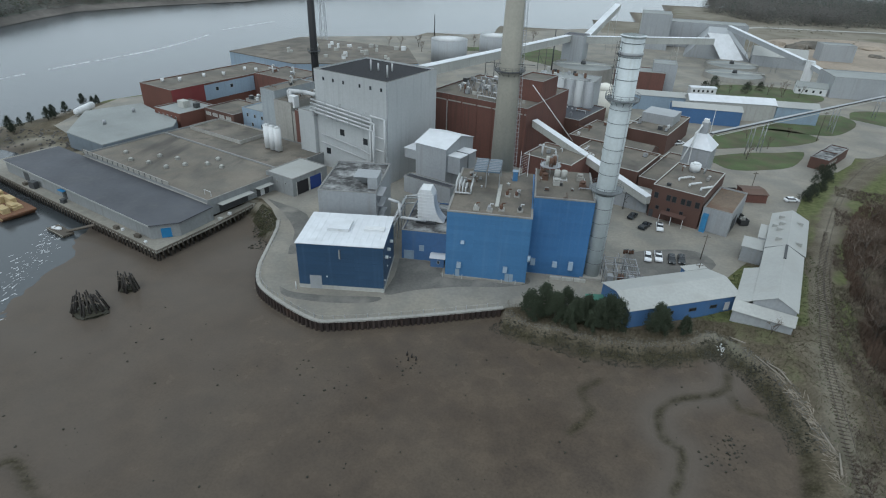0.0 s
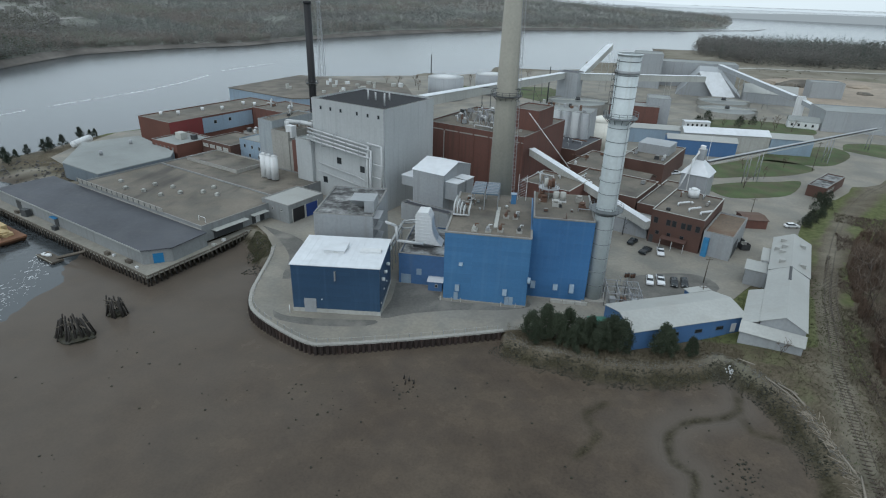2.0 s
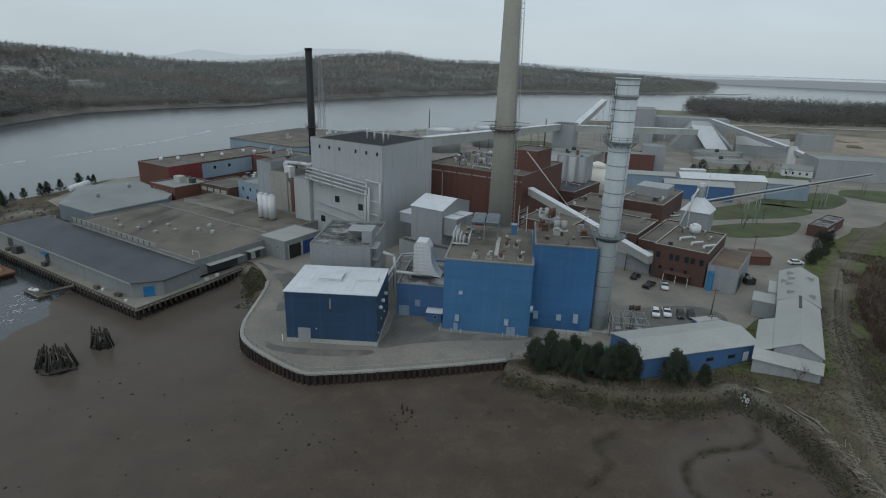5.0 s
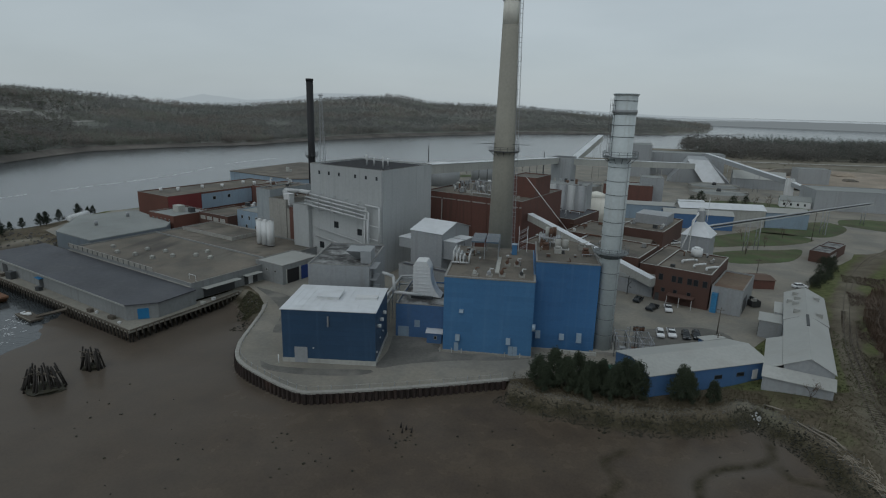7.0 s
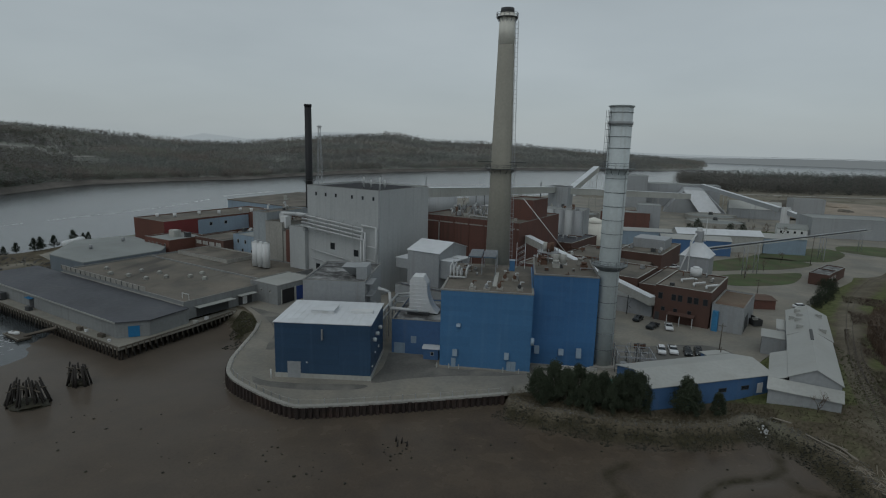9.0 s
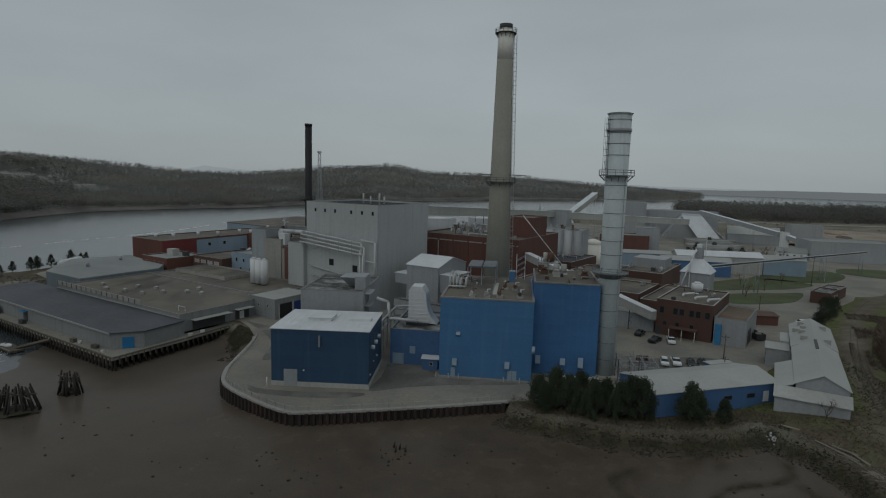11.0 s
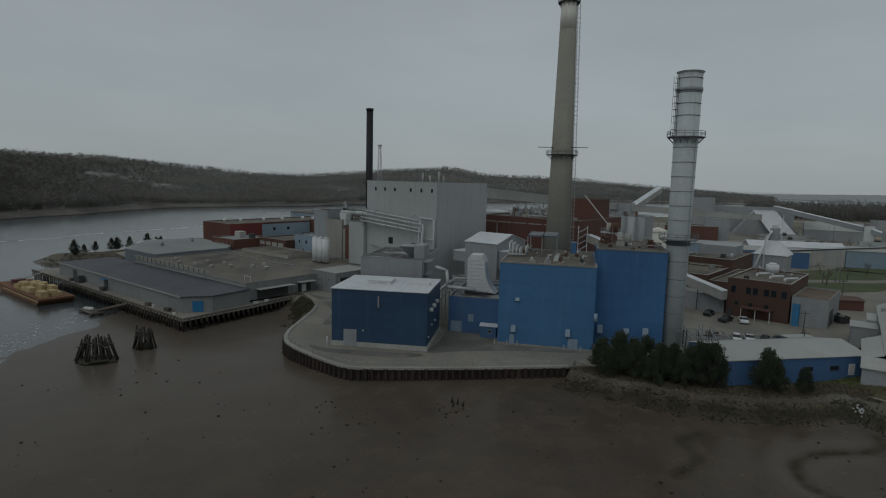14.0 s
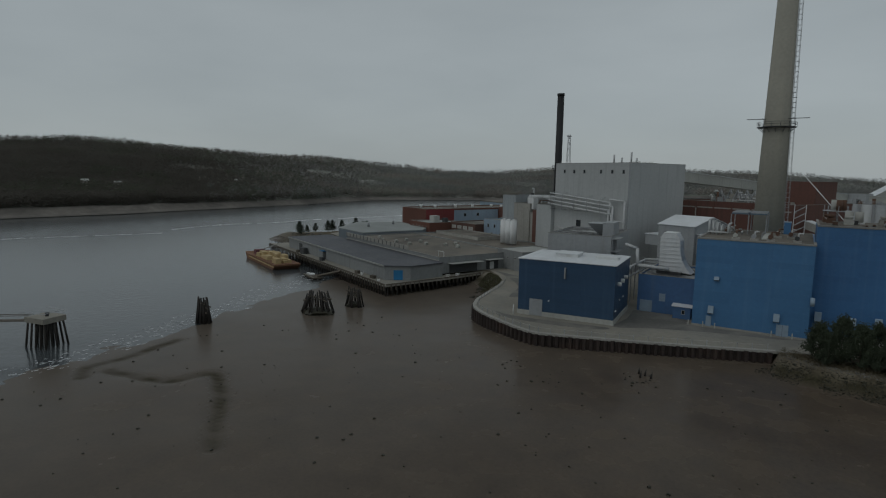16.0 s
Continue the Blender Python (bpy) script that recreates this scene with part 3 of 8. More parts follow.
M_ASPH = mat("worn_asphalt", (0.150, 0.145, 0.132), 0.9, var=0.3, big=0.12, fine=1.5, stain=(0.225, 0.212, 0.185), stain_amount=0.9, bump=0.3)
for pts in ([(-13, 5.8), (-12.2, -3), (-12.6, -11.5), (-6, -8.2), (4, -4.6), (14, -2.6), (21, 0.4), (20.4, 3.4), (19, -0.6), (8, -0.7), (-0.6, -0.6), (-1.0, 3.2), (-5, 3.2), (-5, 5.9)],
            [(-38, -13), (-33.6, -14.8), (-24, -14.4), (-13.4, -12.8), (-15, -15.4), (-25, -17.4), (-35, -16.8)],
            [(44, 12), (52, 8), (62, 12), (70, 20), (66, 27), (54, 25), (46, 20)],
            [(-62, 34), (-46, 26), (-38, 8), (-42, 2), (-45, 14), (-52, 24)]):
    solid("asphalt_patch", prism(B(), curve(pts + pts[:1], 3)[:-1], -0.1, 0.012), M_ASPH, "dark worn asphalt patch in the gravel yard", "asphalt", "structure")

# ---- far shore ----
SHORE_AZ = [-100, -70, -62, -53, -46, -40, -33.5, -26.7, -14, -1.7, 12.9, 18.5, 24, 34, 50]
SHORE_R = [470, 461, 481, 536, 600, 698, 741, 772, 969, 1187, 1405, 1587, 2300, 2600, 2600]
RIDGE_AZ = [-100, -69.6, -64.7, -51.8, -45, -42.3, -37.4, -32.2, -26.5, -21.4, -16, -13.4, -9.6, -3, 3.5, 8.7, 16, 18.8, 20.6, 29, 50]
RIDGE_EL = [2.6, 2.7, 2.87, 2.05, 1.78, 1.55, 0.25, -0.25, -0.2, 0.2, 0.75, 0.95, 0.3, 0.22, -0.2, -0.5, -1.0, -1.4, -1.7, -1.75, -1.7]
CX, CY = 16.4, -120.0
EYE_AZ, EYE_Z = [-100, -42.3, -37.4, 50], [29.4, 29.4, 50.0, 50.0]


def hill(az, t):
    """A place on the far bank at that bearing; t runs from the waterline to beyond the ridge."""
    r0 = np.interp(az, SHORE_AZ, SHORE_R)
    reach = 520 + 0.22 * r0
    r1 = r0 + reach
    top = np.interp(az, EYE_AZ, EYE_Z) + math.tan(radians(np.interp(az, RIDGE_AZ, RIDGE_EL))) * r1 - 9
    r = r0 + reach * t
    if t <= 1:
        z = WATER - 1.0 + (top - WATER) * (0.10 * min(1, t * 25) + 0.90 * (t ** 1.25))
    else:
        z = top - (t - 1) * 60
    a = radians(az)
    x, y = CX + r * math.sin(a), CY + r * math.cos(a)
    if t > 0.02:
        z += 5.0 * noise.noise((x * 0.006, y * 0.006, 1.7)) * min(1, t * 3) + 1.2 * noise.noise((x * 0.03, y * 0.03, 4.0))
    return x, y, z


AZS = np.arange(-100, 22.01, 0.8)
TS = [0, 0.012, 0.03, 0.06, 0.1, 0.16, 0.24, 0.33, 0.43, 0.54, 0.66, 0.78, 0.9, 1.0, 1.15, 1.6]
verts = [hill(a, t) for a in AZS for t in TS]
k = len(TS)
faces = [(i * k + j, (i + 1) * k + j, (i + 1) * k + j + 1, i * k + j + 1) for i in range(len(AZS) - 1) for j in range(k - 1)]
me = bpy.data.meshes.new("far_hillside")
me.from_pydata(verts, [], faces)
me.polygons.foreach_set("use_smooth", [True] * len(me.polygons))
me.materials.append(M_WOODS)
# Darker than the far hills: the near bank gets less painted haze.
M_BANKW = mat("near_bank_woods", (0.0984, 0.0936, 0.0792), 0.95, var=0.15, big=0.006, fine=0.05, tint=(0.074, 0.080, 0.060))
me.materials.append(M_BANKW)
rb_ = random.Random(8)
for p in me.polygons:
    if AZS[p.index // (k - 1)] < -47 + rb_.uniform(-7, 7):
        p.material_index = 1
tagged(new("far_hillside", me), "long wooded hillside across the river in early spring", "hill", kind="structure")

b = B()
for i in range(0, int((19.5 + 100) / 0.8)):
    for t0, t1 in ((0.0, 0.012), (0.012, 0.03)):
        q = [hill(AZS[i], t0), hill(AZS[i + 1], t0), hill(AZS[i + 1], t1), hill(AZS[i], t1)]
        b.faces.new([b.verts.new((x, y, max(z, WATER) + 0.4)) for x, y, z in q])
solid("shore_strip", b, mat("far_shore_mud", (0.135, 0.122, 0.108), 0.9, var=0.4, big=0.03, fine=0.2), "thin brown strip of mud along the far waterline", "shore", "stuff")


def foliage(name, col, big=0.01, fine=0.09, var=0.2):
    """Twigs and leaves of far trees: they scatter light and let some through."""
    m = mat(name, col, 0.95, var=var, big=big, fine=fine, bump=0.0)
    n, l = m.node_tree.nodes, m.node_tree.links
    base = n["Principled BSDF"].inputs["Base Color"].links[0].from_socket
    d, t, x = n.new("ShaderNodeBsdfDiffuse"), n.new("ShaderNodeBsdfTranslucent"), n.new("ShaderNodeMixShader")
    l.new(base, d.inputs[0])
    l.new(base, t.inputs[0])
    x.inputs[0].default_value = 0.45
    l.new(d.outputs[0], x.inputs[1])
    l.new(t.outputs[0], x.inputs[2])
    l.new(x.outputs[0], n["Material Output"].inputs[0])
    return m


def tree_cloud(name, trees, material, label, category, seed, k=22, conifer=False, size=0.26):
    """Many far trees joined in one mesh, each a loose crown of small leaf and twig flakes; a tree is x, y, z, radius, height."""
    rng = np.random.RandomState(seed)
    a = np.array(trees)
    n = len(a)
    u = rng.rand(n, k)
    if conifer:
        zf = 0.06 + 0.94 * u ** 1.3
        rad = 0.12 + 1.0 * (1 - zf)
    else:
        zf = 0.18 + 0.82 * u
        rad = np.sqrt(np.clip(1 - ((zf - 0.58) / 0.46) ** 2, 0.04, 1))
    ang = rng.rand(n, k) * 6.2832
    rr = a[:, 3:4] * rad * np.sqrt(rng.rand(n, k))
    c = np.stack([a[:, 0:1] + rr * np.cos(ang), a[:, 1:2] + rr * np.sin(ang), a[:, 2:3] + a[:, 4:5] * zf], -1)
    v = c[:, :, None, :] + rng.normal(0, 1, (n, k, 3, 3)) * (size * a[:, 3])[:, None, None, None] * np.array((1, 1, 0.5))
    v = v.reshape(-1, 3).astype(np.float32)
    m = bpy.data.meshes.new(name)
    m.vertices.add(len(v))
    m.vertices.foreach_set("co", v.ravel())
    m.loops.add(len(v))
    m.loops.foreach_set("vertex_index", np.arange(len(v), dtype=np.int32))
    m.polygons.add(len(v) // 3)
    m.polygons.foreach_set("loop_start", np.arange(0, len(v), 3, dtype=np.int32))
    m.update(calc_edges=True)
    m.materials.append(material)
    return tagged(new(name, m), label, category, kind="stuff")


rnd = random.Random(5)
FIELDS = [(-39.3, 0.30, 1.5, 0.05), (-43.6, 0.52, 2.6, 0.09), (-41.5, 0.40, 1.6, 0.03), (-24.0, 0.32, 1.1, 0.05), (-56.0, 0.55, 2.0, 0.06), (-6.0, 0.4, 1.6, 0.06)]
bare, russet, firs, green, bank, bank_green = [], [], [], [], [], []
for i in range(64000):
    az = rnd.uniform(-76, 21) if i < 44000 else rnd.triangular(-76, 21, -70)
    t = 0.03 + 1.0 * rnd.random() ** 1.25
    if any(((az - fa) / fw) ** 2 + ((t - ft) / fh) ** 2 < 1 for fa, ft, fw, fh in FIELDS) and rnd.random() < 0.93:
        continue
    x, y, z = hill(az, t)
    if z < WATER + 0.5:
        continue
    patch = noise.noise((x * 0.009, y * 0.009, 9.0)) + 0.5 * noise.noise((x * 0.03, y * 0.03, 2.0))
    q = 0.8 + 0.00028 * math.hypot(x - CX, y - CY)
    h = rnd.uniform(5.0, 9.0) * q
    w = rnd.uniform(1.7, 3.0) * q
    # Split by bearing: the nearer bank takes the tones with less haze in them.
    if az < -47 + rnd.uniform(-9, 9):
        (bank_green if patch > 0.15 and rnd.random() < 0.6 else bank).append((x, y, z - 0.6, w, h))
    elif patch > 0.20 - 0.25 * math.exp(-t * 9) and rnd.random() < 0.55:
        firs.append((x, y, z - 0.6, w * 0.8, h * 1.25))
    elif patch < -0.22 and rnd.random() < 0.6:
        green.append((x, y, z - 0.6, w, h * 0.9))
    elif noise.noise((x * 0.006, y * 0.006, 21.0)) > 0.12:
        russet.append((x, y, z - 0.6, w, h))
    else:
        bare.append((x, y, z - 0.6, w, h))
# Far crowns have haze painted into their base colours, hence the pale tones.
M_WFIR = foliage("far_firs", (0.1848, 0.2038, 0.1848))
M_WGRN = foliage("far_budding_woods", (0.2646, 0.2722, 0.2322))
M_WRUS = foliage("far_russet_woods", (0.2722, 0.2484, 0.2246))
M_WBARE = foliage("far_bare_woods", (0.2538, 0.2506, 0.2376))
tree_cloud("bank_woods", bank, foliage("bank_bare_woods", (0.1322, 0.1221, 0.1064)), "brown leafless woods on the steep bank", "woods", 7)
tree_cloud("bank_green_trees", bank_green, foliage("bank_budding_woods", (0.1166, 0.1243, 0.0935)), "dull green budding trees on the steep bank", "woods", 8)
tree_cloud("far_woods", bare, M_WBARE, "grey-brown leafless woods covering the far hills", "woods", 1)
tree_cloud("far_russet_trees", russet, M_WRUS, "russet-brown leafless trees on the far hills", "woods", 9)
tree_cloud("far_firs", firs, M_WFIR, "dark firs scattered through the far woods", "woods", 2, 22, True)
tree_cloud("far_budding_trees", green, M_WGRN, "green budding trees on the far bank, haze in their colour", "woods", 3)

# Cleared fields and a pale track on the far hillside.
b = B()
track = [hill(az, t) for az, t in ((-46.2, 0.27), (-44.6, 0.285), (-42.4, 0.315), (-40.6, 0.335), (-39.0, 0.355))]
for p, q in zip(track, track[1:]):
    b.faces.new([b.verts.new((x, y, z)) for x, y, z in ((p[0], p[1], p[2] + 0.6), (q[0], q[1], q[2] + 0.6), (q[0] - 6, q[1] + 6, q[2] + 2.2), (p[0] - 6, p[1] + 6, p[2] + 2.2))])
solid("hill_track", b, mat("pale_track", (0.36, 0.35, 0.32), 0.95, var=0.2), "pale gravel track crossing the far hillside", "track", "structure")

# Ranges at the edge of sight: flat glowing strips, haze put into their tone.
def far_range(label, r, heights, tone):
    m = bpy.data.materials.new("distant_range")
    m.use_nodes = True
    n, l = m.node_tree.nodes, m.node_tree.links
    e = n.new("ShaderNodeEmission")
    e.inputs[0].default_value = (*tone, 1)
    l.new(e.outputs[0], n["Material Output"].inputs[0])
    vs, fs = [], []
    a0, a1 = heights[0][0], heights[-1][0]
    k_ = int((a1 - a0) / 0.12)
    for i in range(k_ + 1):
        az = a0 + (a1 - a0) * i / k_
        el = np.interp(az, [p[0] for p in heights], [p[1] for p in heights]) + 0.035 * noise.noise((az * 1.3, r, 0)) + 0.02 * noise.noise((az * 7.0, r, 0))
        x, y = CX + r * math.sin(radians(az)), CY + r * math.cos(radians(az))
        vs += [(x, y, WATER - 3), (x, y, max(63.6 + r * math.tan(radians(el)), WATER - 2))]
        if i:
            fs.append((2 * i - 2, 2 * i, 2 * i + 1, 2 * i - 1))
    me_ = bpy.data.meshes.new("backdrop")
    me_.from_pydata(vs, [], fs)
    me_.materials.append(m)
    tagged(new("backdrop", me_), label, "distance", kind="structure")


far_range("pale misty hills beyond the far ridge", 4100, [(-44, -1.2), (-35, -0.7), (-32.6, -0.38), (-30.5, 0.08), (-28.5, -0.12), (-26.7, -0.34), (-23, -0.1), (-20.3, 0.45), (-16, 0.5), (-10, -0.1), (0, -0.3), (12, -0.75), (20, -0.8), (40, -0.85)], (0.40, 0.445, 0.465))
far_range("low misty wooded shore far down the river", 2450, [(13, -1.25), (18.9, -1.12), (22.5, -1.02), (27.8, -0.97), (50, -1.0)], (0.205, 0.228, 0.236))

# Houses on the far bank.
for az, t in ((-64.4, 0.24), (-62.0, 0.22), (-52.1, 0.30)):
    x, y, z = hill(az, t)
    hs = thing("far_house", "small pale house among the trees on the far bank", "house", pose(x, y, z + 2.5, 0, 0, 200 - az), "far houses")
    part("house_wall", bx(B(), -3, -2.4, -4, 3, 2.4, 2.7), M_CONC, hs)
    b = B()
    v6 = [b.verts.new(p) for p in ((-3.3, -2.7, 2.6), (3.3, -2.7, 2.6), (3.3, 2.7, 2.6), (-3.3, 2.7, 2.6), (-3.3, 0, 4.4), (3.3, 0, 4.4))]
    for q in ((0, 1, 5, 4), (2, 3, 4, 5), (0, 4, 3), (1, 2, 5), (0, 3, 2, 1)):
        b.faces.new([v6[i] for i in q])
    part("house_roof", b, M_GROOF, hs)

# Woods on the near side, at the head of the mill's land.
bare, firs, scrub = [], [], []
for i in range(30000):
    x = rnd.uniform(170, 1300)
    y = rnd.uniform(430, 860)
    if y < 556 + 0.16 * (x - 262) * (x > 262) + 18 * noise.noise((x * 0.02, 0, 0)) or x < 200 + 0.30 * (y - 620) + 14 * noise.noise((0, y * 0.03, 3)) or x < 262 - 0.5 * (y - 556):
        continue
    h = rnd.uniform(10, 18)
    if noise.noise((x * 0.012, y * 0.012, 77.0)) > 0.0 and rnd.random() < 0.55:
        firs.append((x, y, -0.2, rnd.uniform(1.6, 2.8), h * 1.3))
    else:
        bare.append((x, y, -0.2, rnd.uniform(2.4, 4.2), h))
for i in range(1500):
    x, y = rnd.uniform(190, 700), rnd.uniform(430, 590)
    if noise.noise((x * 0.02, y * 0.02, 5.0)) > 0.05:
        scrub.append((x, y, 0.6, rnd.uniform(0.8, 1.8), rnd.uniform(1.0, 2.6)))
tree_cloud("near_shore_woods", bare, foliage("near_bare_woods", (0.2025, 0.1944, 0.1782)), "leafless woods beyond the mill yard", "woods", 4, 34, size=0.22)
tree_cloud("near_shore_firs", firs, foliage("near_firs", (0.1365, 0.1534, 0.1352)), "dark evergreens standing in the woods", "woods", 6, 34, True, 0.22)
tree_cloud("field_scrub", scrub, mat("brown_scrub", (0.17, 0.155, 0.115), 0.95, var=0.3, big=0.02), "low brown scrub on the rough field", "scrub", 10, 14, size=0.3)

# ---- stacks ----


def ring_platform(parent, x, y, z, r0, r1, material, posts=14, rail=1.1):
    b = B()
    n = 24
    loops = [[b.verts.new((x + r * math.cos(2 * math.pi * i / n), y + r * math.sin(2 * math.pi * i / n), h)) for i in range(n)] for r, h in ((r0, z - 0.15), (r1, z - 0.15), (r1, z), (r0, z))]
    for j in range(4):
        for i in range(n):
            b.faces.new((loops[j][i], loops[j][(i + 1) % n], loops[(j + 1) % 4][(i + 1) % n], loops[(j + 1) % 4][i]))
    bmesh.ops.recalc_face_normals(b, faces=b.faces[:])
    pl = part("platform", b, material, parent)
    b = B()
    for i in range(posts):
        a = 2 * math.pi * i / posts
        tube(b, (x + r1 * math.cos(a), y + r1 * math.sin(a), z), (x + r1 * math.cos(a), y + r1 * math.sin(a), z + rail), 0.05, 4)
    for hh in (rail, rail * 0.55):
        for i in range(posts):
            a, c = 2 * math.pi * i / posts, 2 * math.pi * (i + 1) / posts
            tube(b, (x + r1 * math.cos(a), y + r1 * math.sin(a), z + hh), (x + r1 * math.cos(c), y + r1 * math.sin(c), z + hh), 0.045, 4)
    part("handrail", b, material, pl)
    for i in range(12):
        b = B()
        a = 2 * math.pi * i / 12
        tube(b, (x + r1 * 0.97 * math.cos(a), y + r1 * 0.97 * math.sin(a), z - 0.1), (x + r0 * math.cos(a), y + r0 * math.sin(a), z - 1.3), 0.07, 4)
        part("bracket", b, material, pl)


def ladder(parent, x, y, z0, z1, ang, r0, r1, material, cage=True):
    """A caged ladder up a tapering stack, on its side at angle ang."""
    b = B()
    n = int((z1 - z0) / 1.2)
    c, s = math.cos(ang), math.sin(ang)

    def at(z, out, side):
        t = (z - z0) / (z1 - z0)
        r = r0 + (r1 - r0) * t + out
        return (x + r * c - side * s, y + r * s + side * c, z)
    for side in (-0.35, 0.35):
        tube(b, at(z0, 0.2, side), at(z1, 0.2, side), 0.05, 4)
        if cage:
            tube(b, at(z0, 0.95, side), at(z1, 0.95, side), 0.04, 4)
    for i in range(n):
        z = z0 + (z1 - z0) * i / n
        tube(b, at(z, 0.2, -0.35), at(z, 0.2, 0.35), 0.035, 4)
        if cage:
            pipe(b, [at(z, 0.2, -0.35), at(z, 0.95, -0.35), at(z, 0.95, 0.35), at(z, 0.2, 0.35)], 0.035, 4)
    part("ladder", b, material, parent)


cs = thing("concrete_stack", "tall tapering brown concrete chimney with a white top", "chimney", pose(10.2, 42.3, 0))
part("shaft", cyl(B(), 0, 0, 0, 75.5, 3.75, 2.2, 40), M_STK, cs)
b = B()
cyl(b, 0, 0, 75.5, 83.6, 2.2, 2.06, 40)
part("cap_band", b, M_STKW, cs, "white-painted upper band of the chimney")
b = B()
cyl(b, 0, 0, 83.6, 84.9, 1.8, 1.8, 32)
part("flue_rim", b, M_DARK, cs)
ring_platform(cs, 0, 0, 82.6, 2.1, 2.9, M_DARK)
ring_platform(cs, 0, 0, 42.5, 2.85, 4.3, M_DARK)
b = B()
tube(b, (-6.5, -1.5, 44.4), (6.8, -1.5, 44.4), 0.09, 5)
tube(b, (-3.0, -3.2, 44.4), (-3.0, 3.2, 44.4), 0.09, 5)
part("davit_beam", b, M_DARK, cs)
ladder(cs, 0, 0, 12, 82, radians(-12), 3.5, 2.1, M_STEEL)

ws = thing("white_stack", "white banded steel stack with galleries and dark hoops", "chimney", pose(36.4, 8.1, 0))
part("shaft", cyl(B(), 0, 0, 0.6, 57.4, 2.15, 2.42, 40), M_WST, ws)
b = B()
cyl(b, 0, 0, 57.4, 57.8, 2.42, 2.75, 40, caps=False)
cyl(b, 0, 0, 57.8, 57.95, 2.75, 2.3, 40, caps=False)
cyl(b, 0, 0, 57.0, 57.9, 2.3, 2.3, 40, caps=False)
part("rim", b, M_WST, ws)
# Black disc stands for the shade down the flue.
part("flue_mouth", cyl(B(), 0, 0, 57.3, 57.42, 2.28, 2.28, 32), M_BLK, ws)
for i, z in enumerate([4.2, 8.0, 11.6, 15.2, 19.0, 27.6, 30.6, 33.6, 36.6, 39.6, 42.6, 49.0, 51.4, 53.6, 56.4]):
    r = 2.15 + 0.27 * z / 58 + 0.06
    b = B()
    cyl(b, 0, 0, z, z + 0.11, r, r, 40)
    part("hoop", b, M_HOOP, ws)
part("wide_band", cyl(B(), 0, 0, 53.9, 54.6, 2.56, 2.6, 40), M_GM, ws)
ring_platform(ws, 0, 0, 44.8, 2.4, 3.7, M_HOOP)
b = B()
cyl(b, 0, 0, 22.4, 23.6, 2.3, 2.45, 40)
part("dark_collar", b, M_HOOP, ws)
ring_platform(ws, 0, 0, 23.7, 2.3, 3.9, M_HOOP)
ladder(ws, 0, 0, 44.9, 56.8, radians(205), 2.4, 2.45, M_DARK)
b = B()
tube(b, (1.5, -1.75, 1), (1.6, -1.85, 44), 0.05, 5)
part("conduit", b, M_STEEL, ws)
part("footing", bx(B(), -3.0, -3.0, 0, 3.0, 3.0, 0.6), M_CONC, ws)

bs = thing("black_stack", "slim black steel stack behind the boiler house", "chimney", pose(-69.5, 103.2, 0))
part("shaft", cyl(B(), 0, 0, 0, 62.6, 1.5, 1.35, 28), M_BLK, bs)
part("rim", cyl(B(), 0, 0, 62.0, 62.9, 1.5, 1.5, 28), M_BLK, bs)
ring_platform(bs, 0, 0, 33.0, 1.4, 2.5, M_DARK, 10)

# ---- the blue power house and its neighbours ----
db = thing("dark_blue_building", "dark blue metal-clad building with a white metal roof", "building", pose(-33.0, -12.4, 0, 0, 0, 4.9))
DW, DD, DH = 20.1, 16.2, 12.0
part("plinth", bx(B(), -0.12, -0.12, 0, DW + 0.12, DD + 0.12, 1.0), M_CONCL, db, "pale concrete plinth")
part("wall", bx(B(), 0, 0, 1.0, DW, DD, DH), M_DB, db)
panel_wall(db, DW, 1.05, DH - 0.1, 1.1, 6.7, M_DB, pose(0, 0, 0))
panel_wall(db, DD, 1.05, DH - 0.1, 1.1, 5.4, M_DB, pose(DW, 0, 0, 0, 0, 90))
panel_wall(db, DD, 1.05, DH - 0.1, 1.1, 5.4, M_DB, pose(0, DD, 0, 0, 0, -90))
for i in range(14):
    x0 = -0.25 + i * (DW + 0.5) / 14
    x1 = x0 + (DW + 0.5) / 14 - 0.006
    b = B()
    prism_pts = [(x0, DH), (x1, DH), (x1, DH + 0.20), (x1 - 0.05, DH + 0.20), (x1 - 0.05, DH + 0.16), (x0, DH + 0.16)]
    lo = [b.verts.new((x, -0.25, z)) for x, z in prism_pts]
    hi = [b.verts.new((x, DD + 0.25, z)) for x, z in prism_pts]
    b.faces.new(lo)
    b.faces.new(hi[::-1])
    for j in range(6):
        b.faces.new((lo[j], hi[j], hi[(j + 1) % 6], lo[(j + 1) % 6]))
    bmesh.ops.recalc_face_normals(b, faces=b.faces[:])
    part("roof_sheet", b, M_WROOF, db)
sk = part("skylight", bx(B(), 6.0, 6.6, DH + 0.16, 10.8, 11.4, DH + 0.8), M_WHITE, db, "raised white roof hatch")
part("skylight_lid", bx(B(), 5.8, 6.4, DH + 0.8, 11.0, 11.6, DH + 0.95), M_WROOF, sk)
part("ridge_vent", bx(B(), 14.4, 7.4, DH + 0.16, 19.2, 9.4, DH + 0.7), M_WHITE, db)
rd = part("roller_door", bx(B(), 2.6, -0.16, 0.05, 5.4, -0.02, 3.6), M_GM, db, "pale grey roller door")
for i in range(11):
    part("door_slat", bx(B(), 2.65, -0.2, 0.1 + i * 0.315, 5.35, -0.155, 0.36 + i * 0.315), M_GM, rd)
part("wall_pipe", bx(B(), 9.9, -0.5, 8.6, 10.2, -0.06, 10.9), M_STEEL, db)
part("wall_lamp", bx(B(), 6.6, -0.25, 3.4, 6.9, -0.06, 3.65), M_WHITE, db)
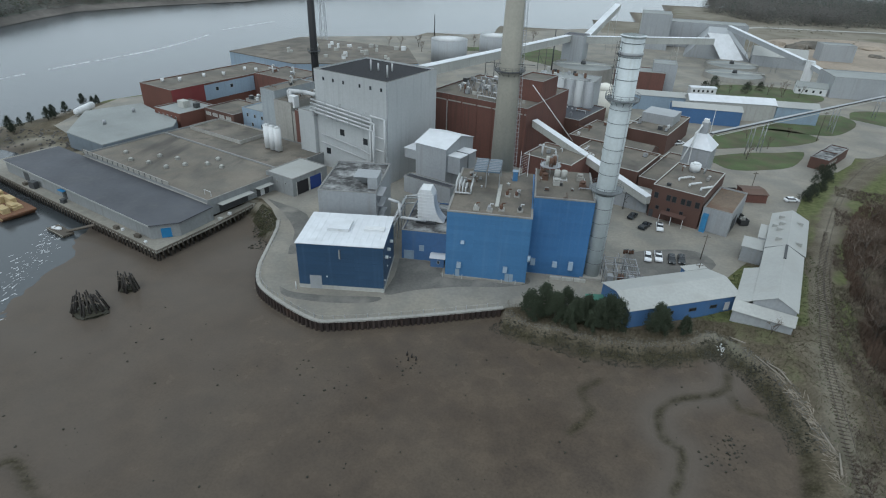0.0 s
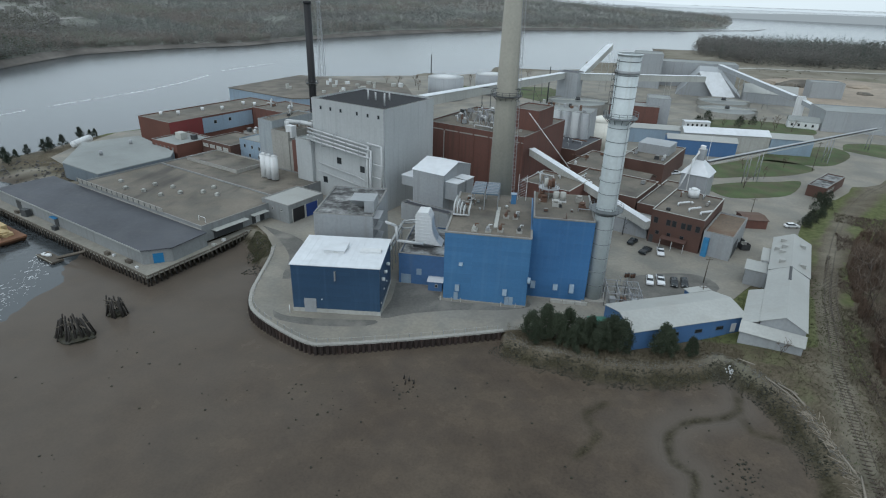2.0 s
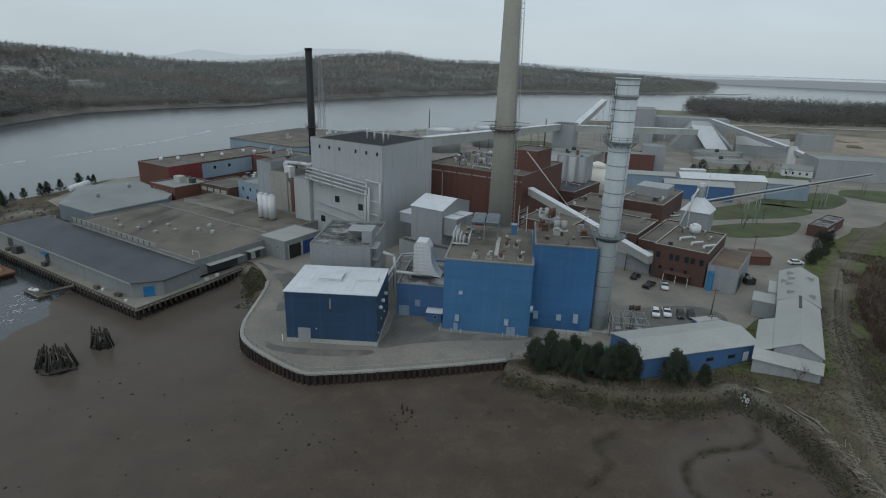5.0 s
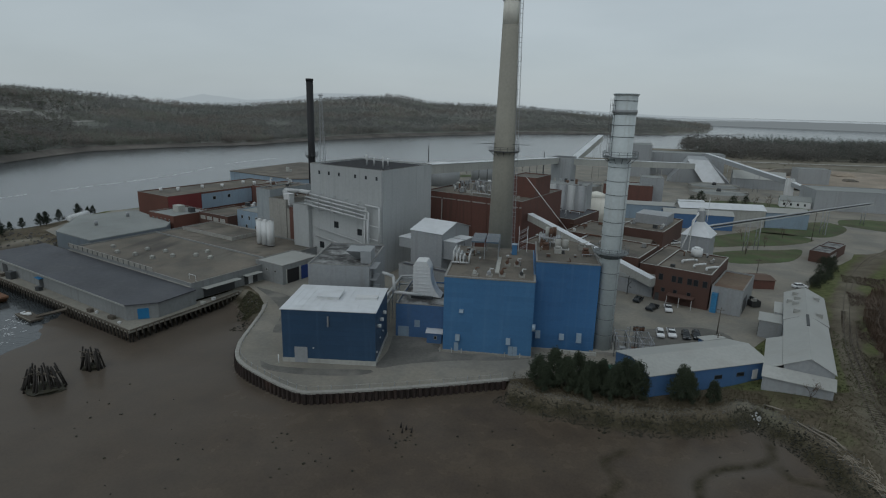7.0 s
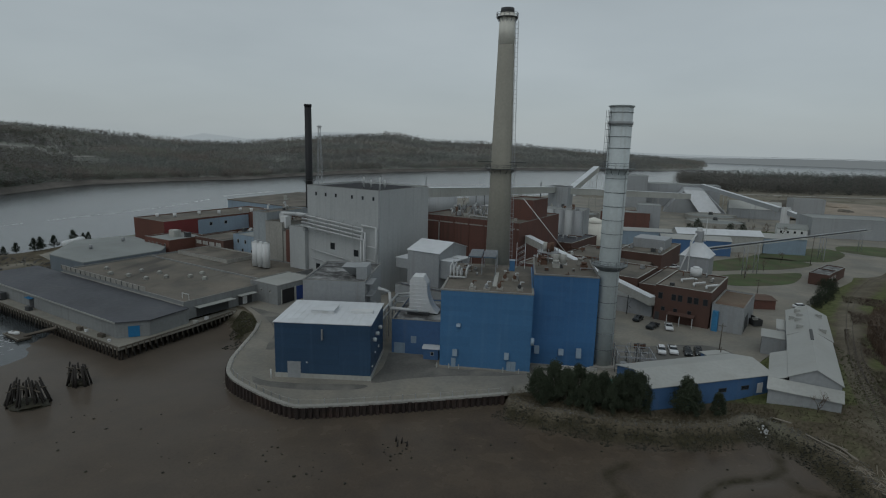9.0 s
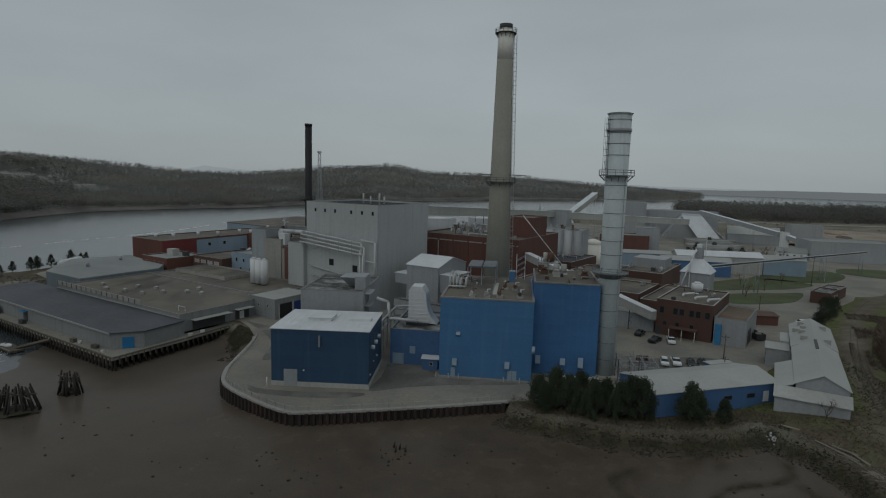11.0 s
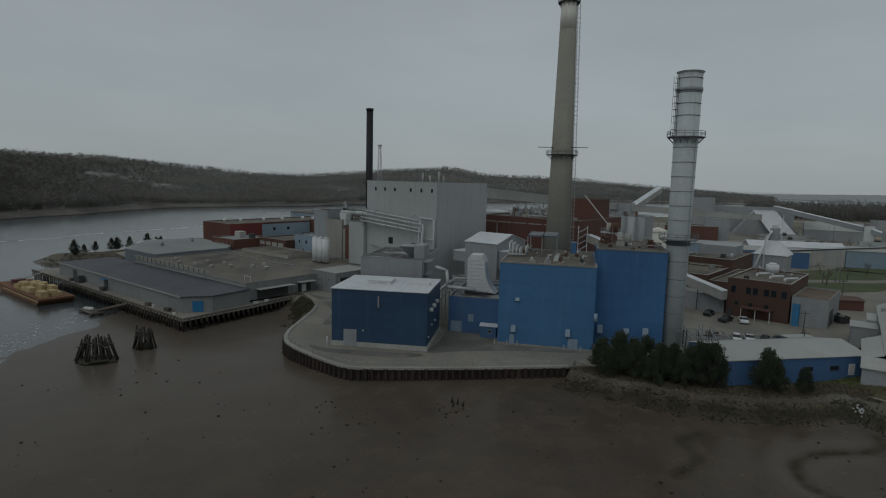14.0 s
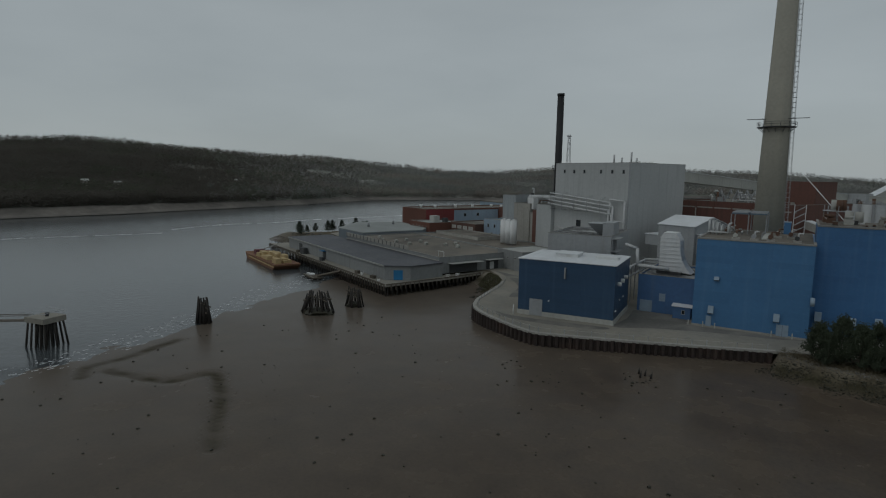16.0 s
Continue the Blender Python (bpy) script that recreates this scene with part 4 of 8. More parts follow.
part("bollard", cyl(B(), -0.7, -0.9, 0, 2.0, 0.12, 0.12, 10), M_WHITE, db)
for i, (y, z) in enumerate(((3.0, 8.0), (6.4, 8.2), (10.2, 8.4))):
    b = B()
    tube(b, (DW + 0.02, y, z), (DW + 0.75, y, z), 0.42, 14)
    hd = part("exhaust_hood", b, M_WHITE, db)
for y, z in ((1.0, 2.6), (5.0, 4.2), (9.0, 4.2)):
    part("wall_lamp", bx(B(), DW + 0.05, y, z, DW + 0.3, y + 0.3, z + 0.3), M_WHITE, db)

# Light blue boiler house in two heights.
la = thing("light_blue_building", "tall light blue metal-clad power house, streaked with weather", "building", pose(0, 0.2, 0))
LW, LD, LH = 20.0, 29, 17.6
part("wall", bx(B(), 0, 0.02, 0.3, LW, LD, LH), M_LB, la)
part("plinth", bx(B(), -0.08, -0.1, 0, LW + 0.05, LD, 0.3), M_CONC, la)
panel_wall(la, LW, 0.3, LH, 1.16, 6.66, M_LB, pose(0, 0, 0))
panel_wall(la, LD, 0.3, LH, 1.16, 7.2, M_LB, pose(0, LD, 0, 0, 0, -90))
panel_wall(la, 5.4, 0.3, LH, 1.16, 5.4, M_LB, pose(LW, 0, 0, 0, 0, 90))
part("roof", bx(B(), 0.35, 0.35, LH, LW - 0.35, LD, LH + 0.1), M_RBRN, la)
b = B()
bx(b, -0.1, -0.15, LH, LW + 0.1, 0.35, LH + 0.32)
bx(b, -0.1, 0.35, LH, 0.35, LD, LH + 0.32)
bx(b, LW - 0.35, 0.35, LH, LW + 0.1, 5.3, LH + 0.32)
part("coping", b, M_COPE, la)
lb = thing("light_blue_tower", "taller light blue metal-clad half of the power house", "building", pose(20.02, 5.5, 0))
TW, TD, TH = 14.2, 19, 20.9
part("wall", bx(B(), 0.05, 0.02, 0.3, TW, TD, TH), M_LB2, lb)
part("plinth", bx(B(), 0.05, -0.1, 0, TW + 0.05, TD, 0.3), M_CONC, lb)
panel_wall(lb, TW, 0.3, TH, 1.16, 7.1, M_LB2, pose(0, 0, 0))
panel_wall(lb, TD, 0.3, TH, 1.16, 6.3, M_LB2, pose(TW, 0, 0, 0, 0, 90))
part("roof", bx(B(), 0.35, 0.35, TH, TW - 0.35, TD, TH + 0.1), M_RBRN, lb)
b = B()
bx(b, -0.05, -0.15, TH, TW + 0.1, 0.35, TH + 0.3)
bx(b, -0.05, 0.35, TH, 0.35, TD, TH + 0.3)
bx(b, TW - 0.35, 0.35, TH, TW + 0.1, TD, TH + 0.3)
part("coping", b, M_COPE, lb)


def hood(parent, x, y, z, w=0.9, h=1.3, d=0.9):
    """A louvred intake hood on a wall that faces -y."""
    b = B()
    vs = [b.verts.new(p) for p in ((x, y, z), (x + w, y, z), (x + w, y, z + h), (x, y, z + h), (x, y - d, z + 0.35), (x + w, y - d, z + 0.35), (x + w, y - d * 0.55, z + h), (x, y - d * 0.55, z + h))]
    for f in ((0, 1, 5, 4), (4, 5, 6, 7), (7, 6, 2, 3), (0, 4, 7, 3), (1, 2, 6, 5), (0, 3, 2, 1)):
        b.faces.new([vs[i] for i in f])
    hd = part("intake_hood", b, M_PB, parent)
    # Black plate for the shade up inside the hood.
    part("hood_mouth", bx(B(), x + 0.08, y - d * 0.9, z + 0.28, x + w - 0.08, y - 0.1, z + 0.34), M_BLK, hd)


for x, z in ((2.9, 2.6), (14.3, 2.6)):
    hood(la, x, -0.06, z, 1.0, 1.7)
hood(la, 3.6, -0.06, 9.4, 0.9, 0.9)
for x, z, h in ((0.9, 2.6, 2.0), (6.3, 2.6, 1.6), (10.2, 2.2, 2.4)):
    hood(lb, x, -0.06, z, 1.1, h)
dr = part("door", bx(B(), 14.9, -0.14, 0.1, 16.9, -0.06, 2.3), M_PB, la, "pale blue double door")
part("door_gap", bx(B(), 15.88, -0.16, 0.1, 15.93, -0.135, 2.3), M_DARK, dr)
part("door", bx(B(), 2.6, -0.14, 0.1, 3.6, -0.06, 2.2), M_PB, la, "pale blue personnel door")
b = B()
tube(b, (19.9, -0.6, 7.4), (20.6, -0.6, 7.4), 0.8, 14)
part("round_vent", b, M_PB, la)
for x in (-0.5, 14.2, 17.6, 2.2, 4.4):
    part("bollard", cyl(B(), x, -0.9, 0, 1.1, 0.11, 0.11, 8), M_CONCL, la)

an = building("blue_annex", "low blue metal-clad annex with a grey gravel roof", -12.4, 6.3, 0, 12.35, 19, 8.3, M_NAVY, M_RDRT)
window(an, 4.6, 2.7, 1.3, 1.7, 0, M_PB, M_PB)
part("door", bx(B(), 0.6, -0.1, 0.05, 3.2, -0.003, 2.6), M_PB, an, "pale blue double door")
pt = gabled("entry_hut", "small blue entry hut with a white roof", -4.3, 3.5, 0, 3.5, 2.6, 2.6, 2.9, M_NAVY, M_WROOF, category="hut")
window(pt, 1.7, 1.0, 0.7, 0.9, 0)

# White curved duct housing on the annex roof.
du = thing("white_duct_housing", "tall white ribbed air duct curving down at the back", "duct", pose(-9.4, 12.2, 8.0) @ Matrix.Diagonal((1.25, 1.25, 1.0, 1.0)))
b = B()
prof = [(0, 0.6), (3.0, 0.6), (5.6, 0.3), (4.6, 1.6), (3.9, 3.2), (3.5, 5.0), (3.35, 7.6), (2.6, 9.3), (0.5, 9.3), (0, 8.2)]
lo = [b.verts.new((x, 0.0, z)) for x, z in prof]
hi = [b.verts.new((x, 3.4, z)) for x, z in prof]
b.faces.new(lo)
b.faces.new(hi[::-1])
for i in range(len(prof)):
    b.faces.new((lo[i], hi[i], hi[(i + 1) % len(prof)], lo[(i + 1) % len(prof)]))
bmesh.ops.recalc_face_normals(b, faces=b.faces[:])
part("housing", b, M_WHITE, du)
for i in range(9):
    z = 0.9 + i * 0.9
    w = 3.35 if z > 5 else 3.5 + 0.04 * (5 - z) ** 2
    part("rib", bx(B(), -0.12, -0.1, z, w, -0.002, z + 0.12), M_WHITE, du)
    part("rib", bx(B(), -0.12, -0.002, z, -0.002, 3.4, z + 0.12), M_GROOF, du)
part("base_frame", bx(B(), -0.3, -0.6, 0, 4.0, 3.8, 0.58), M_DARK, du)

# Baghouse block with a dirty roof.
bh = building("filter_house", "grey metal filter house with a stained roof", -35.6, 9.9, 4.0, 15.4, 22.0, 15.6, M_GM, M_RDRT, parapet=0.25)
part("stair_tower", bx(B(), 12.6, 3.0, 15.4, 15.2, 9.0, 18.6), M_GM, bh)
b = B()
for i in range(4):
    bx(b, 15.5, 0.2 + i * 1.6, 2.0, 15.7, 0.35 + i * 1.6, 15.0)
for z in (3, 6, 9, 12, 15):
    bx(b, 15.4, 0.0, z, 17.2, 6.0, z + 0.12)
part("side_gallery", b, M_STEEL, bh)
b = B()
vs = [b.verts.new(p) for p in ((8.6, 4, 18.2), (12.6, 4, 18.2), (12.6, 10, 18.2), (8.6, 10, 18.2), (10.6, 6.4, 15.6), (11.6, 6.4, 15.6), (11.6, 7.6, 15.6), (10.6, 7.6, 15.6))]
for f in ((0, 1, 2, 3), (4, 7, 6, 5), (0, 4, 5, 1), (1, 5, 6, 2), (2, 6, 7, 3), (3, 7, 4, 0)):
    b.faces.new([vs[i] for i in f])
part("hopper", b, M_GM, bh)

# ---- the mill grid ----
gb = mill_building("boiler_house", "huge plain grey clad boiler house with a dark flat roof", -79, 38, -47.5, 65.5, 34.0, M_GB, M_RBK2, parapet=0.5)
for x in (4.2, 8.6, 13.1, 20.1, 24.6, 29.0):
    window(gb, x - 0.45, 30.6, 0.95, 1.3, 0, M_GM, M_GLASS)
part("seam", bx(B(), 31.0, -0.06, 0.2, 31.5, -0.002, 33.9), M_GM, gb)
for x, y, h in ((15, 12, 3.6), (17.4, 13, 2.6), (26, 7, 4.0), (21, 16, 2.5)):
    part("roof_pipe", cyl(B(), x, y, 33.4, 33.5 + h, 0.28, 0.28, 10), M_PIPE, gb)
runs = [[(-1.0, -1.4 - 0.25 * k_, z + 1.6), (25.5 + 1.4 * (k_ % 2), -1.4 - 0.25 * k_, z - 0.6), (25.5 + 1.4 * (k_ % 2), -1.4 - 0.25 * k_, 1.0)] for k_, z in enumerate((22.2, 21.0, 19.8, 18.6))]
runs += [[(25, -1.0, 22.6), (30.8, -1.0, 22.2), (30.8, -1.0, 8)], [(25, -1.0, 16.2), (31.2, -1.0, 15.8)], [(25, -1.0, 11.8), (31.2, -1.0, 11.4)],
         [(2, -0.6, 12.2), (20, -0.6, 10.2), (25, -0.6, 9.0)], [(2, -0.6, 9.2), (22, -0.6, 7.0)]]
for i, r in enumerate(runs):
    part("pipe", pipe(B(), r, 0.3 if i < 5 else 0.2, 8), M_PIPE, gb, "pale insulated pipe")
for x in (0.5, 6, 11.5, 17, 22.5):
    part("pipe_bracket", pipe(B(), [(x, 0, 24.6 - 0.06 * x), (x, -2.6, 23.8 - 0.06 * x), (x, -2.6, 18.4), (x, 0, 18.4)], 0.1, 4), M_STEEL, gb)
for x, z in ((10.5, 13.0), (20.8, 11.8), (3.6, 5.0)):
    window(gb, x, z, 2.0, 2.2, 0, M_DARK, M_GLASS)
mill_building("grey_stair_block", "plain grey clad block against the boiler house", -86.5, 36.5, -79.05, 52, 19.5, M_GB, M_RGRY)
mill_building("brown_stair_block", "rust-brown clad stair block", -92.8, 40.5, -86.6, 54, 17.0, M_BRK, M_RBRN)
mill_building("grey_low_block", "grey concrete block beside the silos", -99.0, 40.8, -92.9, 56, 16.0, M_CONC, M_RBRN)
tw = mill_building("concrete_tower_block", "pale weathered concrete tower block", -111.2, 41.2, -103.5, 62, 22.0, M_BGC, M_RBRN)
tw2 = mill_building("tan_tower_block", "tan concrete tower block with roof ducts", -103.4, 40.4, -94.5, 62, 19.2, M_CONC, M_RBRN, z0=0)
b = B()
pipe(b, [(2, 6, 19), (2, 6, 21.5), (8, 8, 21.5), (14, 8, 21.5)], 0.8, 10)
tube(b, (6, 3, 19), (6, 3, 22.4), 0.5, 10)
part("roof_duct", b, M_PIPE, tw2)
part("roof_box", bx(B(), 6.8, 1.0, 17.2, 9.8, 3.4, 21.4), M_WHITE, tw2)

# Three white silos on the low roof.
for u in (-96.2, -93.5, -90.8):
    x, y = mill(u, 29.6)
    s = thing("white_silo", "slim white silo with a low domed top on the flat roof", "silo", pose(x, y, 4.95), "white silos")
    part("shell", cyl(B(), 0, 0, 0, 8.4, 1.3, 1.3, 24), M_WHITE, s)
    part("dome", cyl(B(), 0, 0, 8.4, 8.9, 1.3, 0.3, 24), M_WHITE, s)
    b = B()
    for i in range(10):
        a, c = 6.283 * i / 10, 6.283 * (i + 1) / 10
        tube(b, (1.25 * math.cos(a), 1.25 * math.sin(a), 8.4), (1.25 * math.cos(a), 1.25 * math.sin(a), 9.4), 0.03, 4)
        tube(b, (1.25 * math.cos(a), 1.25 * math.sin(a), 9.4), (1.25 * math.cos(c), 1.25 * math.sin(c), 9.4), 0.03, 4)
    part("handrail", b, M_STEEL, s)

# Dust collector hut with a gabled white roof.
x, y = mill(-38, 40.2)
hut = gabled("fan_house", "grey metal fan house with a pale gabled roof", x, y, MR, 11.6, 16.5, 16.2, 18.6, M_GM, M_WROOF, axis="x", category="building")
part("side_box", bx(B(), -6.0, 2.0, 9.5, -0.05, 8.0, 12.6), M_GM, hut)
part("side_box_roof", bx(B(), -6.2, 1.8, 12.62, -0.05, 8.2, 12.8), M_WROOF, hut)
for y0 in (1.0, 6.5):
    part("side_hood", bx(B(), 11.65, y0, 8.5, 16.2, y0 + 4.4, 14.0), M_GM, hut)
    part("hood_roof", bx(B(), 11.65, y0 - 0.1, 14.02, 16.4, y0 + 4.5, 14.2), M_WROOF, hut)
mill_building("service_block", "dark grey service block under the fan house", -40, 36.5, -22, 40.1, 5.5, M_GM, M_RBLK)

rb = mill_building("brown_clad_mill", "long red-brown clad mill building", -60, 80, -18.6, 118, 22.0, M_BRK, M_RBRN)
for i in range(7):
    part("pilaster", bx(B(), 1.5 + i * 6.4, -0.25, 0, 2.1 + i * 6.4, -0.003, 21.5), M_BRK, rb)
part("drain_pipe", bx(B(), 8.0, -0.4, 4, 8.35, -0.26, 19.5), M_CONCL, rb)
part("ledge", bx(B(), 0, -0.18, 19.6, 41.3, -0.003, 20.0), M_CONC, rb)
for i in range(22):
    x0 = 2 + rnd.uniform(0, 36)
    y0 = rnd.uniform(4, 30)
    b = bx(B(), x0, y0, 21.6, x0 + rnd.uniform(0.6, 2.4), y0 + rnd.uniform(0.6, 2.2), 21.6 + rnd.uniform(0.8, 2.8))
    part("roof_unit", b, M_CONC if i % 3 else M_CONCL, rb)
for x0 in (10, 16, 22):
    for y0 in (8, 14):
        b = B()
        pipe(b, [(x0, y0, 21.6), (x0 + 1.5, y0 + 1, 26), (x0 + 3, y0, 21.6)], 0.16, 4)
        pipe(b, [(x0, y0 + 2, 21.6), (x0 + 1.5, y0 + 1, 26), (x0 + 3, y0 + 2, 21.6)], 0.16, 4)
        part("steel_trestle", b, M_STEEL, rb)
mill_building("brown_penthouse", "brown brick penthouse block on the mill", -30, 92, -19, 106, 7.5, M_BRK, M_RBRN, z0=21.7)

# Riverside warehouses.
w1 = thing("pier_warehouse", "long low grey warehouse with a black roof on the pier", "warehouse", pose(*mill(-157, -31), -0.4, 0, 0, MR))
foot = [(0, 0), (82.0, 0), (86.4, 6.0), (85.0, 17.6), (0, 17.6)]
part("wall", prism(B(), foot, 0, 4.0), M_WH, w1)
part("roof", prism(B(), [(-0.4, -0.4), (82.2, -0.4), (86.9, 5.9), (85.4, 17.6), (-0.4, 17.6)], 4.002, 4.25), M_RBLK, w1)
part("eaves_trim", prism(B(), [(-0.45, -0.45), (82.25, -0.45), (82.2, -0.38), (-0.38, -0.38)], 3.85, 4.28), M_GROOF, w1)
bd = part("sliding_door", bx(B(), 0, -0.1, 0.1, 2.6, -0.003, 2.9), M_BDOOR, w1, "bright blue sliding door")
bd.matrix_basis = Matrix.Translation((83.5, 2.05, 0)) @ pose(0, 0, 0, 0, 0, 53.7)
# Dark panel on the wall stands for the shade inside an open door.
d2 = part("door", bx(B(), 36.0, -0.14, 0.1, 38.4, -0.003, 2.9), M_DARK, w1, "dark panel for the shade of an open loading door")
part("awning", bx(B(), 35.6, -1.2, 2.9, 38.8, -0.003, 3.05), M_BDOOR, d2)
# Second dark panel, for the shade within a loading opening.
part("door", bx(B(), 12.0, -0.14, 0.1, 15.2, -0.003, 3.0), M_DARK, w1, "dark panel for the shade of a loading opening")
w2 = mill_building("brown_roof_warehouse", "wide warehouse with a flat brown gravel roof", -140.2, -13.2, -74.0, 17.2, 5.0, M_WH, M_RBRS)
b = B()
bx(b, -0.6, -0.3, 3.9, 66.0, -0.003, 4.1)
bx(b, -0.6, -0.25, 5.1, 48.0, -0.003, 6.4)
part("parapet_wall", b, M_CONC, w2)
for x in range(0, 48, 3):
    part("parapet_post", bx(B(), x, -0.36, 5.1, x + 0.25, -0.26, 6.4), M_DARK, w2)
for x, y in ((18, 6), (25, 8), (22, 14), (29, 16), (33, 9), (36, 14), (41, 19), (47, 20), (40, 24), (10, 9)):
    v_ = part("roof_vent", cyl(B(), x, y, 4.65, 5.25, 0.85, 0.6, 14), M_CONCL, w2)
    part("vent_cap", cyl(B(), x, y, 5.25, 5.7, 0.9, 0.35, 14), M_CONCL, v_)
part("lamp_frame", pipe(B(), [(64, 3, 4.6), (64, 3, 6.2), (61, 3, 6.2), (61, 3, 4.6)], 0.07, 5), M_WHITE, w2)
part("canopy", bx(B(), 66.3, 3.0, 3.0, 68.6, 15.0, 3.15), M_GROOF, w2)
part("canopy", bx(B(), 66.3, 17.0, 3.2, 68.4, 23.0, 3.35), M_GROOF, w2)
# Dark sheets on the closed wall give the shade inside the dock bays.
part("dock_opening", bx(B(), 66.22, 3.6, 0.1, 66.3, 14.0, 2.8), M_DARK, w2)
part("dock_opening", bx(B(), 66.22, 17.6, 0.1, 66.3, 22.4, 2.9), M_DARK, w2)
part("dock_door", bx(B(), 66.31, 19.0, 0.1, 66.36, 20.6, 2.4), M_WHITE, w2)
w2b = mill_building("rear_warehouse", "flat-roofed warehouse strip with brown roofing", -140.2, 17.25, -77.1, 40.4, 4.9, M_WH, M_RBRN)
mill_building("raised_roof_bay", "slightly raised bay of brown flat roof", -137, 26.2, -107.5, 40.3, 1.2, M_CONC, M_RBRN, z0=4.6)
w3 = thing("grey_roof_warehouse", "warehouse with a pale grey membrane roof", "warehouse", pose(0, 0, 0))
poly = [(-152.6, 61.8), (-131.0, 52.4), (-119.8, 78.5), (-123.0, 86.0), (-151.5, 105.4), (-165.5, 88.5)]
part("wall", prism(B(), poly, 0, 5.6), M_WH2, w3)
part("roof", prism(B(), [(x * 1.001, y) for x, y in poly], 5.602, 5.9), M_RGRY, w3)
for x, y in ((-146, 74), (-146, 92)):
    part("roof_vent", cyl(B(), x, y, 5.9, 7.6, 0.6, 0.6, 12), M_STEEL, w3)
w4 = mill_building("loading_garage", "grey block loading garage with a blue roller door", -77.0, 11.4, -65.0, 26.8, 6.0, M_WH, M_GROOF, parapet=0.1)
# Black sheet on the wall for the shade in the open garage bay.
part("opening", bx(B(), 12.0, 1.6, 0.1, 12.06, 6.6, 4.4), M_BLK, w4)
part("roller_door", bx(B(), 12.0, 7.4, 0.1, 12.1, 12.4, 4.4), mat("deep_blue_paint", (0.02, 0.05, 0.2), 0.5), w4, "deep blue roller door")
for y in (1.4, 6.7, 7.1, 12.5):
    part("door_post", bx(B(), 12.0, y, 0, 12.2, y + 0.22, 4.6), M_CONCL, w4)
for x in (1.6, 4.6, 8.4):
    window(w4, x, 3.4, 0.7, 0.7, 0)

# Brick and painted blocks toward the river.
rd = mill_building("red_riverside_block", "flat-roofed brick block painted red along one side", -188, 38.5, -165.2, 101, 13.0, M_REDB, M_RBRN)
part("red_wall", bx(B(), 22.8, 0.1, 5.5, 22.9, 16.2, 12.9), M_RED, rd, "bright red painted wall")
part("blue_wall", bx(B(), 22.8, 16.3, 5.5, 23.0, 44.0, 12.2), M_PB, rd, "pale blue painted wall")
for y in (22, 30):
    window(rd, y, 9.0, 1.6, 1.6, side=23.0)
for x, y in ((5, 8), (9, 14), (14, 34), (12, 48), (18, 50), (10, 26)):
    part("roof_vent", cyl(B(), x, y, 12.6, 14.2, 0.6, 0.8, 10), M_WHITE, rd)
b2 = mill_building("brick_office_wing", "low dark brick wing with a pale roof", -164, 29, -147, 46, 8.2, M_REDB, M_RGRY)
part("roof_unit", bx(B(), 6, 7, 7.8, 10, 10, 10.6), M_CONCL, b2)
part("roof_unit", bx(B(), 12, 10, 7.8, 14, 12, 9.8), M_DARK, b2)
for i in range(5):
    window(b2, 2.5 + i * 2.8, 5.4, 0.8, 1.2, 0, M_CONCL)
b3 = mill_building("window_row_wing", "dark red wing with a row of pale windows", -146.9, 40.5, -128.6, 58, 8.6, M_BRICK, M_RBRN)
for i in range(4):
    for j in range(3):
        window(b3, 1.0 + i * 4.2 + j * 1.1, 5.8, 0.95, 1.5, 0, M_CONCL, M_CONCL)
b4 = mill_building("pale_blue_wing", "pale blue clad wing with small square windows", -128.5, 45.2, -111.3, 62, 11.0, M_PB, M_RGRY)
for x, z in ((2.5, 7.6), (6.8, 7.6), (11.0, 7.6), (5.0, 4.0), (10.5, 4.0)):
    window(b4, x, z, 1.1, 1.5, 0)
mill_building("brown_rear_wing", "brown clad wing behind the red block", -165.1, 83, -140, 104, 13.4, M_BRK, M_RBRN)
mill_building("pale_rear_wing", "pale blue-grey wing under the black stack", -140, 84, -112, 108, 13.0, M_PB, M_RBRN)
mill_building("tan_middle_roofs", "tangle of low tan roofs behind the tower", -147, 62.2, -112, 82, 8.0, M_CONC, M_RBRN)
bb = thing("paper_machine_hall", "vast flat-roofed hall with many small roof vents", "building", pose(0, 0, 0))
poly = [(-152, 189), (-106, 168), (-44, 188), (-59, 232), (-133, 248)]
part("wall", prism(B(), poly, 0, 13.6), M_PB, bb)
part("roof", prism(B(), [(x - 0.2, y - 0.2) for x, y in poly], 13.602, 14.0), M_RBRN, bb)
for i in range(26):
    x, y = rnd.uniform(-125, -60), rnd.uniform(186, 228)
    s = rnd.uniform(0.7, 1.6)
    part("roof_vent", cyl(B(), x, y, 14.0, 14.0 + rnd.uniform(1, 2.6), s, s, 8), M_CONCL if i % 3 else M_WHITE, bb)

# ---- east side of the yard ----


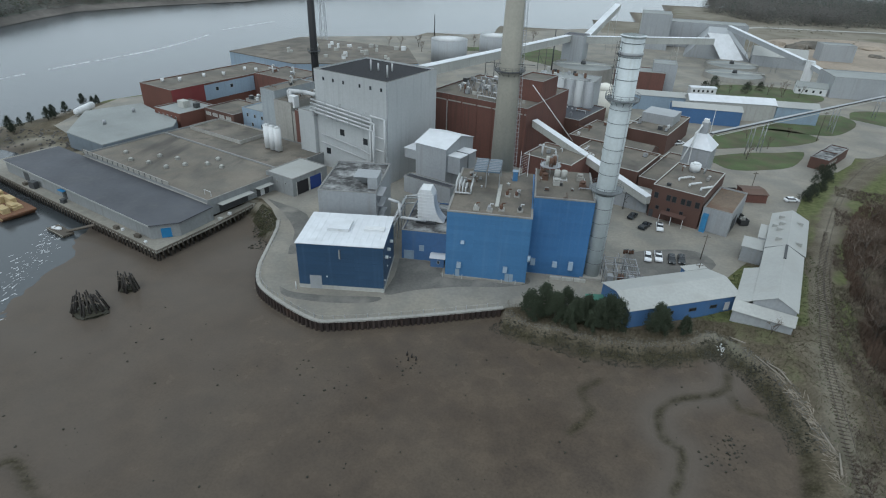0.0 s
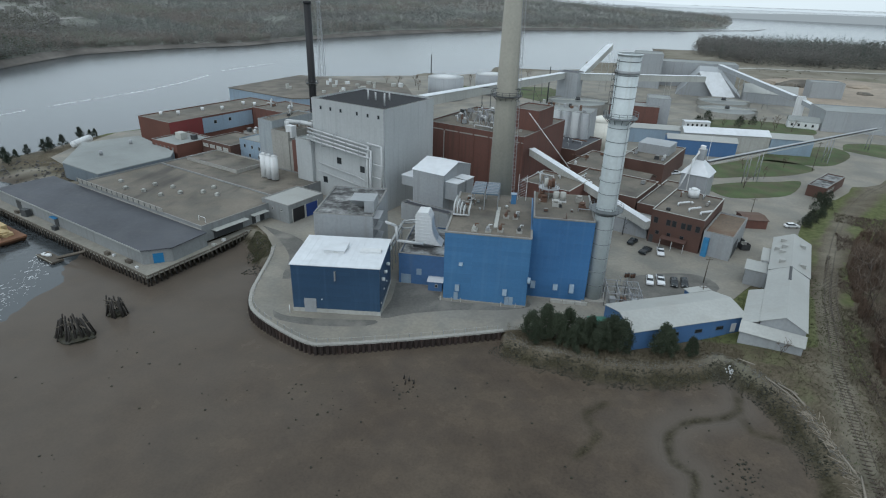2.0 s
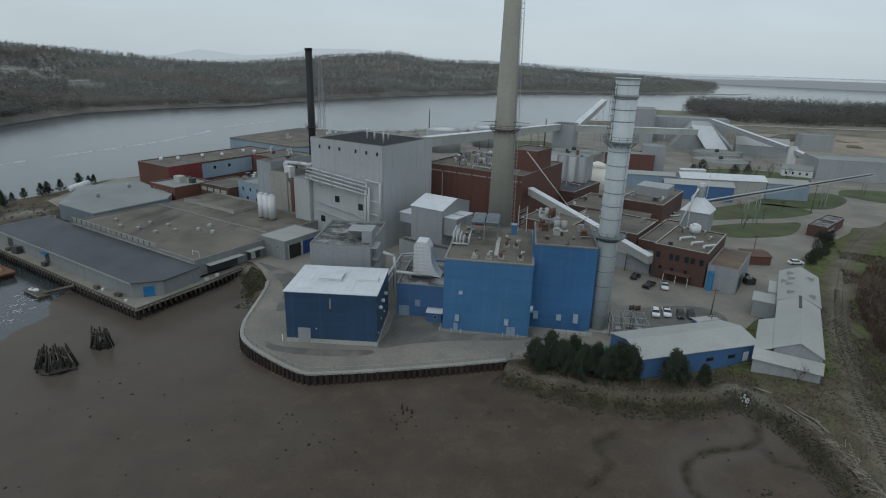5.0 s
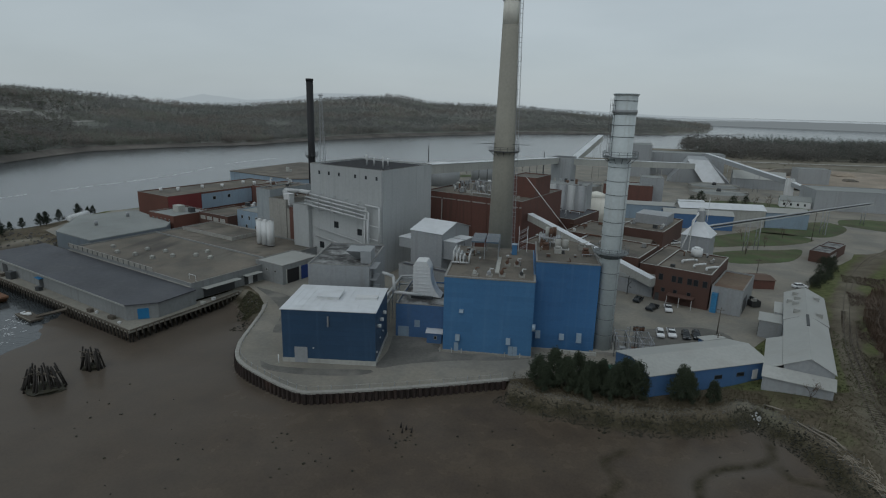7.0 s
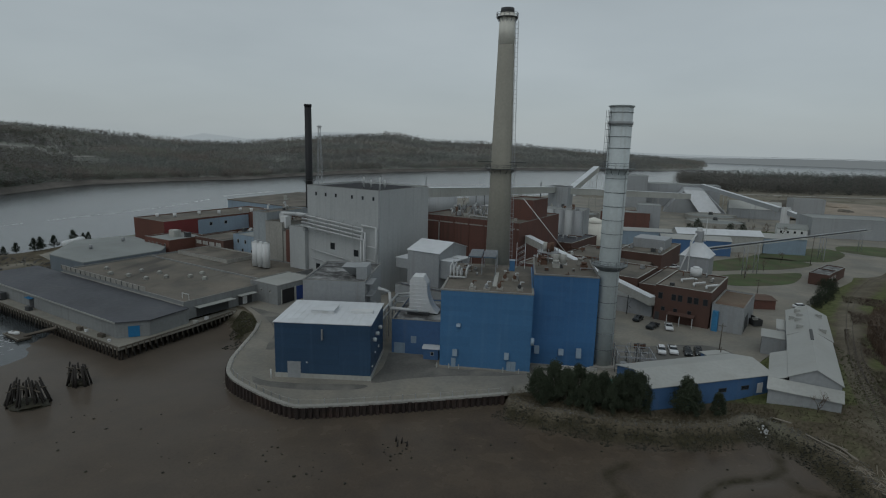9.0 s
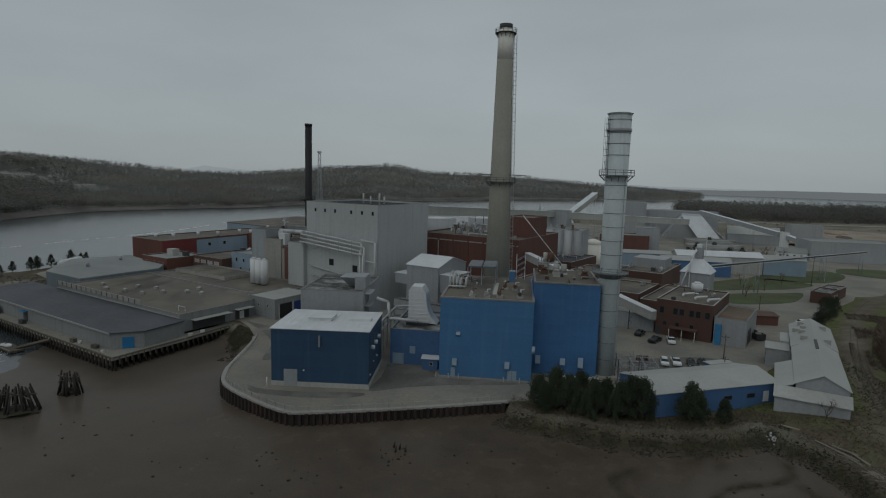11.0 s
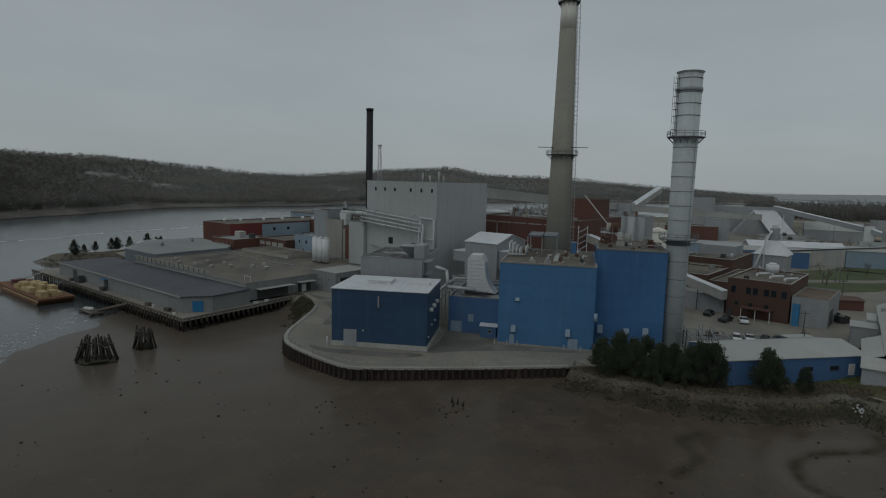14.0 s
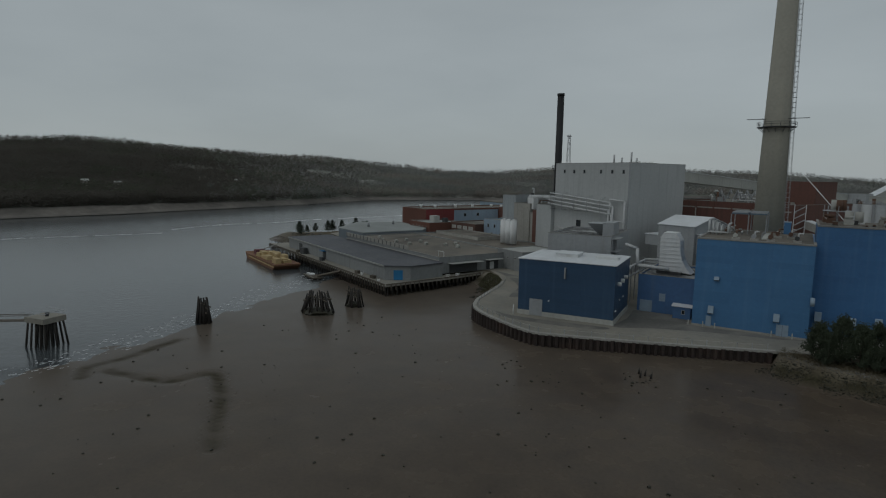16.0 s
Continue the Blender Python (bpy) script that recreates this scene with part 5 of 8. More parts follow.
def gallery(name, label, p, q, wide, tall, wall_m, roof_m, legs=(), leg_m=None):
    """A covered conveyor gallery from p to q, with trestle legs at those shares of its length."""
    p, q = Vector(p), Vector(q)
    t = thing(name, label, "conveyor", pose(p.x, p.y, 0))
    d = q - p
    side = Vector((-d.y, d.x, 0)).normalized() * wide / 2
    o = Vector((p.x, p.y, 0))

    def boxed(z0, z1, grow):
        b = B()
        s = side * grow
        c = [p - s, p + s, q + s, q - s]
        lo = [b.verts.new(v - o + Vector((0, 0, z0))) for v in c]
        hi = [b.verts.new(v - o + Vector((0, 0, z1))) for v in c]
        for f in ((lo[3], lo[2], lo[1], lo[0]), tuple(hi), (lo[0], lo[1], hi[1], hi[0]), (lo[1], lo[2], hi[2], hi[1]), (lo[2], lo[3], hi[3], hi[2]), (lo[3], lo[0], hi[0], hi[3])):
            b.faces.new(f)
        bmesh.ops.recalc_face_normals(b, faces=b.faces[:])
        return b
    part("gallery_wall", boxed(-tall, 0, 1.0), wall_m, t)
    part("gallery_roof", boxed(0.003, 0.16, 1.12), roof_m, t)
    for s in legs:
        m = p + d * s
        a, c = m + side * 1.3 - o, m - side * 1.3 - o
        top = m.z - tall
        for e in (a, c):
            part("trestle_leg", tube(B(), (e.x, e.y, 0), (e.x * 0.9 + (m - o).x * 0.1, e.y * 0.9 + (m - o).y * 0.1, top + 0.1), 0.15, 6), leg_m or M_STEEL, t)
        part("trestle_brace", pipe(B(), [(a.x, a.y, top * 0.15), (c.x, c.y, top * 0.5), (a.x, a.y, top * 0.85)], 0.07, 4), leg_m or M_STEEL, t)
    return t


OR = -27.5
of = building("brick_office_block", "dark red brick block with a tan flat roof", 56.2, 48.4, OR, 15.0, 25.0, 10.4, M_BRICK, M_RBRN, coping_m=M_CONCL)
for x in (0.9, 4.6, 6.3, 8.9, 10.6, 13.0):
    window(of, x, 6.4, 1.3, 1.9, 0, M_DARK)
for x in (2.0, 5.4, 9.2):
    window(of, x, 3.0, 1.1, 1.2, 0, M_DARK)
part("porch_roof", bx(B(), 4.2, -3.0, 2.9, 11.5, -0.003, 3.15), M_BRICK, of)
for x in (4.4, 7.8, 11.2):
    part("porch_post", bx(B(), x, -2.9, 0, x + 0.14, -2.76, 2.9), M_WHITE, of)
part("door", bx(B(), 0.4, -0.12, 0.05, 1.6, -0.003, 2.4), M_DARK, of)
part("roof_unit", bx(B(), 3.2, 2.6, 10.0, 4.4, 3.4, 10.9), M_DARK, of)
for x, y in ((5, 9), (9, 6), (12.6, 5)):
    part("roof_pipe", pipe(B(), [(x, y, 10.1), (x, y, 11.0), (x + 2.4, y + 3.5, 11.0)], 0.3, 8), M_WHITE, of)
tk = thing("roof_tank", "short white round tank on the brick roof", "tank", pose(71.6, 64.2, 10.15))
part("shell", cyl(B(), 0, 0, 0, 2.4, 1.7, 1.7, 24), M_WHITE, tk)
part("lid", cyl(B(), 0, 0, 2.4, 2.9, 1.2, 0.9, 20), M_WHITE, tk)
sg = building("rusty_roof_shed", "grey metal shed with a rust-stained flat roof", 70.0, 41.6, OR, 8.0, 20.0, 7.4, M_GM, mat("rusted_roof", (0.20, 0.15, 0.11), 0.9, var=0.35, stain=(0.12, 0.055, 0.03), stain_amount=0.9))
part("blue_chute", bx(B(), 0.5, -1.3, 0, 2.0, -0.003, 5.6), mat("bright_blue_paint", (0.05, 0.22, 0.42), 0.5), sg, "bright blue steel chute")
# Dark sheet laid on the wall for the bay's inner shade.
part("bay_opening", bx(B(), 8.003, 3, 0.1, 8.06, 9, 4.2), M_DARK, sg)

# Grain-like silo house with a pyramid roof.
co = thing("chip_silo", "square grey silo house with a pale pyramid roof", "silo", pose(76.0, 79.5, 0, 0, 0, OR) @ Matrix.Diagonal((0.85, 0.85, 0.92, 1.0)))
part("body", bx(B(), -5.2, -5.2, 0, 5.2, 5.2, 15.4), M_GM, co)
b = B()
base = [b.verts.new(p) for p in ((-5.7, -5.7, 15.4), (5.7, -5.7, 15.4), (5.7, 5.7, 15.4), (-5.7, 5.7, 15.4))]
topv = [b.verts.new(p) for p in ((-1, -1, 20.4), (1, -1, 20.4), (1, 1, 20.4), (-1, 1, 20.4))]
b.faces.new(base[::-1])
b.faces.new(topv)
for i in range(4):
    b.faces.new((base[i], base[(i + 1) % 4], topv[(i + 1) % 4], topv[i]))
part("pyramid_roof", b, M_WROOF, co)
part("head_house", bx(B(), -1.4, -1.4, 20.2, 1.4, 1.4, 24.2), M_GM, co)
part("head_unit", bx(B(), -0.9, -1.2, 24.2, 0.9, 0.6, 25.4), M_WHITE, co)
part("ladder_tower", pipe(B(), [(-1.8, -5.9, 0.1), (-1.8, -5.9, 21), (-0.6, -1.6, 23)], 0.22, 5), M_WHITE, co)
part("chute", pipe(B(), [(-4, -9, 11), (-0.9, -1.6, 23.5)], 0.3, 6), M_WHITE, co)
part("mast", tube(B(), (2.2, 0.5, 20.3), (2.2, 0.5, 29), 0.12, 5), M_WHITE, co)
gallery("long_conveyor", "long thin steel conveyor sloping away from the silo", (84.0, 97.5, 13.6), (191.5, 196.8, 10.8), 1.2, 0.5, M_DARK, M_STEEL, (0.2, 0.26, 0.66, 0.97))
cw = thing("conveyor_walkway", "pale handrailed walkway beside the conveyor", "walkway", pose(85.6, 95.9, 0))
part("walkway_beam", pipe(B(), [(0, 0, 13.2), (107.5, 99.3, 10.4)], 0.15, 5), M_CONCL, cw)
part("walkway_rail", pipe(B(), [(0, 0.6, 14.3), (107.5, 99.9, 11.5)], 0.06, 4), M_STEEL, cw)
part("walkway_post", tube(B(), (70, 64.66, 0), (70, 64.66, 11.35), 0.18, 5), M_STEEL, cw)

building("brick_workshop", "low brick workshop with a brown flat roof", 31.0, 75.4, OR, 26, 23, 8.4, M_BRICK, M_RBRN, coping_m=M_CONCL)
building("long_brick_wing", "narrow brick wing with a flat brown roof", 54.6, 63.4, OR, 9, 32, 7.0, M_BRICK, M_RBRN, coping_m=M_CONCL)
bw = building("rear_brick_shop", "brick shop with white coping and brown roof", 55.9, 116.7, -26, 17.5, 34, 8.0, M_BRICK, M_RBRN, coping_m=M_CONCL)
part("roof_house", bx(B(), 2, 15, 7.6, 15, 27, 11.6), M_GM, bw)
gabled("small_brick_gable", "small brick gable-roofed shop", 50.5, 97, OR, 13, 12, 5.0, 7.4, M_BRICK, M_RBRN)
building("dark_roof_shop", "brick shop with a dark flat roof and pale coping", 22, 120, OR, 17, 28, 10.5, M_BRICK, M_RBLK, coping_m=M_CONCL)
building("middle_brick_shop", "brick shop with a tan flat roof", 33, 99.5, OR, 14, 26, 8.5, M_BRICK, M_RBRN, coping_m=M_CONCL)
building("brown_low_shop", "brown clad shop behind the power house", 16.5, 62, OR, 17, 16, 12.0, M_BRK, M_RBRN, coping_m=M_CONCL)
gs = building("bleach_tower_block", "tall grey block of ribbed bleach towers with gear on top", 18.5, 141.5, -16, 26, 14, 21.3, M_GM, M_RGRY, category="tower")
for i in range(6):
    b = B()
    tube(b, (2.4 + i * 4.25, 0.6, 0.1), (2.4 + i * 4.25, 0.6, 21.2), 1.75, 18)
    part("tower_shell", b, M_GM if i % 2 else M_GB, gs)
for i in range(3):
    b = B()
    tube(b, (0.5, 2.4 + i * 4.4, 0.1), (0.5, 2.4 + i * 4.4, 21.2), 1.75, 18)
    part("tower_shell", b, M_GM, gs)
rg = random.Random(15)
for i in range(14):
    px, py, w_ = rg.uniform(1, 23), rg.uniform(0.8, 12), rg.uniform(0.5, 1.6)
    part("roof_gear", bx(B(), px, py, 20.98, px + w_, py + w_ * 0.8, 21.2 + rg.uniform(0.8, 2.4)), rg.choice((M_DARK, M_STEEL, M_CONCL, M_RUST)), gs)
b = B()
for i in range(27):
    tube(b, (i, -0.1, 21.4), (i, -0.1, 22.5), 0.05, 4)
tube(b, (0, -0.1, 22.5), (26, -0.1, 22.5), 0.05, 4)
tube(b, (0, -0.1, 21.95), (26, -0.1, 21.95), 0.04, 4)
part("handrail", b, M_STEEL, gs)
bt = thing("beige_tank", "beige round tank with a shallow domed roof", "tank", pose(51.5, 164, 0))
part("shell", cyl(B(), 0, 0, 0, 13.0, 6.8, 6.8, 32), M_STKW, bt)
part("dome", cyl(B(), 0, 0, 13.0, 15.2, 6.9, 0.6, 32), M_STKW, bt)

gallery("covered_incline", "covered grey conveyor slanting down to the yard", (19.1, 84.6, 17.2), (55.5, 47.5, 6.6), 2.4, 2.4, M_CONCL, M_WROOF, (0.86,), M_DARK)
pz = thing("pipe_bridge", "pair of thin white pipes slanting between roofs", "pipe", pose(0, 0, 0))
part("pipe", tube(B(), (17, 78, 31), (33, 80, 12), 0.14, 6), M_WHITE, pz)
part("pipe", tube(B(), (8, 86, 20.5), (11, 78, 33), 0.2, 6), M_WHITE, pz)
gallery("long_white_gallery", "long white covered conveyor running behind the mill", (-24, 88, 32.5), (36, 258, 22.5), 3.6, 3.6, M_CONCL, M_WROOF, (0.35, 0.55, 0.75), M_DARK)
tt = building("transfer_tower", "grey clad conveyor transfer tower", 33, 259, -20, 13, 12, 23, M_GM, M_RBLK)
gallery("steep_gallery", "white covered conveyor climbing steeply", (47, 268, 21), (74, 352, 33.5), 4, 4, M_CONCL, M_WROOF, (0.9,), M_CONCL)
gallery("cross_gallery", "white covered conveyor crossing to the far yard", (46, 262, 22), (140, 330, 16), 4, 4, M_CONCL, M_WROOF, (0.3, 0.7), M_CONCL)
for x, y, r, h in ((-40, 272, 12, 14.5), (-12, 304, 11, 13.5)):
    t = thing("oil_tank", "white round storage tank with a pale flat top", "tank", pose(x, y, 0), "storage tanks")
    part("shell", cyl(B(), 0, 0, 0, h, r, r, 36), M_GM, t)
    part("tank_roof", cyl(B(), 0, 0, h, h + 0.9, r, 0.5, 36), M_WHITE, t)
for x, y, r, z in ((46, 243, 18, 8.5), (143, 275, 18, 3.0), (150, 308, 17, 3.0)):
    t = thing("clarifier", "round open concrete clarifier with a bridge across", "clarifier", pose(x, y, 0), "clarifiers")
    part("tank_wall", cyl(B(), 0, 0, 0, z, r, r, 40, caps=False), M_CONC, t)
    part("inner_wall", cyl(B(), 0, 0, z - 0.9, z, r - 0.7, r - 0.7, 40, caps=False), M_CONC, t)
    part("basin", cyl(B(), 0, 0, z - 1.2, z - 0.9, r - 0.1, r - 0.1, 40), M_RGRY, t)
    part("bridge", bx(B(), -r, -0.6, z + 0.1, r, 0.6, z + 0.4), M_CONCL, t)
    part("bridge_rail", pipe(B(), [(-r, -0.6, z + 1.3), (r, -0.6, z + 1.3)], 0.08, 4), M_STEEL, t)
    part("drive_head", cyl(B(), 0, 0, z + 0.4, z + 2.2, 1.6, 1.2, 12), M_DARK, t)
gabled("blue_storage_shed", "long blue metal storage shed with a pale roof", 83.3, 161, -4, 31, 8, 7.0, 8.6, M_NAVY, M_GROOF)
gabled("white_roof_shed", "long low shed with a bright white roof", 93, 171, 1, 40, 10, 8.2, 10.3, M_CONCL, M_WROOF)
gabled("blue_grey_shed", "blue-grey metal shed at the end of the row", 133.5, 172, -2, 19, 9, 7.6, 9.3, M_PB, M_GROOF)
gabled("grey_row_shed", "grey shed with a wide pale roof", 62, 180, -3, 32, 12, 7.2, 8.2, M_PB, M_GROOF)
building("red_process_hall", "red-brown process hall with pale penthouse", 60, 205, -8, 26, 14, 14.0, M_BRK, M_RGRY)
building("grey_process_tower", "grey process tower beside the red hall", 80, 207, -8, 12, 14, 18.0, M_GM, M_RGRY)
hh = gabled("white_trailer", "white trailer office with small windows", 105, 220, 5, 14, 5, 4.0, 4.3, M_WHITE, M_WROOF, category="trailer")
for i in range(5):
    window(hh, 1.2 + i * 2.5, 1.6, 1.2, 1.4, 0)
# Chip storage: an A-frame building with one white slope.
af = thing("chip_storage_barn", "steep A-frame storage barn with a white roof slope", "barn", pose(126, 346, 0, 0, 0, -14))
b = B()
prof = [(0, 0), (46, 0), (28, 17.5), (14, 17.5)]
lo = [b.verts.new((x, 0, z)) for x, z in prof]
hi = [b.verts.new((x, 44, z)) for x, z in prof]
b.faces.new(lo)
b.faces.new(hi[::-1])
for i in range(4):
    b.faces.new((lo[i], hi[i], hi[(i + 1) % 4], lo[(i + 1) % 4]))
bmesh.ops.recalc_face_normals(b, faces=b.faces[:])
part("barn_wall", b, M_GM, af)
b = B()
f = [b.verts.new(p) for p in ((13.4, -0.5, 18.0), (28.0, -0.5, 18.0), (41.0, -7.0, 2.5), (27.0, -9.0, 0.6))]
g2 = [b.verts.new((v.co.x, v.co.y + 0.5, v.co.z - 0.3)) for v in f]
b.faces.new(f)
b.faces.new(g2[::-1])
for i in range(4):
    b.faces.new((f[i], g2[i], g2[(i + 1) % 4], f[(i + 1) % 4]))
bmesh.ops.recalc_face_normals(b, faces=b.faces[:])
part("white_slope", b, M_WROOF, af)
building("grey_chip_hall", "tall grey clad hall beside the storage barn", 96, 372, -8, 22, 26, 26, M_GM, M_RGRY)
building("grey_long_hall", "long grey hall behind the storage barn", 120, 392, -8, 60, 22, 19, M_GM, M_RGRY)
gabled("low_grey_barn", "low grey barn with a pale end gable", 168, 326, -16, 34, 20, 7, 12, M_GM, M_GROOF, axis="x")
gallery("far_incline", "thin white covered conveyor sloping across the yard", (158, 360, 21.5), (183, 277, 13.0), 3, 3, M_GM, M_WROOF, (0.35, 0.7))
building("transfer_hut", "small white transfer hut on legs", 181, 270, -20, 5, 6, 13.6, M_WHITE, M_WROOF)
gallery("far_lower_incline", "lower end of the thin white conveyor", (185, 270, 12.0), (196, 240, 6.0), 3, 2.6, M_GM, M_WROOF)
building("far_grey_hall", "grey clad hall with a taller bay", 184, 236, -4, 46, 24, 11.5, M_GM, M_RGRY)
building("far_grey_tower", "tall grey bay of the far hall", 222, 349, -4, 22, 14, 13.4, M_GM, M_RGRY)
lh = gabled("dormer_house", "long pale house with dormer windows", 168, 242, -14, 16, 7, 4, 6.5, M_WHITE, M_RGRY, category="house")
for i in range(4):
    window(lh, 1.5 + i * 3.6, 1.2, 1.2, 1.5, 0)
for x, y, h in ((28, 255, 26), (-60, 330, 22)):
    t = thing("lattice_mast", "thin dark steel mast by the tanks", "mast", pose(x, y, 0))
    part("mast_pole", tube(B(), (0, 0, 0), (0, 0, h), 0.5, 6, 0.3), M_DARK, t)
# Lattice tower by the black stack.
lt = thing("lattice_tower", "slim steel lattice tower beyond the machine hall", "tower", pose(-125.4, 268.6, 2))
for i in range(4):
    a = radians(45 + 90 * i)
    part("tower_leg", tube(B(), (3.0 * math.cos(a), 3.0 * math.sin(a), 0), (0.9 * math.cos(a), 0.9 * math.sin(a), 57), 0.2, 5, 0.1), M_STEEL, lt)
b = B()
for k_ in range(14):
    z0, z1 = k_ * 4.0, k_ * 4.0 + 4.0
    r0, r1 = 3.0 - 2.1 * z0 / 57, 3.0 - 2.1 * z1 / 57
    for i in range(4):
        a, c = radians(45 + 90 * i), radians(135 + 90 * i)
        tube(b, (r0 * math.cos(a), r0 * math.sin(a), z0), (r1 * math.cos(c), r1 * math.sin(c), z1), 0.09, 4)
part("tower_lattice", b, M_STEEL, lt)
part("tower_head", bx(B(), -1.3, -1.3, 55.5, 1.3, 1.3, 56.2), M_STEEL, lt)

# Sheds by the shore and railway.
ls = gabled("long_blue_shed", "long blue metal shed with a pale grey roof", 42.7, -13.7, 24.4, 28.6, 11.6, 4.6, 6.0, M_NAVY, M_GROOF, z0=0.0)
for x in (9.5, 15.5, 21.0):
    window(ls, x, 2.0, 1.9, 0.9, 0, M_DARK)
part("door", bx(B(), 25.0, -0.12, 1.0, 26.3, -0.003, 3.1), M_WHITE, ls, "white personnel door")
part("back_wing", bx(B(), 23, 11.65, 0, 28.6, 14.0, 4.6), M_NAVY, ls)
part("wing_roof", bx(B(), 22.7, 11.95, 4.602, 28.9, 14.3, 4.75), M_GROOF, ls)
SR = -22.2
s1 = gabled("grey_shore_shed", "grey metal shed with a pitched pale roof", 70.0, -6.1, SR, 8.6, 28.6, 5.2, 7.4, M_GM, M_GROOF, z0=0.9, axis="y")
part("front_lean_to", bx(B(), -3.3, -2.4, -1.5, 8.7, -0.003, 2.7), M_GM, s1)
b = B()
f = [b.verts.new(p) for p in ((-3.6, -2.8, 2.72), (9.0, -2.8, 2.72), (9.0, -0.32, 4.3), (-3.6, -0.32, 4.3))]
g2 = [b.verts.new((v.co.x, v.co.y, v.co.z + 0.15)) for v in f]
b.faces.new(f[::-1])
b.faces.new(g2)
for i in range(4):
    b.faces.new((f[i], f[(i + 1) % 4], g2[(i + 1) % 4], g2[i]))
part("lean_to_roof", b, M_GROOF, s1)
part("wall_skirt", bx(B(), 0.05, 0.05, -1.6, 8.55, 28.5, -0.002), M_CONC, s1)
part("side_lean_to", bx(B(), -3.2, 0.0, -1.4, -0.05, 17.0, 3.6), M_GM, s1)
b = B()
f = [b.verts.new(p) for p in ((-3.5, -0.3, 3.62), (-0.32, -0.3, 4.9), (-0.32, 17.3, 4.9), (-3.5, 17.3, 3.62))]
g2 = [b.verts.new((v.co.x, v.co.y, v.co.z + 0.14)) for v in f]
b.faces.new(f[::-1])
b.faces.new(g2)
for i in range(4):
    b.faces.new((f[i], f[(i + 1) % 4], g2[(i + 1) % 4], g2[i]))
part("side_roof", b, M_GROOF, s1)
part("ridge_stripe", bx(B(), 4.0, 20.5, 7.42, 4.6, 28.8, 7.65), M_DARK, s1)
s2 = gabled("rear_grey_shed", "wider grey shed with roof vents", 81.3, 21.8, SR, 9.0, 24.6, 5.4, 7.5, M_GM, M_GROOF, z0=0.5, axis="y")
part("side_annex", bx(B(), -5.2, 0.5, -0.5, -0.05, 7.2, 3.8), M_GM, s2)
part("annex_roof", bx(B(), -5.5, 0.3, 3.81, -0.32, 7.5, 4.0), M_GROOF, s2)
part("side_bay", bx(B(), -2.0, 7.55, -0.5, -0.05, 17.0, 4.3), M_GM, s2)
part("side_bay_roof", bx(B(), -2.3, 7.55, 4.31, -0.32, 17.3, 4.5), M_GROOF, s2)
# Dark sheet for the shade under the annex's open side.
part("annex_opening", bx(B(), -5.26, 1.3, -0.4, -5.202, 6.4, 2.6), M_DARK, s2)
for x, y in ((2.4, 4), (7.2, 4), (2.2, 11), (1.0, 14), (2.6, 15), (7.0, 18), (2.2, 20)):
    z = 5.4 + 2.1 * (1 - abs(x - 4.5) / 4.5)
    part("roof_vent", bx(B(), x - 0.7, y - 0.6, z - 0.1, x + 0.7, y + 0.6, z + 0.9), M_GROOF if y != 12 else M_DARK, s2)
br = building("brick_gatehouse", "low dark brick gatehouse with a flat roof", 130.5, 104.4, 52, 12.5, 6.5, 4.4, M_BRICK, M_RDRT)
for i in range(5):
    window(br, 1.0 + i * 2.2, 1.6, 0.9, 1.5, 0, M_CONCL, M_CONCL)
building("brick_store", "low dark brick store behind the gatehouse", 138.4, 114.6, 52, 12.5, 6.5, 4.0, M_BRICK, M_RDRT)
gabled("brown_hut", "small brown metal hut", 90.0, 66.3, 4, 7.2, 7.5, 2.9, 3.4, M_BRK, mat("brown_hut_roof", (0.13, 0.085, 0.065), 0.9, var=0.25), category="hut")
building("open_garage", "grey open-fronted garage under the conveyor", 41.5, 57.5, OR, 16.5, 9, 4.6, M_GM, M_GROOF)


def skip(x, y, rz, load):
    t = thing("waste_skip", "dark open waste skip full of scrap", "skip", pose(x, y, 0, 0, 0, rz), "waste skips")
    b = B()
    bx(b, -1.3, -2.6, 0.2, 1.3, 2.6, 0.35)
    ring_b = B()
    ring(ring_b, 0.0, 2.6, 5.2, 0.12, 0.35, 1.9)
    bmesh.ops.translate(ring_b, verts=ring_b.verts[:], vec=(-1.3, -2.6, 0))
    part("skip_wall", ring_b, M_DARK, t)
    part("skip_floor", b, M_DARK, t)
    r = random.Random(int(x * 10))
    for i in range(7):
        px, py = r.uniform(-1, 0.5), r.uniform(-2.2, 1.5)
        part("scrap", bx(B(), px, py, 0.36, px + r.uniform(0.3, 0.8), py + r.uniform(0.3, 0.9), r.uniform(1.2, 2.2)), load, t)


skip(84.2, 49.5, 10, M_CONCL)
skip(88.2, 71.5, 10, M_RUST)


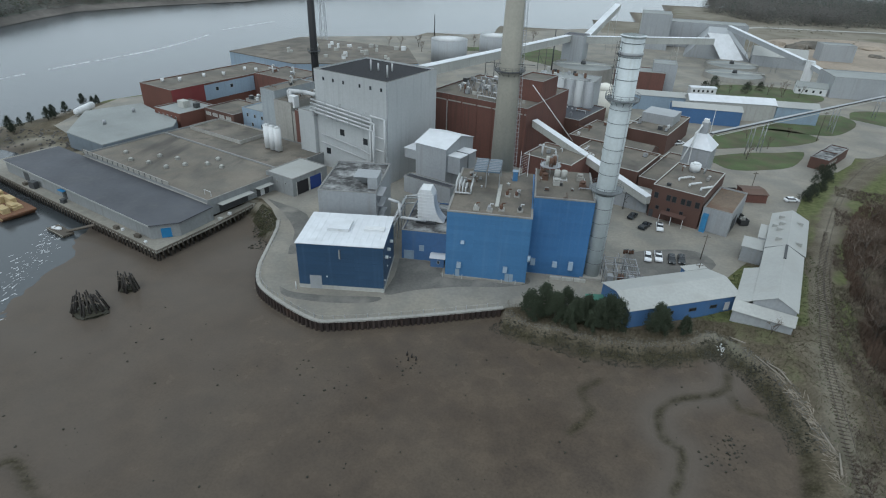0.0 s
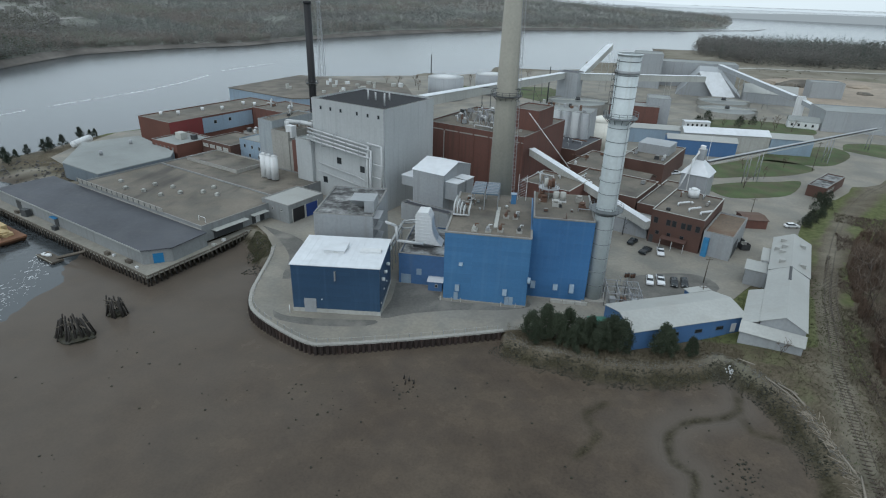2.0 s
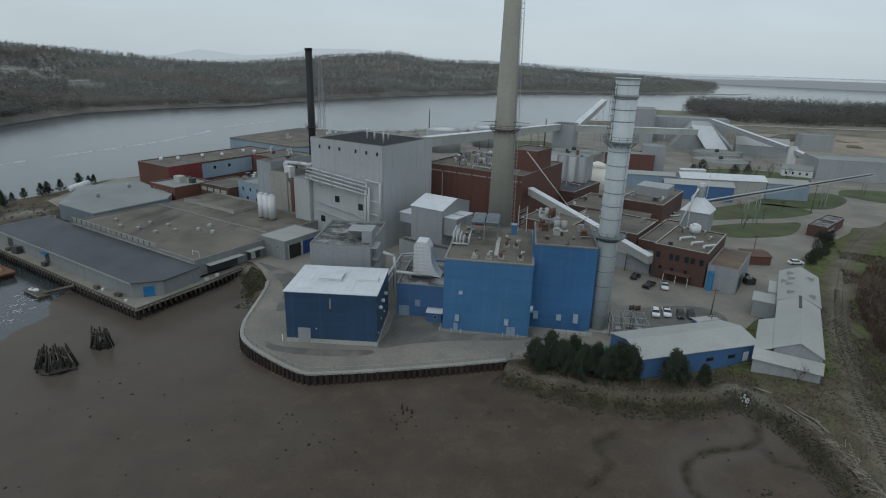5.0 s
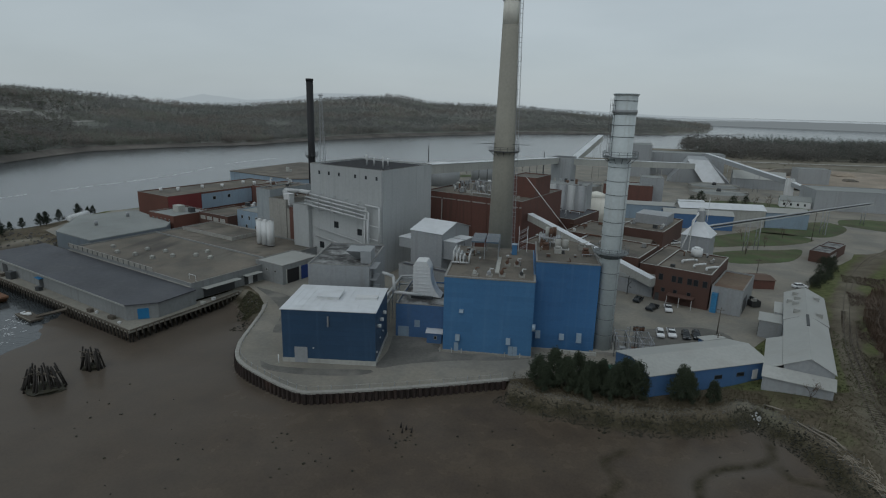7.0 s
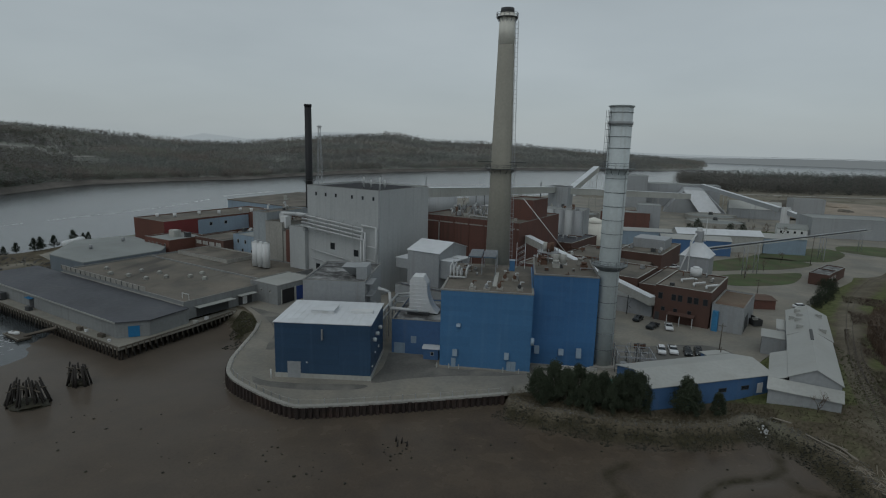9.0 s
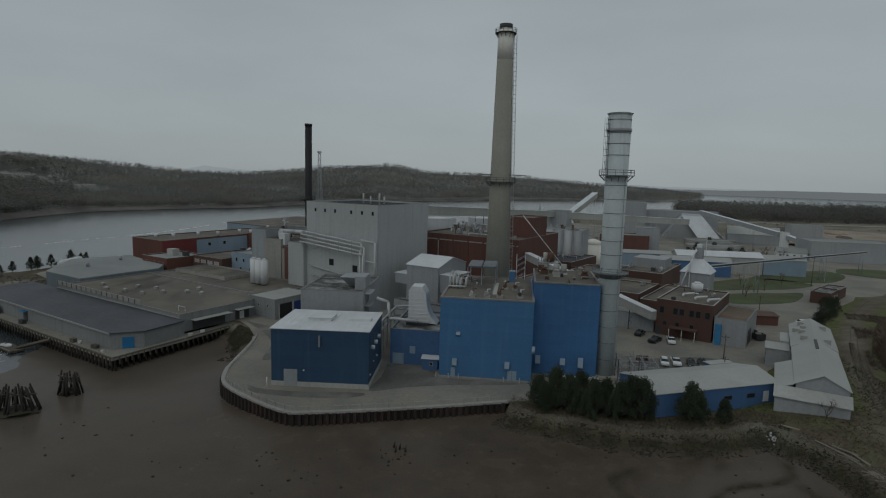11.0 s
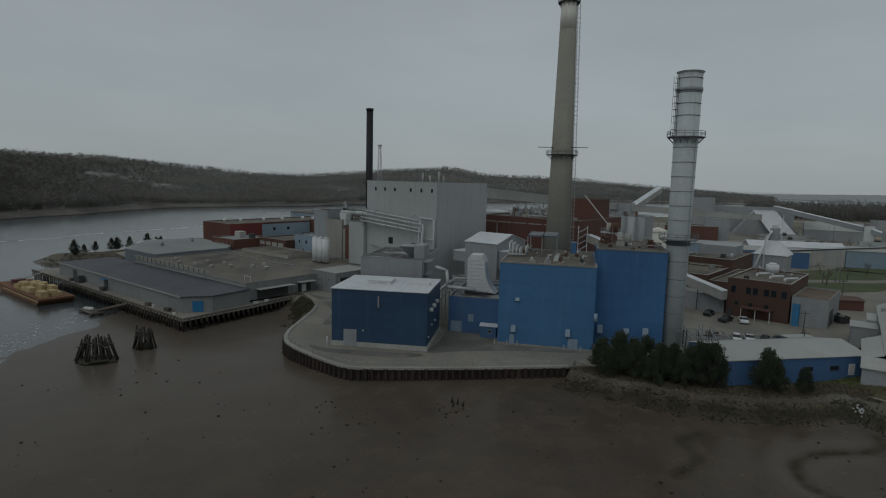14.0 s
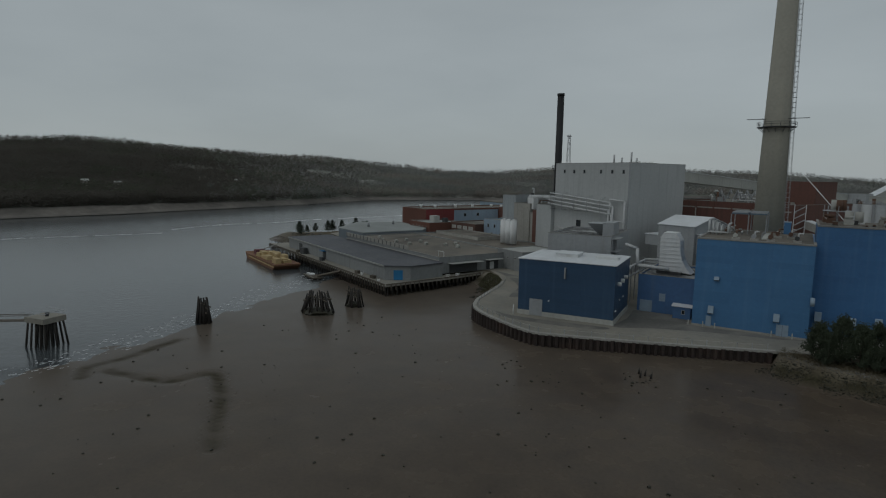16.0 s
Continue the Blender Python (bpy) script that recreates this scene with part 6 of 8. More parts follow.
def car(x, y, rz, paint, label, pickup=False, z=0.0):
    t = thing("pickup_truck" if pickup else "car", label, "car", pose(x, y, z, 0, 0, rz), "parked cars")
    L, W = (5.4, 1.95) if pickup else (4.6, 1.8)
    b = B()
    prof = [(-L / 2, 0.35), (L / 2, 0.35), (L / 2, 0.75), (L / 2 - 0.15, 0.92), (L / 2 - 1.2, 1.02), (-L / 2 + 0.2, 1.02), (-L / 2, 0.85)]
    lo = [b.verts.new((px, -W / 2, pz)) for px, pz in prof]
    hi = [b.verts.new((px, W / 2, pz)) for px, pz in prof]
    b.faces.new(lo[::-1])
    b.faces.new(hi)
    for i in range(len(prof)):
        b.faces.new((lo[i], lo[(i + 1) % len(prof)], hi[(i + 1) % len(prof)], hi[i]))
    bmesh.ops.recalc_face_normals(b, faces=b.faces[:])
    bmesh.ops.bevel(b, geom=b.edges[:], offset=0.06, segments=1, affect="EDGES")
    part("body", b, paint, t)
    x0, x1 = (-0.5, 1.3) if pickup else (-L / 2 + 0.5, L / 2 - 1.2)
    b = B()
    lo = [b.verts.new(p) for p in ((x0, -W / 2 + 0.05, 1.0), (x1, -W / 2 + 0.05, 1.0), (x1, W / 2 - 0.05, 1.0), (x0, W / 2 - 0.05, 1.0))]
    hi = [b.verts.new(p) for p in ((x0 + 0.3, -W / 2 + 0.25, 1.5), (x1 - 0.6, -W / 2 + 0.25, 1.5), (x1 - 0.6, W / 2 - 0.25, 1.5), (x0 + 0.3, W / 2 - 0.25, 1.5))]
    for i in range(4):
        b.faces.new((lo[i], lo[(i + 1) % 4], hi[(i + 1) % 4], hi[i]))
    b.faces.new(hi)
    part("glasshouse", b, M_GLASS, t)
    part("car_roof", bx(B(), x0 + 0.28, -W / 2 + 0.24, 1.5, x1 - 0.58, W / 2 - 0.24, 1.55), paint, t)
    if pickup:
        part("load_bed", bx(B(), -L / 2 + 0.25, -W / 2 + 0.15, 1.025, -0.6, W / 2 - 0.15, 1.05), M_DARK, t)
    for wx in (-L / 2 + 0.9, L / 2 - 0.9):
        for s in (-1, 1):
            wh = part("wheel", tube(B(), (wx, s * (W / 2 - 0.22), 0.33), (wx, s * (W / 2 + 0.01), 0.33), 0.33, 14), M_TYRE, t)
            part("rim", tube(B(), (wx, s * (W / 2), 0.33), (wx, s * (W / 2 + 0.03), 0.33), 0.19, 10), M_STEEL, wh)
    for s in (-1, 1):
        part("headlight", bx(B(), L / 2 - 0.05, s * 0.6 - 0.2, 0.66, L / 2 + 0.012, s * 0.6 + 0.2, 0.8), M_WHITE, t)


car(52.2, 19.7, 262, M_CARW, "white saloon car parked on the gravel")
car(55.1, 20.6, 264, M_CARW, "white pickup truck parked on the gravel", True)
car(58.4, 19.8, 262, M_CARK, "dark grey saloon car parked on the gravel")
car(61.0, 20.2, 262, M_CARK, "dark estate car parked on the gravel")
car(54.3, 39.4, 55, M_CARK, "dark pickup by the brick building", True)
car(51.5, 45.6, 60, M_CARK, "dark car near the open garage")
car(58.6, 39.6, 262, M_CARW, "white pickup by the brick building", True)
car(106.4, 70.6, 10, M_CARW, "white car by the drive")
car(80.5, 125, 30, M_CARW, "white truck behind the shops", True)

# Electrical gear at the foot of the white stack.
el = thing("switchyard_frame", "tangle of galvanised steel switchgear frames", "switchgear", pose(39.5, 4.0, 0))
for i in range(4):
    for j in range(3):
        part("frame_post", tube(B(), (i * 2.6, j * 3.6, 0), (i * 2.6, j * 3.6, 4.6 - 0.6 * (i % 2)), 0.11, 5), M_STEEL, el)
for j in range(3):
    for z in (2.4, 3.9):
        part("frame_beam", tube(B(), (0, j * 3.6, z), (7.8, j * 3.6, z), 0.1, 5), M_STEEL, el)
for i in range(4):
    part("frame_beam", tube(B(), (i * 2.6, 0, 3.9), (i * 2.6, 7.2, 3.9), 0.1, 5), M_STEEL, el)
    part("frame_brace", tube(B(), (i * 2.6, 0, 0.2), (i * 2.6, 3.6, 3.9), 0.07, 4), M_STEEL, el)
rs = random.Random(91)
for i in range(34):
    px, py, pz = rs.uniform(-1.5, 8), rs.uniform(-1, 8), rs.uniform(0.6, 4.0)
    ax = rs.choice(((rs.uniform(1.5, 4), 0, 0), (0, rs.uniform(1.5, 4), 0), (0, 0, rs.uniform(1, 2.4))))
    part("bus_bar", tube(B(), (px, py, pz if ax[2] == 0 else 0), (px + ax[0], py + ax[1], pz + ax[2]), 0.07, 4), M_STEEL if i % 3 else M_DARK, el)
for i in range(3):
    part("transformer", bx(B(), 0.7 + i * 2.6, 1.0, 0, 2.0 + i * 2.6, 2.6, 1.9), M_GM if i != 1 else M_RUST, el)
for i in range(4):
    t = thing("red_barrel", "dull red steel drum standing on gravel", "barrel", pose(46.3 + 0.75 * i, 21.5 + 0.3 * (i % 2), 0), "drums")
    part("drum", cyl(B(), 0, 0, 0, 1.1, 0.34, 0.34, 14), M_RUST, t)
    part("drum_lid", cyl(B(), 0, 0, 1.1, 1.15, 0.36, 0.33, 14), M_DARK, t)
gt = thing("green_skip", "dark green skip beside the pines", "skip", pose(34.5, -6.5, 0, 0, 0, 8))
part("skip_body", bx(B(), 0, 0, 0.15, 5.0, 2.2, 1.7), M_GRN, gt)
part("skip_rim", bx(B(), -0.08, -0.08, 1.7, 5.08, 2.28, 1.82), M_GRN, gt)
jb = thing("concrete_barrier", "row of low concrete barriers by the blue wall", "barrier", pose(26, 3.6, 0))
for i in range(3):
    part("barrier_block", bx(B(), i * 3.0, 0, 0, i * 3.0 + 2.8, 0.6, 0.8), M_CONCL, jb)

# ---- gear on the blue roofs ----
M_COOL = mat("slatted_cooler_blue", (0.105, 0.155, 0.205), 0.5, var=0.25, fine=3)
fr = thing("roof_cooler_frame", "steel frame carrying two slatted blue-grey coolers", "cooler", pose(4.2, 16.5, 17.8))
for i in range(3):
    for j in range(2):
        part("frame_leg", tube(B(), (i * 3.4, j * 8.5, 0), (i * 3.4, j * 8.5, 4.2), 0.13, 5), M_STEEL, fr)
for i in range(2):
    cool = part("cooler_deck", bx(B(), i * 3.5 + 0.1, -0.4, 4.2, i * 3.5 + 3.3, 9.2, 4.5), M_COOL, fr)
    for j in range(8):
        part("deck_bar", bx(B(), i * 3.5 + 0.15, -0.2 + j * 1.2, 4.503, i * 3.5 + 3.25, j * 1.2, 4.68), M_STEEL, cool)
rp = thing("roof_pipework", "loops of pale insulated pipe on the roof edge", "pipework", pose(0.6, 11, 17.8))
for i in range(4):
    part("pipe_loop", pipe(B(), [(i * 0.8, 0, 0.02), (i * 0.8, 0, 3.0 - 0.4 * i), (i * 0.8, 6 - i, 3.0 - 0.4 * i), (i * 0.8, 6 - i, 0.1)], 0.2, 6), M_PIPE, rp)
part("pipe_loop", pipe(B(), [(-0.2, -0.6, 0.5), (3.8, -0.6, 0.5), (3.8, -0.6, 2.2), (3.8, 5, 2.2)], 0.2, 6), M_PIPE, rp)
wk = thing("roof_walkway", "narrow pale walkway across the gravel roof", "walkway", pose(10.9, 5.0, 17.72))
part("walkway_deck", bx(B(), 0, 0, 0, 0.9, 14, 0.25), M_CONCL, wk)
for i in range(6):
    part("walkway_post", tube(B(), (0, i * 2.8, 0.25), (0, i * 2.8, 1.25), 0.04, 4), M_STEEL, wk)
for i, (x, y, m_) in enumerate(((13.5, 12.5, M_RUST), (15.8, 12.5, M_RUST), (12.6, 3.6, M_RUST), (17.0, 3.8, M_DARK), (6.6, 2.6, M_CONCL), (9.8, 2.6, M_STEEL))):
    t = thing("roof_pump", "rusty pump set on a roof plinth" if i < 3 else "small pump set on a roof plinth", "pump", pose(x, y, 17.7), "roof pumps")
    part("plinth", bx(B(), -0.7, -1.0, 0, 0.7, 1.0, 0.35), M_CONC, t)
    part("pump_body", tube(B(), (-0.1, -0.7, 0.85), (-0.1, 0.6, 0.85), 0.42, 10), m_, t)
    part("outlet", pipe(B(), [(0.1, 0, 0.9), (0.1, 0, 1.8), (0.9, 0, 1.8)], 0.14, 6), M_PIPE if i % 2 else M_RUST, t)
lm = thing("lattice_stair", "white lattice stair tower on the roof", "stair tower", pose(15.8, 26.5, 17.7))
for i in range(4):
    a = (i % 2) * 2.2, (i // 2) * 2.2
    part("tower_post", tube(B(), (*a, 0), (*a, 6.4), 0.07, 5), M_WHITE, lm)
for k_ in range(4):
    z = 0.2 + k_ * 1.5
    part("tower_flight", pipe(B(), [(0, 0, z), (2.2, 0, z + 1.4), (2.2, 2.2, z + 1.4), (0, 2.2, z), (0, 0, z)], 0.055, 4), M_STEEL, lm)
bx_ = thing("blue_motor_house", "small bright blue motor cabinet on the roof", "cabinet", pose(14.2, 22.6, 17.7))
part("cabinet", bx(B(), 0, 0, 0, 1.3, 1.4, 2.6), M_LB, bx_)
part("cabinet_lid", bx(B(), -0.1, -0.1, 2.6, 1.4, 1.5, 2.75), M_PB, bx_)
rt = thing("round_roof_platform", "round railed platform with vessels on legs", "platform", pose(23.6, 22.0, 21.0))
part("round_deck", cyl(B(), 0, 0, 2.2, 2.4, 2.7, 2.7, 24), M_STEEL, rt)
for i in range(8):
    a = 6.283 * i / 8
    part("deck_leg", tube(B(), (2.4 * math.cos(a), 2.4 * math.sin(a), 0), (2.4 * math.cos(a), 2.4 * math.sin(a), 3.4), 0.09, 5), M_STEEL, rt)
for x, y, m_ in ((-0.8, 0, M_CONCL), (0.9, 0.3, M_RUST), (0.1, -1.2, M_RUST)):
    part("vessel", cyl(B(), x, y, 2.4, 4.6, 0.55, 0.5, 12), m_, rt)
for x, y, m_ in ((22.4, 17.5, M_RUST), (25.2, 14.5, M_CONCL), (31.6, 14.0, M_RUST), (31.2, 19.0, M_CONC), (21.8, 20.4, M_RUST)):
    t = thing("roof_fan", "boxy roof fan with a flared cowl", "fan", pose(x, y, 20.95), "roof fans")
    part("fan_box", bx(B(), -0.8, -0.8, 0, 0.8, 0.8, 1.1), m_, t)
    part("cowl", cyl(B(), 0, 0, 1.1, 1.7, 0.5, 0.75, 14), m_, t)
vt = thing("vessel_pair", "pair of pale upright vessels on a skid", "vessel", pose(25.4, 18.4, 21.0))
for x in (0, 1.7):
    part("vessel", cyl(B(), x, 0, 0.3, 2.4, 0.75, 0.75, 16), M_CONCL, vt)
part("skid", bx(B(), -0.9, -0.9, 0, 2.6, 0.9, 0.28), M_WHITE, vt)
pb = thing("pipe_rack_alley", "pipe rack between the grey and blue buildings", "pipework", pose(-16, 9, 0))
for i in range(5):
    part("rack_post", tube(B(), (0.3, i * 4, 0), (0.3, i * 4, 9.5), 0.14, 5), M_STEEL, pb)
for z, x in ((8.2, 0.0), (9.0, 0.6), (6.6, 0.2)):
    part("rack_pipe", pipe(B(), [(x, -1.5, z), (x, 17, z), (x + 5, 19, z)], 0.26, 7), M_PIPE, pb)
part("rack_elbow", pipe(B(), [(-1.2, 3, 14), (1.6, 3, 13.2), (2.2, 2, 9.5), (9, 2, 9.2)], 0.4, 8), M_PIPE, pb)


# ---- small plant on the roofs ----


def roof_piece(kind, m, s, seed):
    """One piece of roof plant: a cased unit, a gooseneck, a cowled fan or a run of pipe on stands."""
    q = random.Random(seed)
    if kind == 0:
        t = thing("roof_unit", "weathered cased air unit standing on a roof", "air unit", m, "roof plant")
        w, d, h = q.uniform(0.8, 1.8) * s, q.uniform(0.7, 1.5) * s, q.uniform(0.7, 1.6) * s
        mt = q.choice((M_GM, M_CONC, M_STEEL, M_DARK, M_RUST))
        part("casing", bx(B(), -w / 2, -d / 2, 0.15, w / 2, d / 2, h), mt, t)
        part("casing_lid", bx(B(), -w / 2 - 0.06, -d / 2 - 0.06, h, w / 2 + 0.06, d / 2 + 0.06, h + 0.08), M_COPE, t)
        part("unit_base", bx(B(), -w / 2 - 0.1, -d / 2 - 0.1, 0, w / 2 + 0.1, d / 2 + 0.1, 0.15), M_DARK, t)
    elif kind == 1:
        t = thing("gooseneck_vent", "bent steel vent pipe rising from a roof", "vent", m, "roof plant")
        h, r_ = q.uniform(1.0, 2.4) * s, q.uniform(0.12, 0.28) * s
        part("riser", tube(B(), (0, 0, 0), (0, 0, h), r_, 8), q.choice((M_STEEL, M_PIPE, M_RUST)), t)
        part("bend", pipe(B(), [(0, 0, h), (0.4 * s, 0, h + 0.3 * s), (0.8 * s, 0, h - 0.1)], r_, 8), M_PIPE, t)
    elif kind == 2:
        t = thing("cowl_fan", "round roof fan under a flared cowl", "fan", m, "roof plant")
        r_ = q.uniform(0.35, 0.7) * s
        part("fan_drum", cyl(B(), 0, 0, 0, 0.9 * s, r_, r_, 14), q.choice((M_STEEL, M_CONC, M_WHITE)), t)
        part("cowl", cyl(B(), 0, 0, 0.9 * s, 1.25 * s, r_ * 1.35, r_ * 0.5, 14), M_WHITE, t)
    else:
        t = thing("roof_pipe_run", "pale pipe run carried on low roof stands", "pipe", m, "roof plant")
        l_, z_ = q.uniform(3, 7) * s, q.uniform(0.5, 1.4) * s
        part("pipe", pipe(B(), [(0, 0, 0.05), (0, 0, z_), (l_, 0, z_), (l_, q.uniform(-1.5, 1.5), z_)], q.uniform(0.1, 0.2) * s, 6), q.choice((M_PIPE, M_STEEL, M_RUST)), t)
        for i in range(3):
            part("stand", tube(B(), (l_ * (0.3 + 0.3 * i), 0, 0), (l_ * (0.3 + 0.3 * i), 0, z_), 0.05, 4), M_DARK, t)


rc = random.Random(77)
for (ox, oy, rz), (x0, y0, x1, y1), z, n_, s in (
        ((0, 0, 0), (1.5, 13, 17, 27), 17.7, 14, 0.62), ((0, 0, 0), (21, 8, 32.5, 23), 21.0, 13, 0.62),
        ((0, 0, MR), (-58, 83, -33, 115), 21.65, 26, 1.5), ((0, 0, MR), (-146, 63, -114, 80), 7.65, 24, 1.4),
        ((0, 0, MR), (-163, 85, -143, 102), 13.05, 8, 1.3), ((0, 0, MR), (-138, 86, -115, 106), 12.65, 12, 1.4),
        ((0, 0, MR), (-102, 44, -96, 60), 18.85, 6, 1.2), ((0, 0, MR), (-110, 45, -105, 60), 21.65, 4, 1.1),
        ((31.0, 75.4, OR), (2, 2, 23, 20), 8.05, 9, 1.1), ((33, 99.5, OR), (2, 2, 12, 24), 8.15, 6, 1.1),
        ((56.2, 48.4, OR), (2, 8, 13, 23), 10.05, 6, 0.8), ((22, 120, OR), (2, 2, 15, 26), 10.15, 7, 1.2),
        ((55.9, 116.7, -26), (2, 2, 15, 13), 7.65, 6, 1.1), ((-12.4, 6.3, 0), (1, 7.5, 3, 17), 7.95, 4, 1.0),
        ((16.5, 62, OR), (2, 2, 14, 13), 11.65, 7, 1.2)):
    base = pose(ox, oy, 0, 0, 0, rz)
    for i in range(n_):
        roof_piece(rc.randrange(4), base @ pose(rc.uniform(x0, x1), rc.uniform(y0, y1), z, 0, 0, rc.choice((0, 90, 180, 270))), s * rc.uniform(0.75, 1.15), rc.randrange(10 ** 6))

# ---- west side: tank, pier, barge ----
ht = thing("horizontal_tank", "white horizontal gas tank on saddles", "tank", pose(-178.3, 103, 0.0, 0, 0, 98))
part("shell", tube(B(), (-6, 0, 2.2), (6, 0, 2.2), 1.5, 20), M_WHITE, ht)
for s in (-1, 1):
    part("tank_end", tube(B(), (6 * s, 0, 2.2), (6.9 * s, 0, 2.2), 1.5, 20, 0.7), M_WHITE, ht)
    part("saddle", bx(B(), 3.6 * s - 0.3, -1.1, 0, 3.6 * s + 0.3, 1.1, 0.95), M_CONC, ht)

deck = [(-172, -34.8), (-67.6, -34.8), (-68.8, -15), (-70.8, 0), (-72.3, 4.2), (-73.8, 4.2), (-73.8, -13.4), (-140, -13.4), (-172, -8)]
pier = thing("pier", "timber-piled pier with a weathered concrete deck", "pier", pose(0, 0, 0))
part("deck", prism(B(), [mill(u, v) for u, v in deck], -0.85, -0.4), M_DECK, pier)
b = B()


def kerb(p, q, w=0.35, z0=-0.398, z1=-0.1):
    (x0, y0), (x1, y1) = mill(*p), mill(*q)
    d = Vector((x1 - x0, y1 - y0)).normalized() * w
    n_ = Vector((-d.y, d.x))
    return prism(B(), [(x0, y0), (x1, y1), (x1 + n_.x, y1 + n_.y), (x0 + n_.x, y0 + n_.y)], z0, z1)


for p, q in (((-172, -34.75), (-120, -34.75)), ((-119.6, -34.75), (-68.2, -34.75)), ((-67.7, -34.3), (-68.9, -15.2)), ((-68.9, -14.8), (-70.9, 0))):
    part("kerb_timber", kerb(p, q), M_TIM, pier)
for (u, v), (w_, d_, h_), m_ in (((-89, -33.8), (1.4, 1.0, 0.9), M_TIM), ((-86.5, -33.0), (0.6, 0.6, 0.5), M_WHITE), ((-75, -33.4), (0.7, 0.5, 0.4), M_WHITE), ((-80, -33.2), (1.8, 1.0, 0.8), M_TIM), ((-118, -33.6), (1.6, 1.2, 1.1), M_DARK), ((-137, -33.6), (2.6, 1.6, 2.2), M_DARK), ((-141, -33.8), (1.2, 1.0, 0.9), M_TIM), ((-70.8, -13), (1.2, 0.8, 0.7), M_CONCL), ((-71.5, -9), (0.8, 0.8, 0.6), M_WHITE)):
    x, y = mill(u, v)
    t = thing("deck_crate", "small crate of mooring gear on the pier deck", "crate", pose(x, y, -0.4, 0, 0, MR + 10))
    part("crate_body", bx(B(), 0, 0, 0, w_, d_, h_), m_, t)
    part("crate_lid", bx(B(), -0.05, -0.05, h_, w_ + 0.05, d_ + 0.05, h_ + 0.08), m_, t)

bu, bv = mill(-158, -47.5)
bg_ = thing("work_barge", "rust-brown barge loaded with pale sawn timber", "barge", pose(bu, bv, WATER, 0, 0, MR))
b = B()
prof = [(-1.8, 2.3), (0.6, -0.5), (32.0, -0.5), (34.5, 1.4), (34.5, 1.9), (2, 1.9)]
lo = [b.verts.new((x, 0, z)) for x, z in prof]
hi = [b.verts.new((x, 9.2, z)) for x, z in prof]
b.faces.new(lo)
b.faces.new(hi[::-1])
for i in range(6):
    b.faces.new((lo[i], hi[i], hi[(i + 1) % 6], lo[(i + 1) % 6]))
bmesh.ops.recalc_face_normals(b, faces=b.faces[:])
part("hull", b, mat("barge_hull", (0.20, 0.10, 0.055), 0.8, var=0.35), bg_)
part("hull_stripe", bx(B(), 3, -0.06, 0.9, 34, -0.003, 1.3), M_CRATE, bg_)
r = random.Random(4)
for i in range(34):
    x0, y0 = r.uniform(9, 29), r.uniform(0.8, 6.2)
    part("timber_stack", bx(B(), x0, y0, 1.9, x0 + r.uniform(2.0, 4.4), y0 + r.uniform(0.9, 2.0), 1.9 + r.uniform(0.6, 2.2)), M_CRATE, bg_)
part("winch_house", bx(B(), 3.0, 2.0, 1.9, 5.4, 5.4, 3.6), mat("purple_red_paint", (0.16, 0.06, 0.07), 0.6), bg_)
part("crane_boom", tube(B(), (4.5, 4.5, 3.4), (11.0, 9.5, 6.4), 0.16, 6), M_CONCL, bg_)
fx, fy = mill(-105.5, -40.6)
fl = thing("mooring_float", "grey mooring float with a white skiff on it", "float", pose(fx, fy, WATER + 0.2, 0, 0, MR))
part("float_deck", bx(B(), -4.4, -1.6, 0, 4.4, 1.6, 0.5), M_TIM, fl)
part("float_rail", bx(B(), -4.5, -1.7, 0.5, 4.5, -1.5, 0.62), M_DECK, fl)
part("gangway", tube(B(), (2.5, 0.6, 0.6), (9.5, 5.4, 2.9), 0.45, 4), M_TIM, fl)
sk_ = thing("skiff", "small white skiff resting on the float", "boat", pose(fx - 1.5, fy + 0.6, WATER + 0.7, 0, 0, MR + 15))
b = B()
prof = [(-1.6, -0.6), (1.1, -0.65), (1.9, 0), (1.1, 0.65), (-1.6, 0.6)]
prism(b, prof, 0, 0.55)
bmesh.ops.bevel(b, geom=b.edges[:], offset=0.12, segments=1, affect="EDGES")
part("boat_hull", b, M_WHITE, sk_)
part("thwart", bx(B(), -0.5, -0.5, 0.56, -0.1, 0.5, 0.62), M_TIM, sk_)


def dolphin(x, y, n, spread, h, seed, mound):
    """A ruined cluster of leaning timber piles on a weedy mound."""
    r = random.Random(seed)
    z = -3.7
    t = thing("pile_dolphin", "rotting cluster of dark timber mooring piles", "dolphin", pose(x, y, z), "ruined dolphins")
    for i in range(n):
        a = 6.283 * i / n + r.uniform(-0.2, 0.2)
        q = spread * r.uniform(0.55, 1.0)
        top = h * r.uniform(0.7, 1.05)
        part("pile", tube(B(), (q * 1.25 * math.cos(a), q * 0.9 * math.sin(a), -0.3), (q * 0.75 * math.cos(a), q * 0.5 * math.sin(a), top), 0.2, 7, 0.17), M_PILE, t)
    for i in range(5):
        a = r.uniform(0, 6.28)
        part("cross_timber", tube(B(), (spread * math.cos(a), spread * 0.7 * math.sin(a), h * r.uniform(0.4, 0.9)), (-spread * math.cos(a) * 0.8, -spread * 0.6 * math.sin(a), h * r.uniform(0.5, 0.95)), 0.14, 5), M_TIM, t)
    if mound:
        b = B()
        bmesh.ops.create_icosphere(b, subdivisions=3, radius=1.0)
        for v in b.verts:
            k_ = 1 + 0.35 * noise.noise(v.co * 2.1 + Vector((seed, 0, 0)))
            v.co = Vector((v.co.x * mound * k_, v.co.y * mound * 0.7 * k_, v.co.z * 1.5 * k_))
        part("weed_mound", b, M_WEED, t)


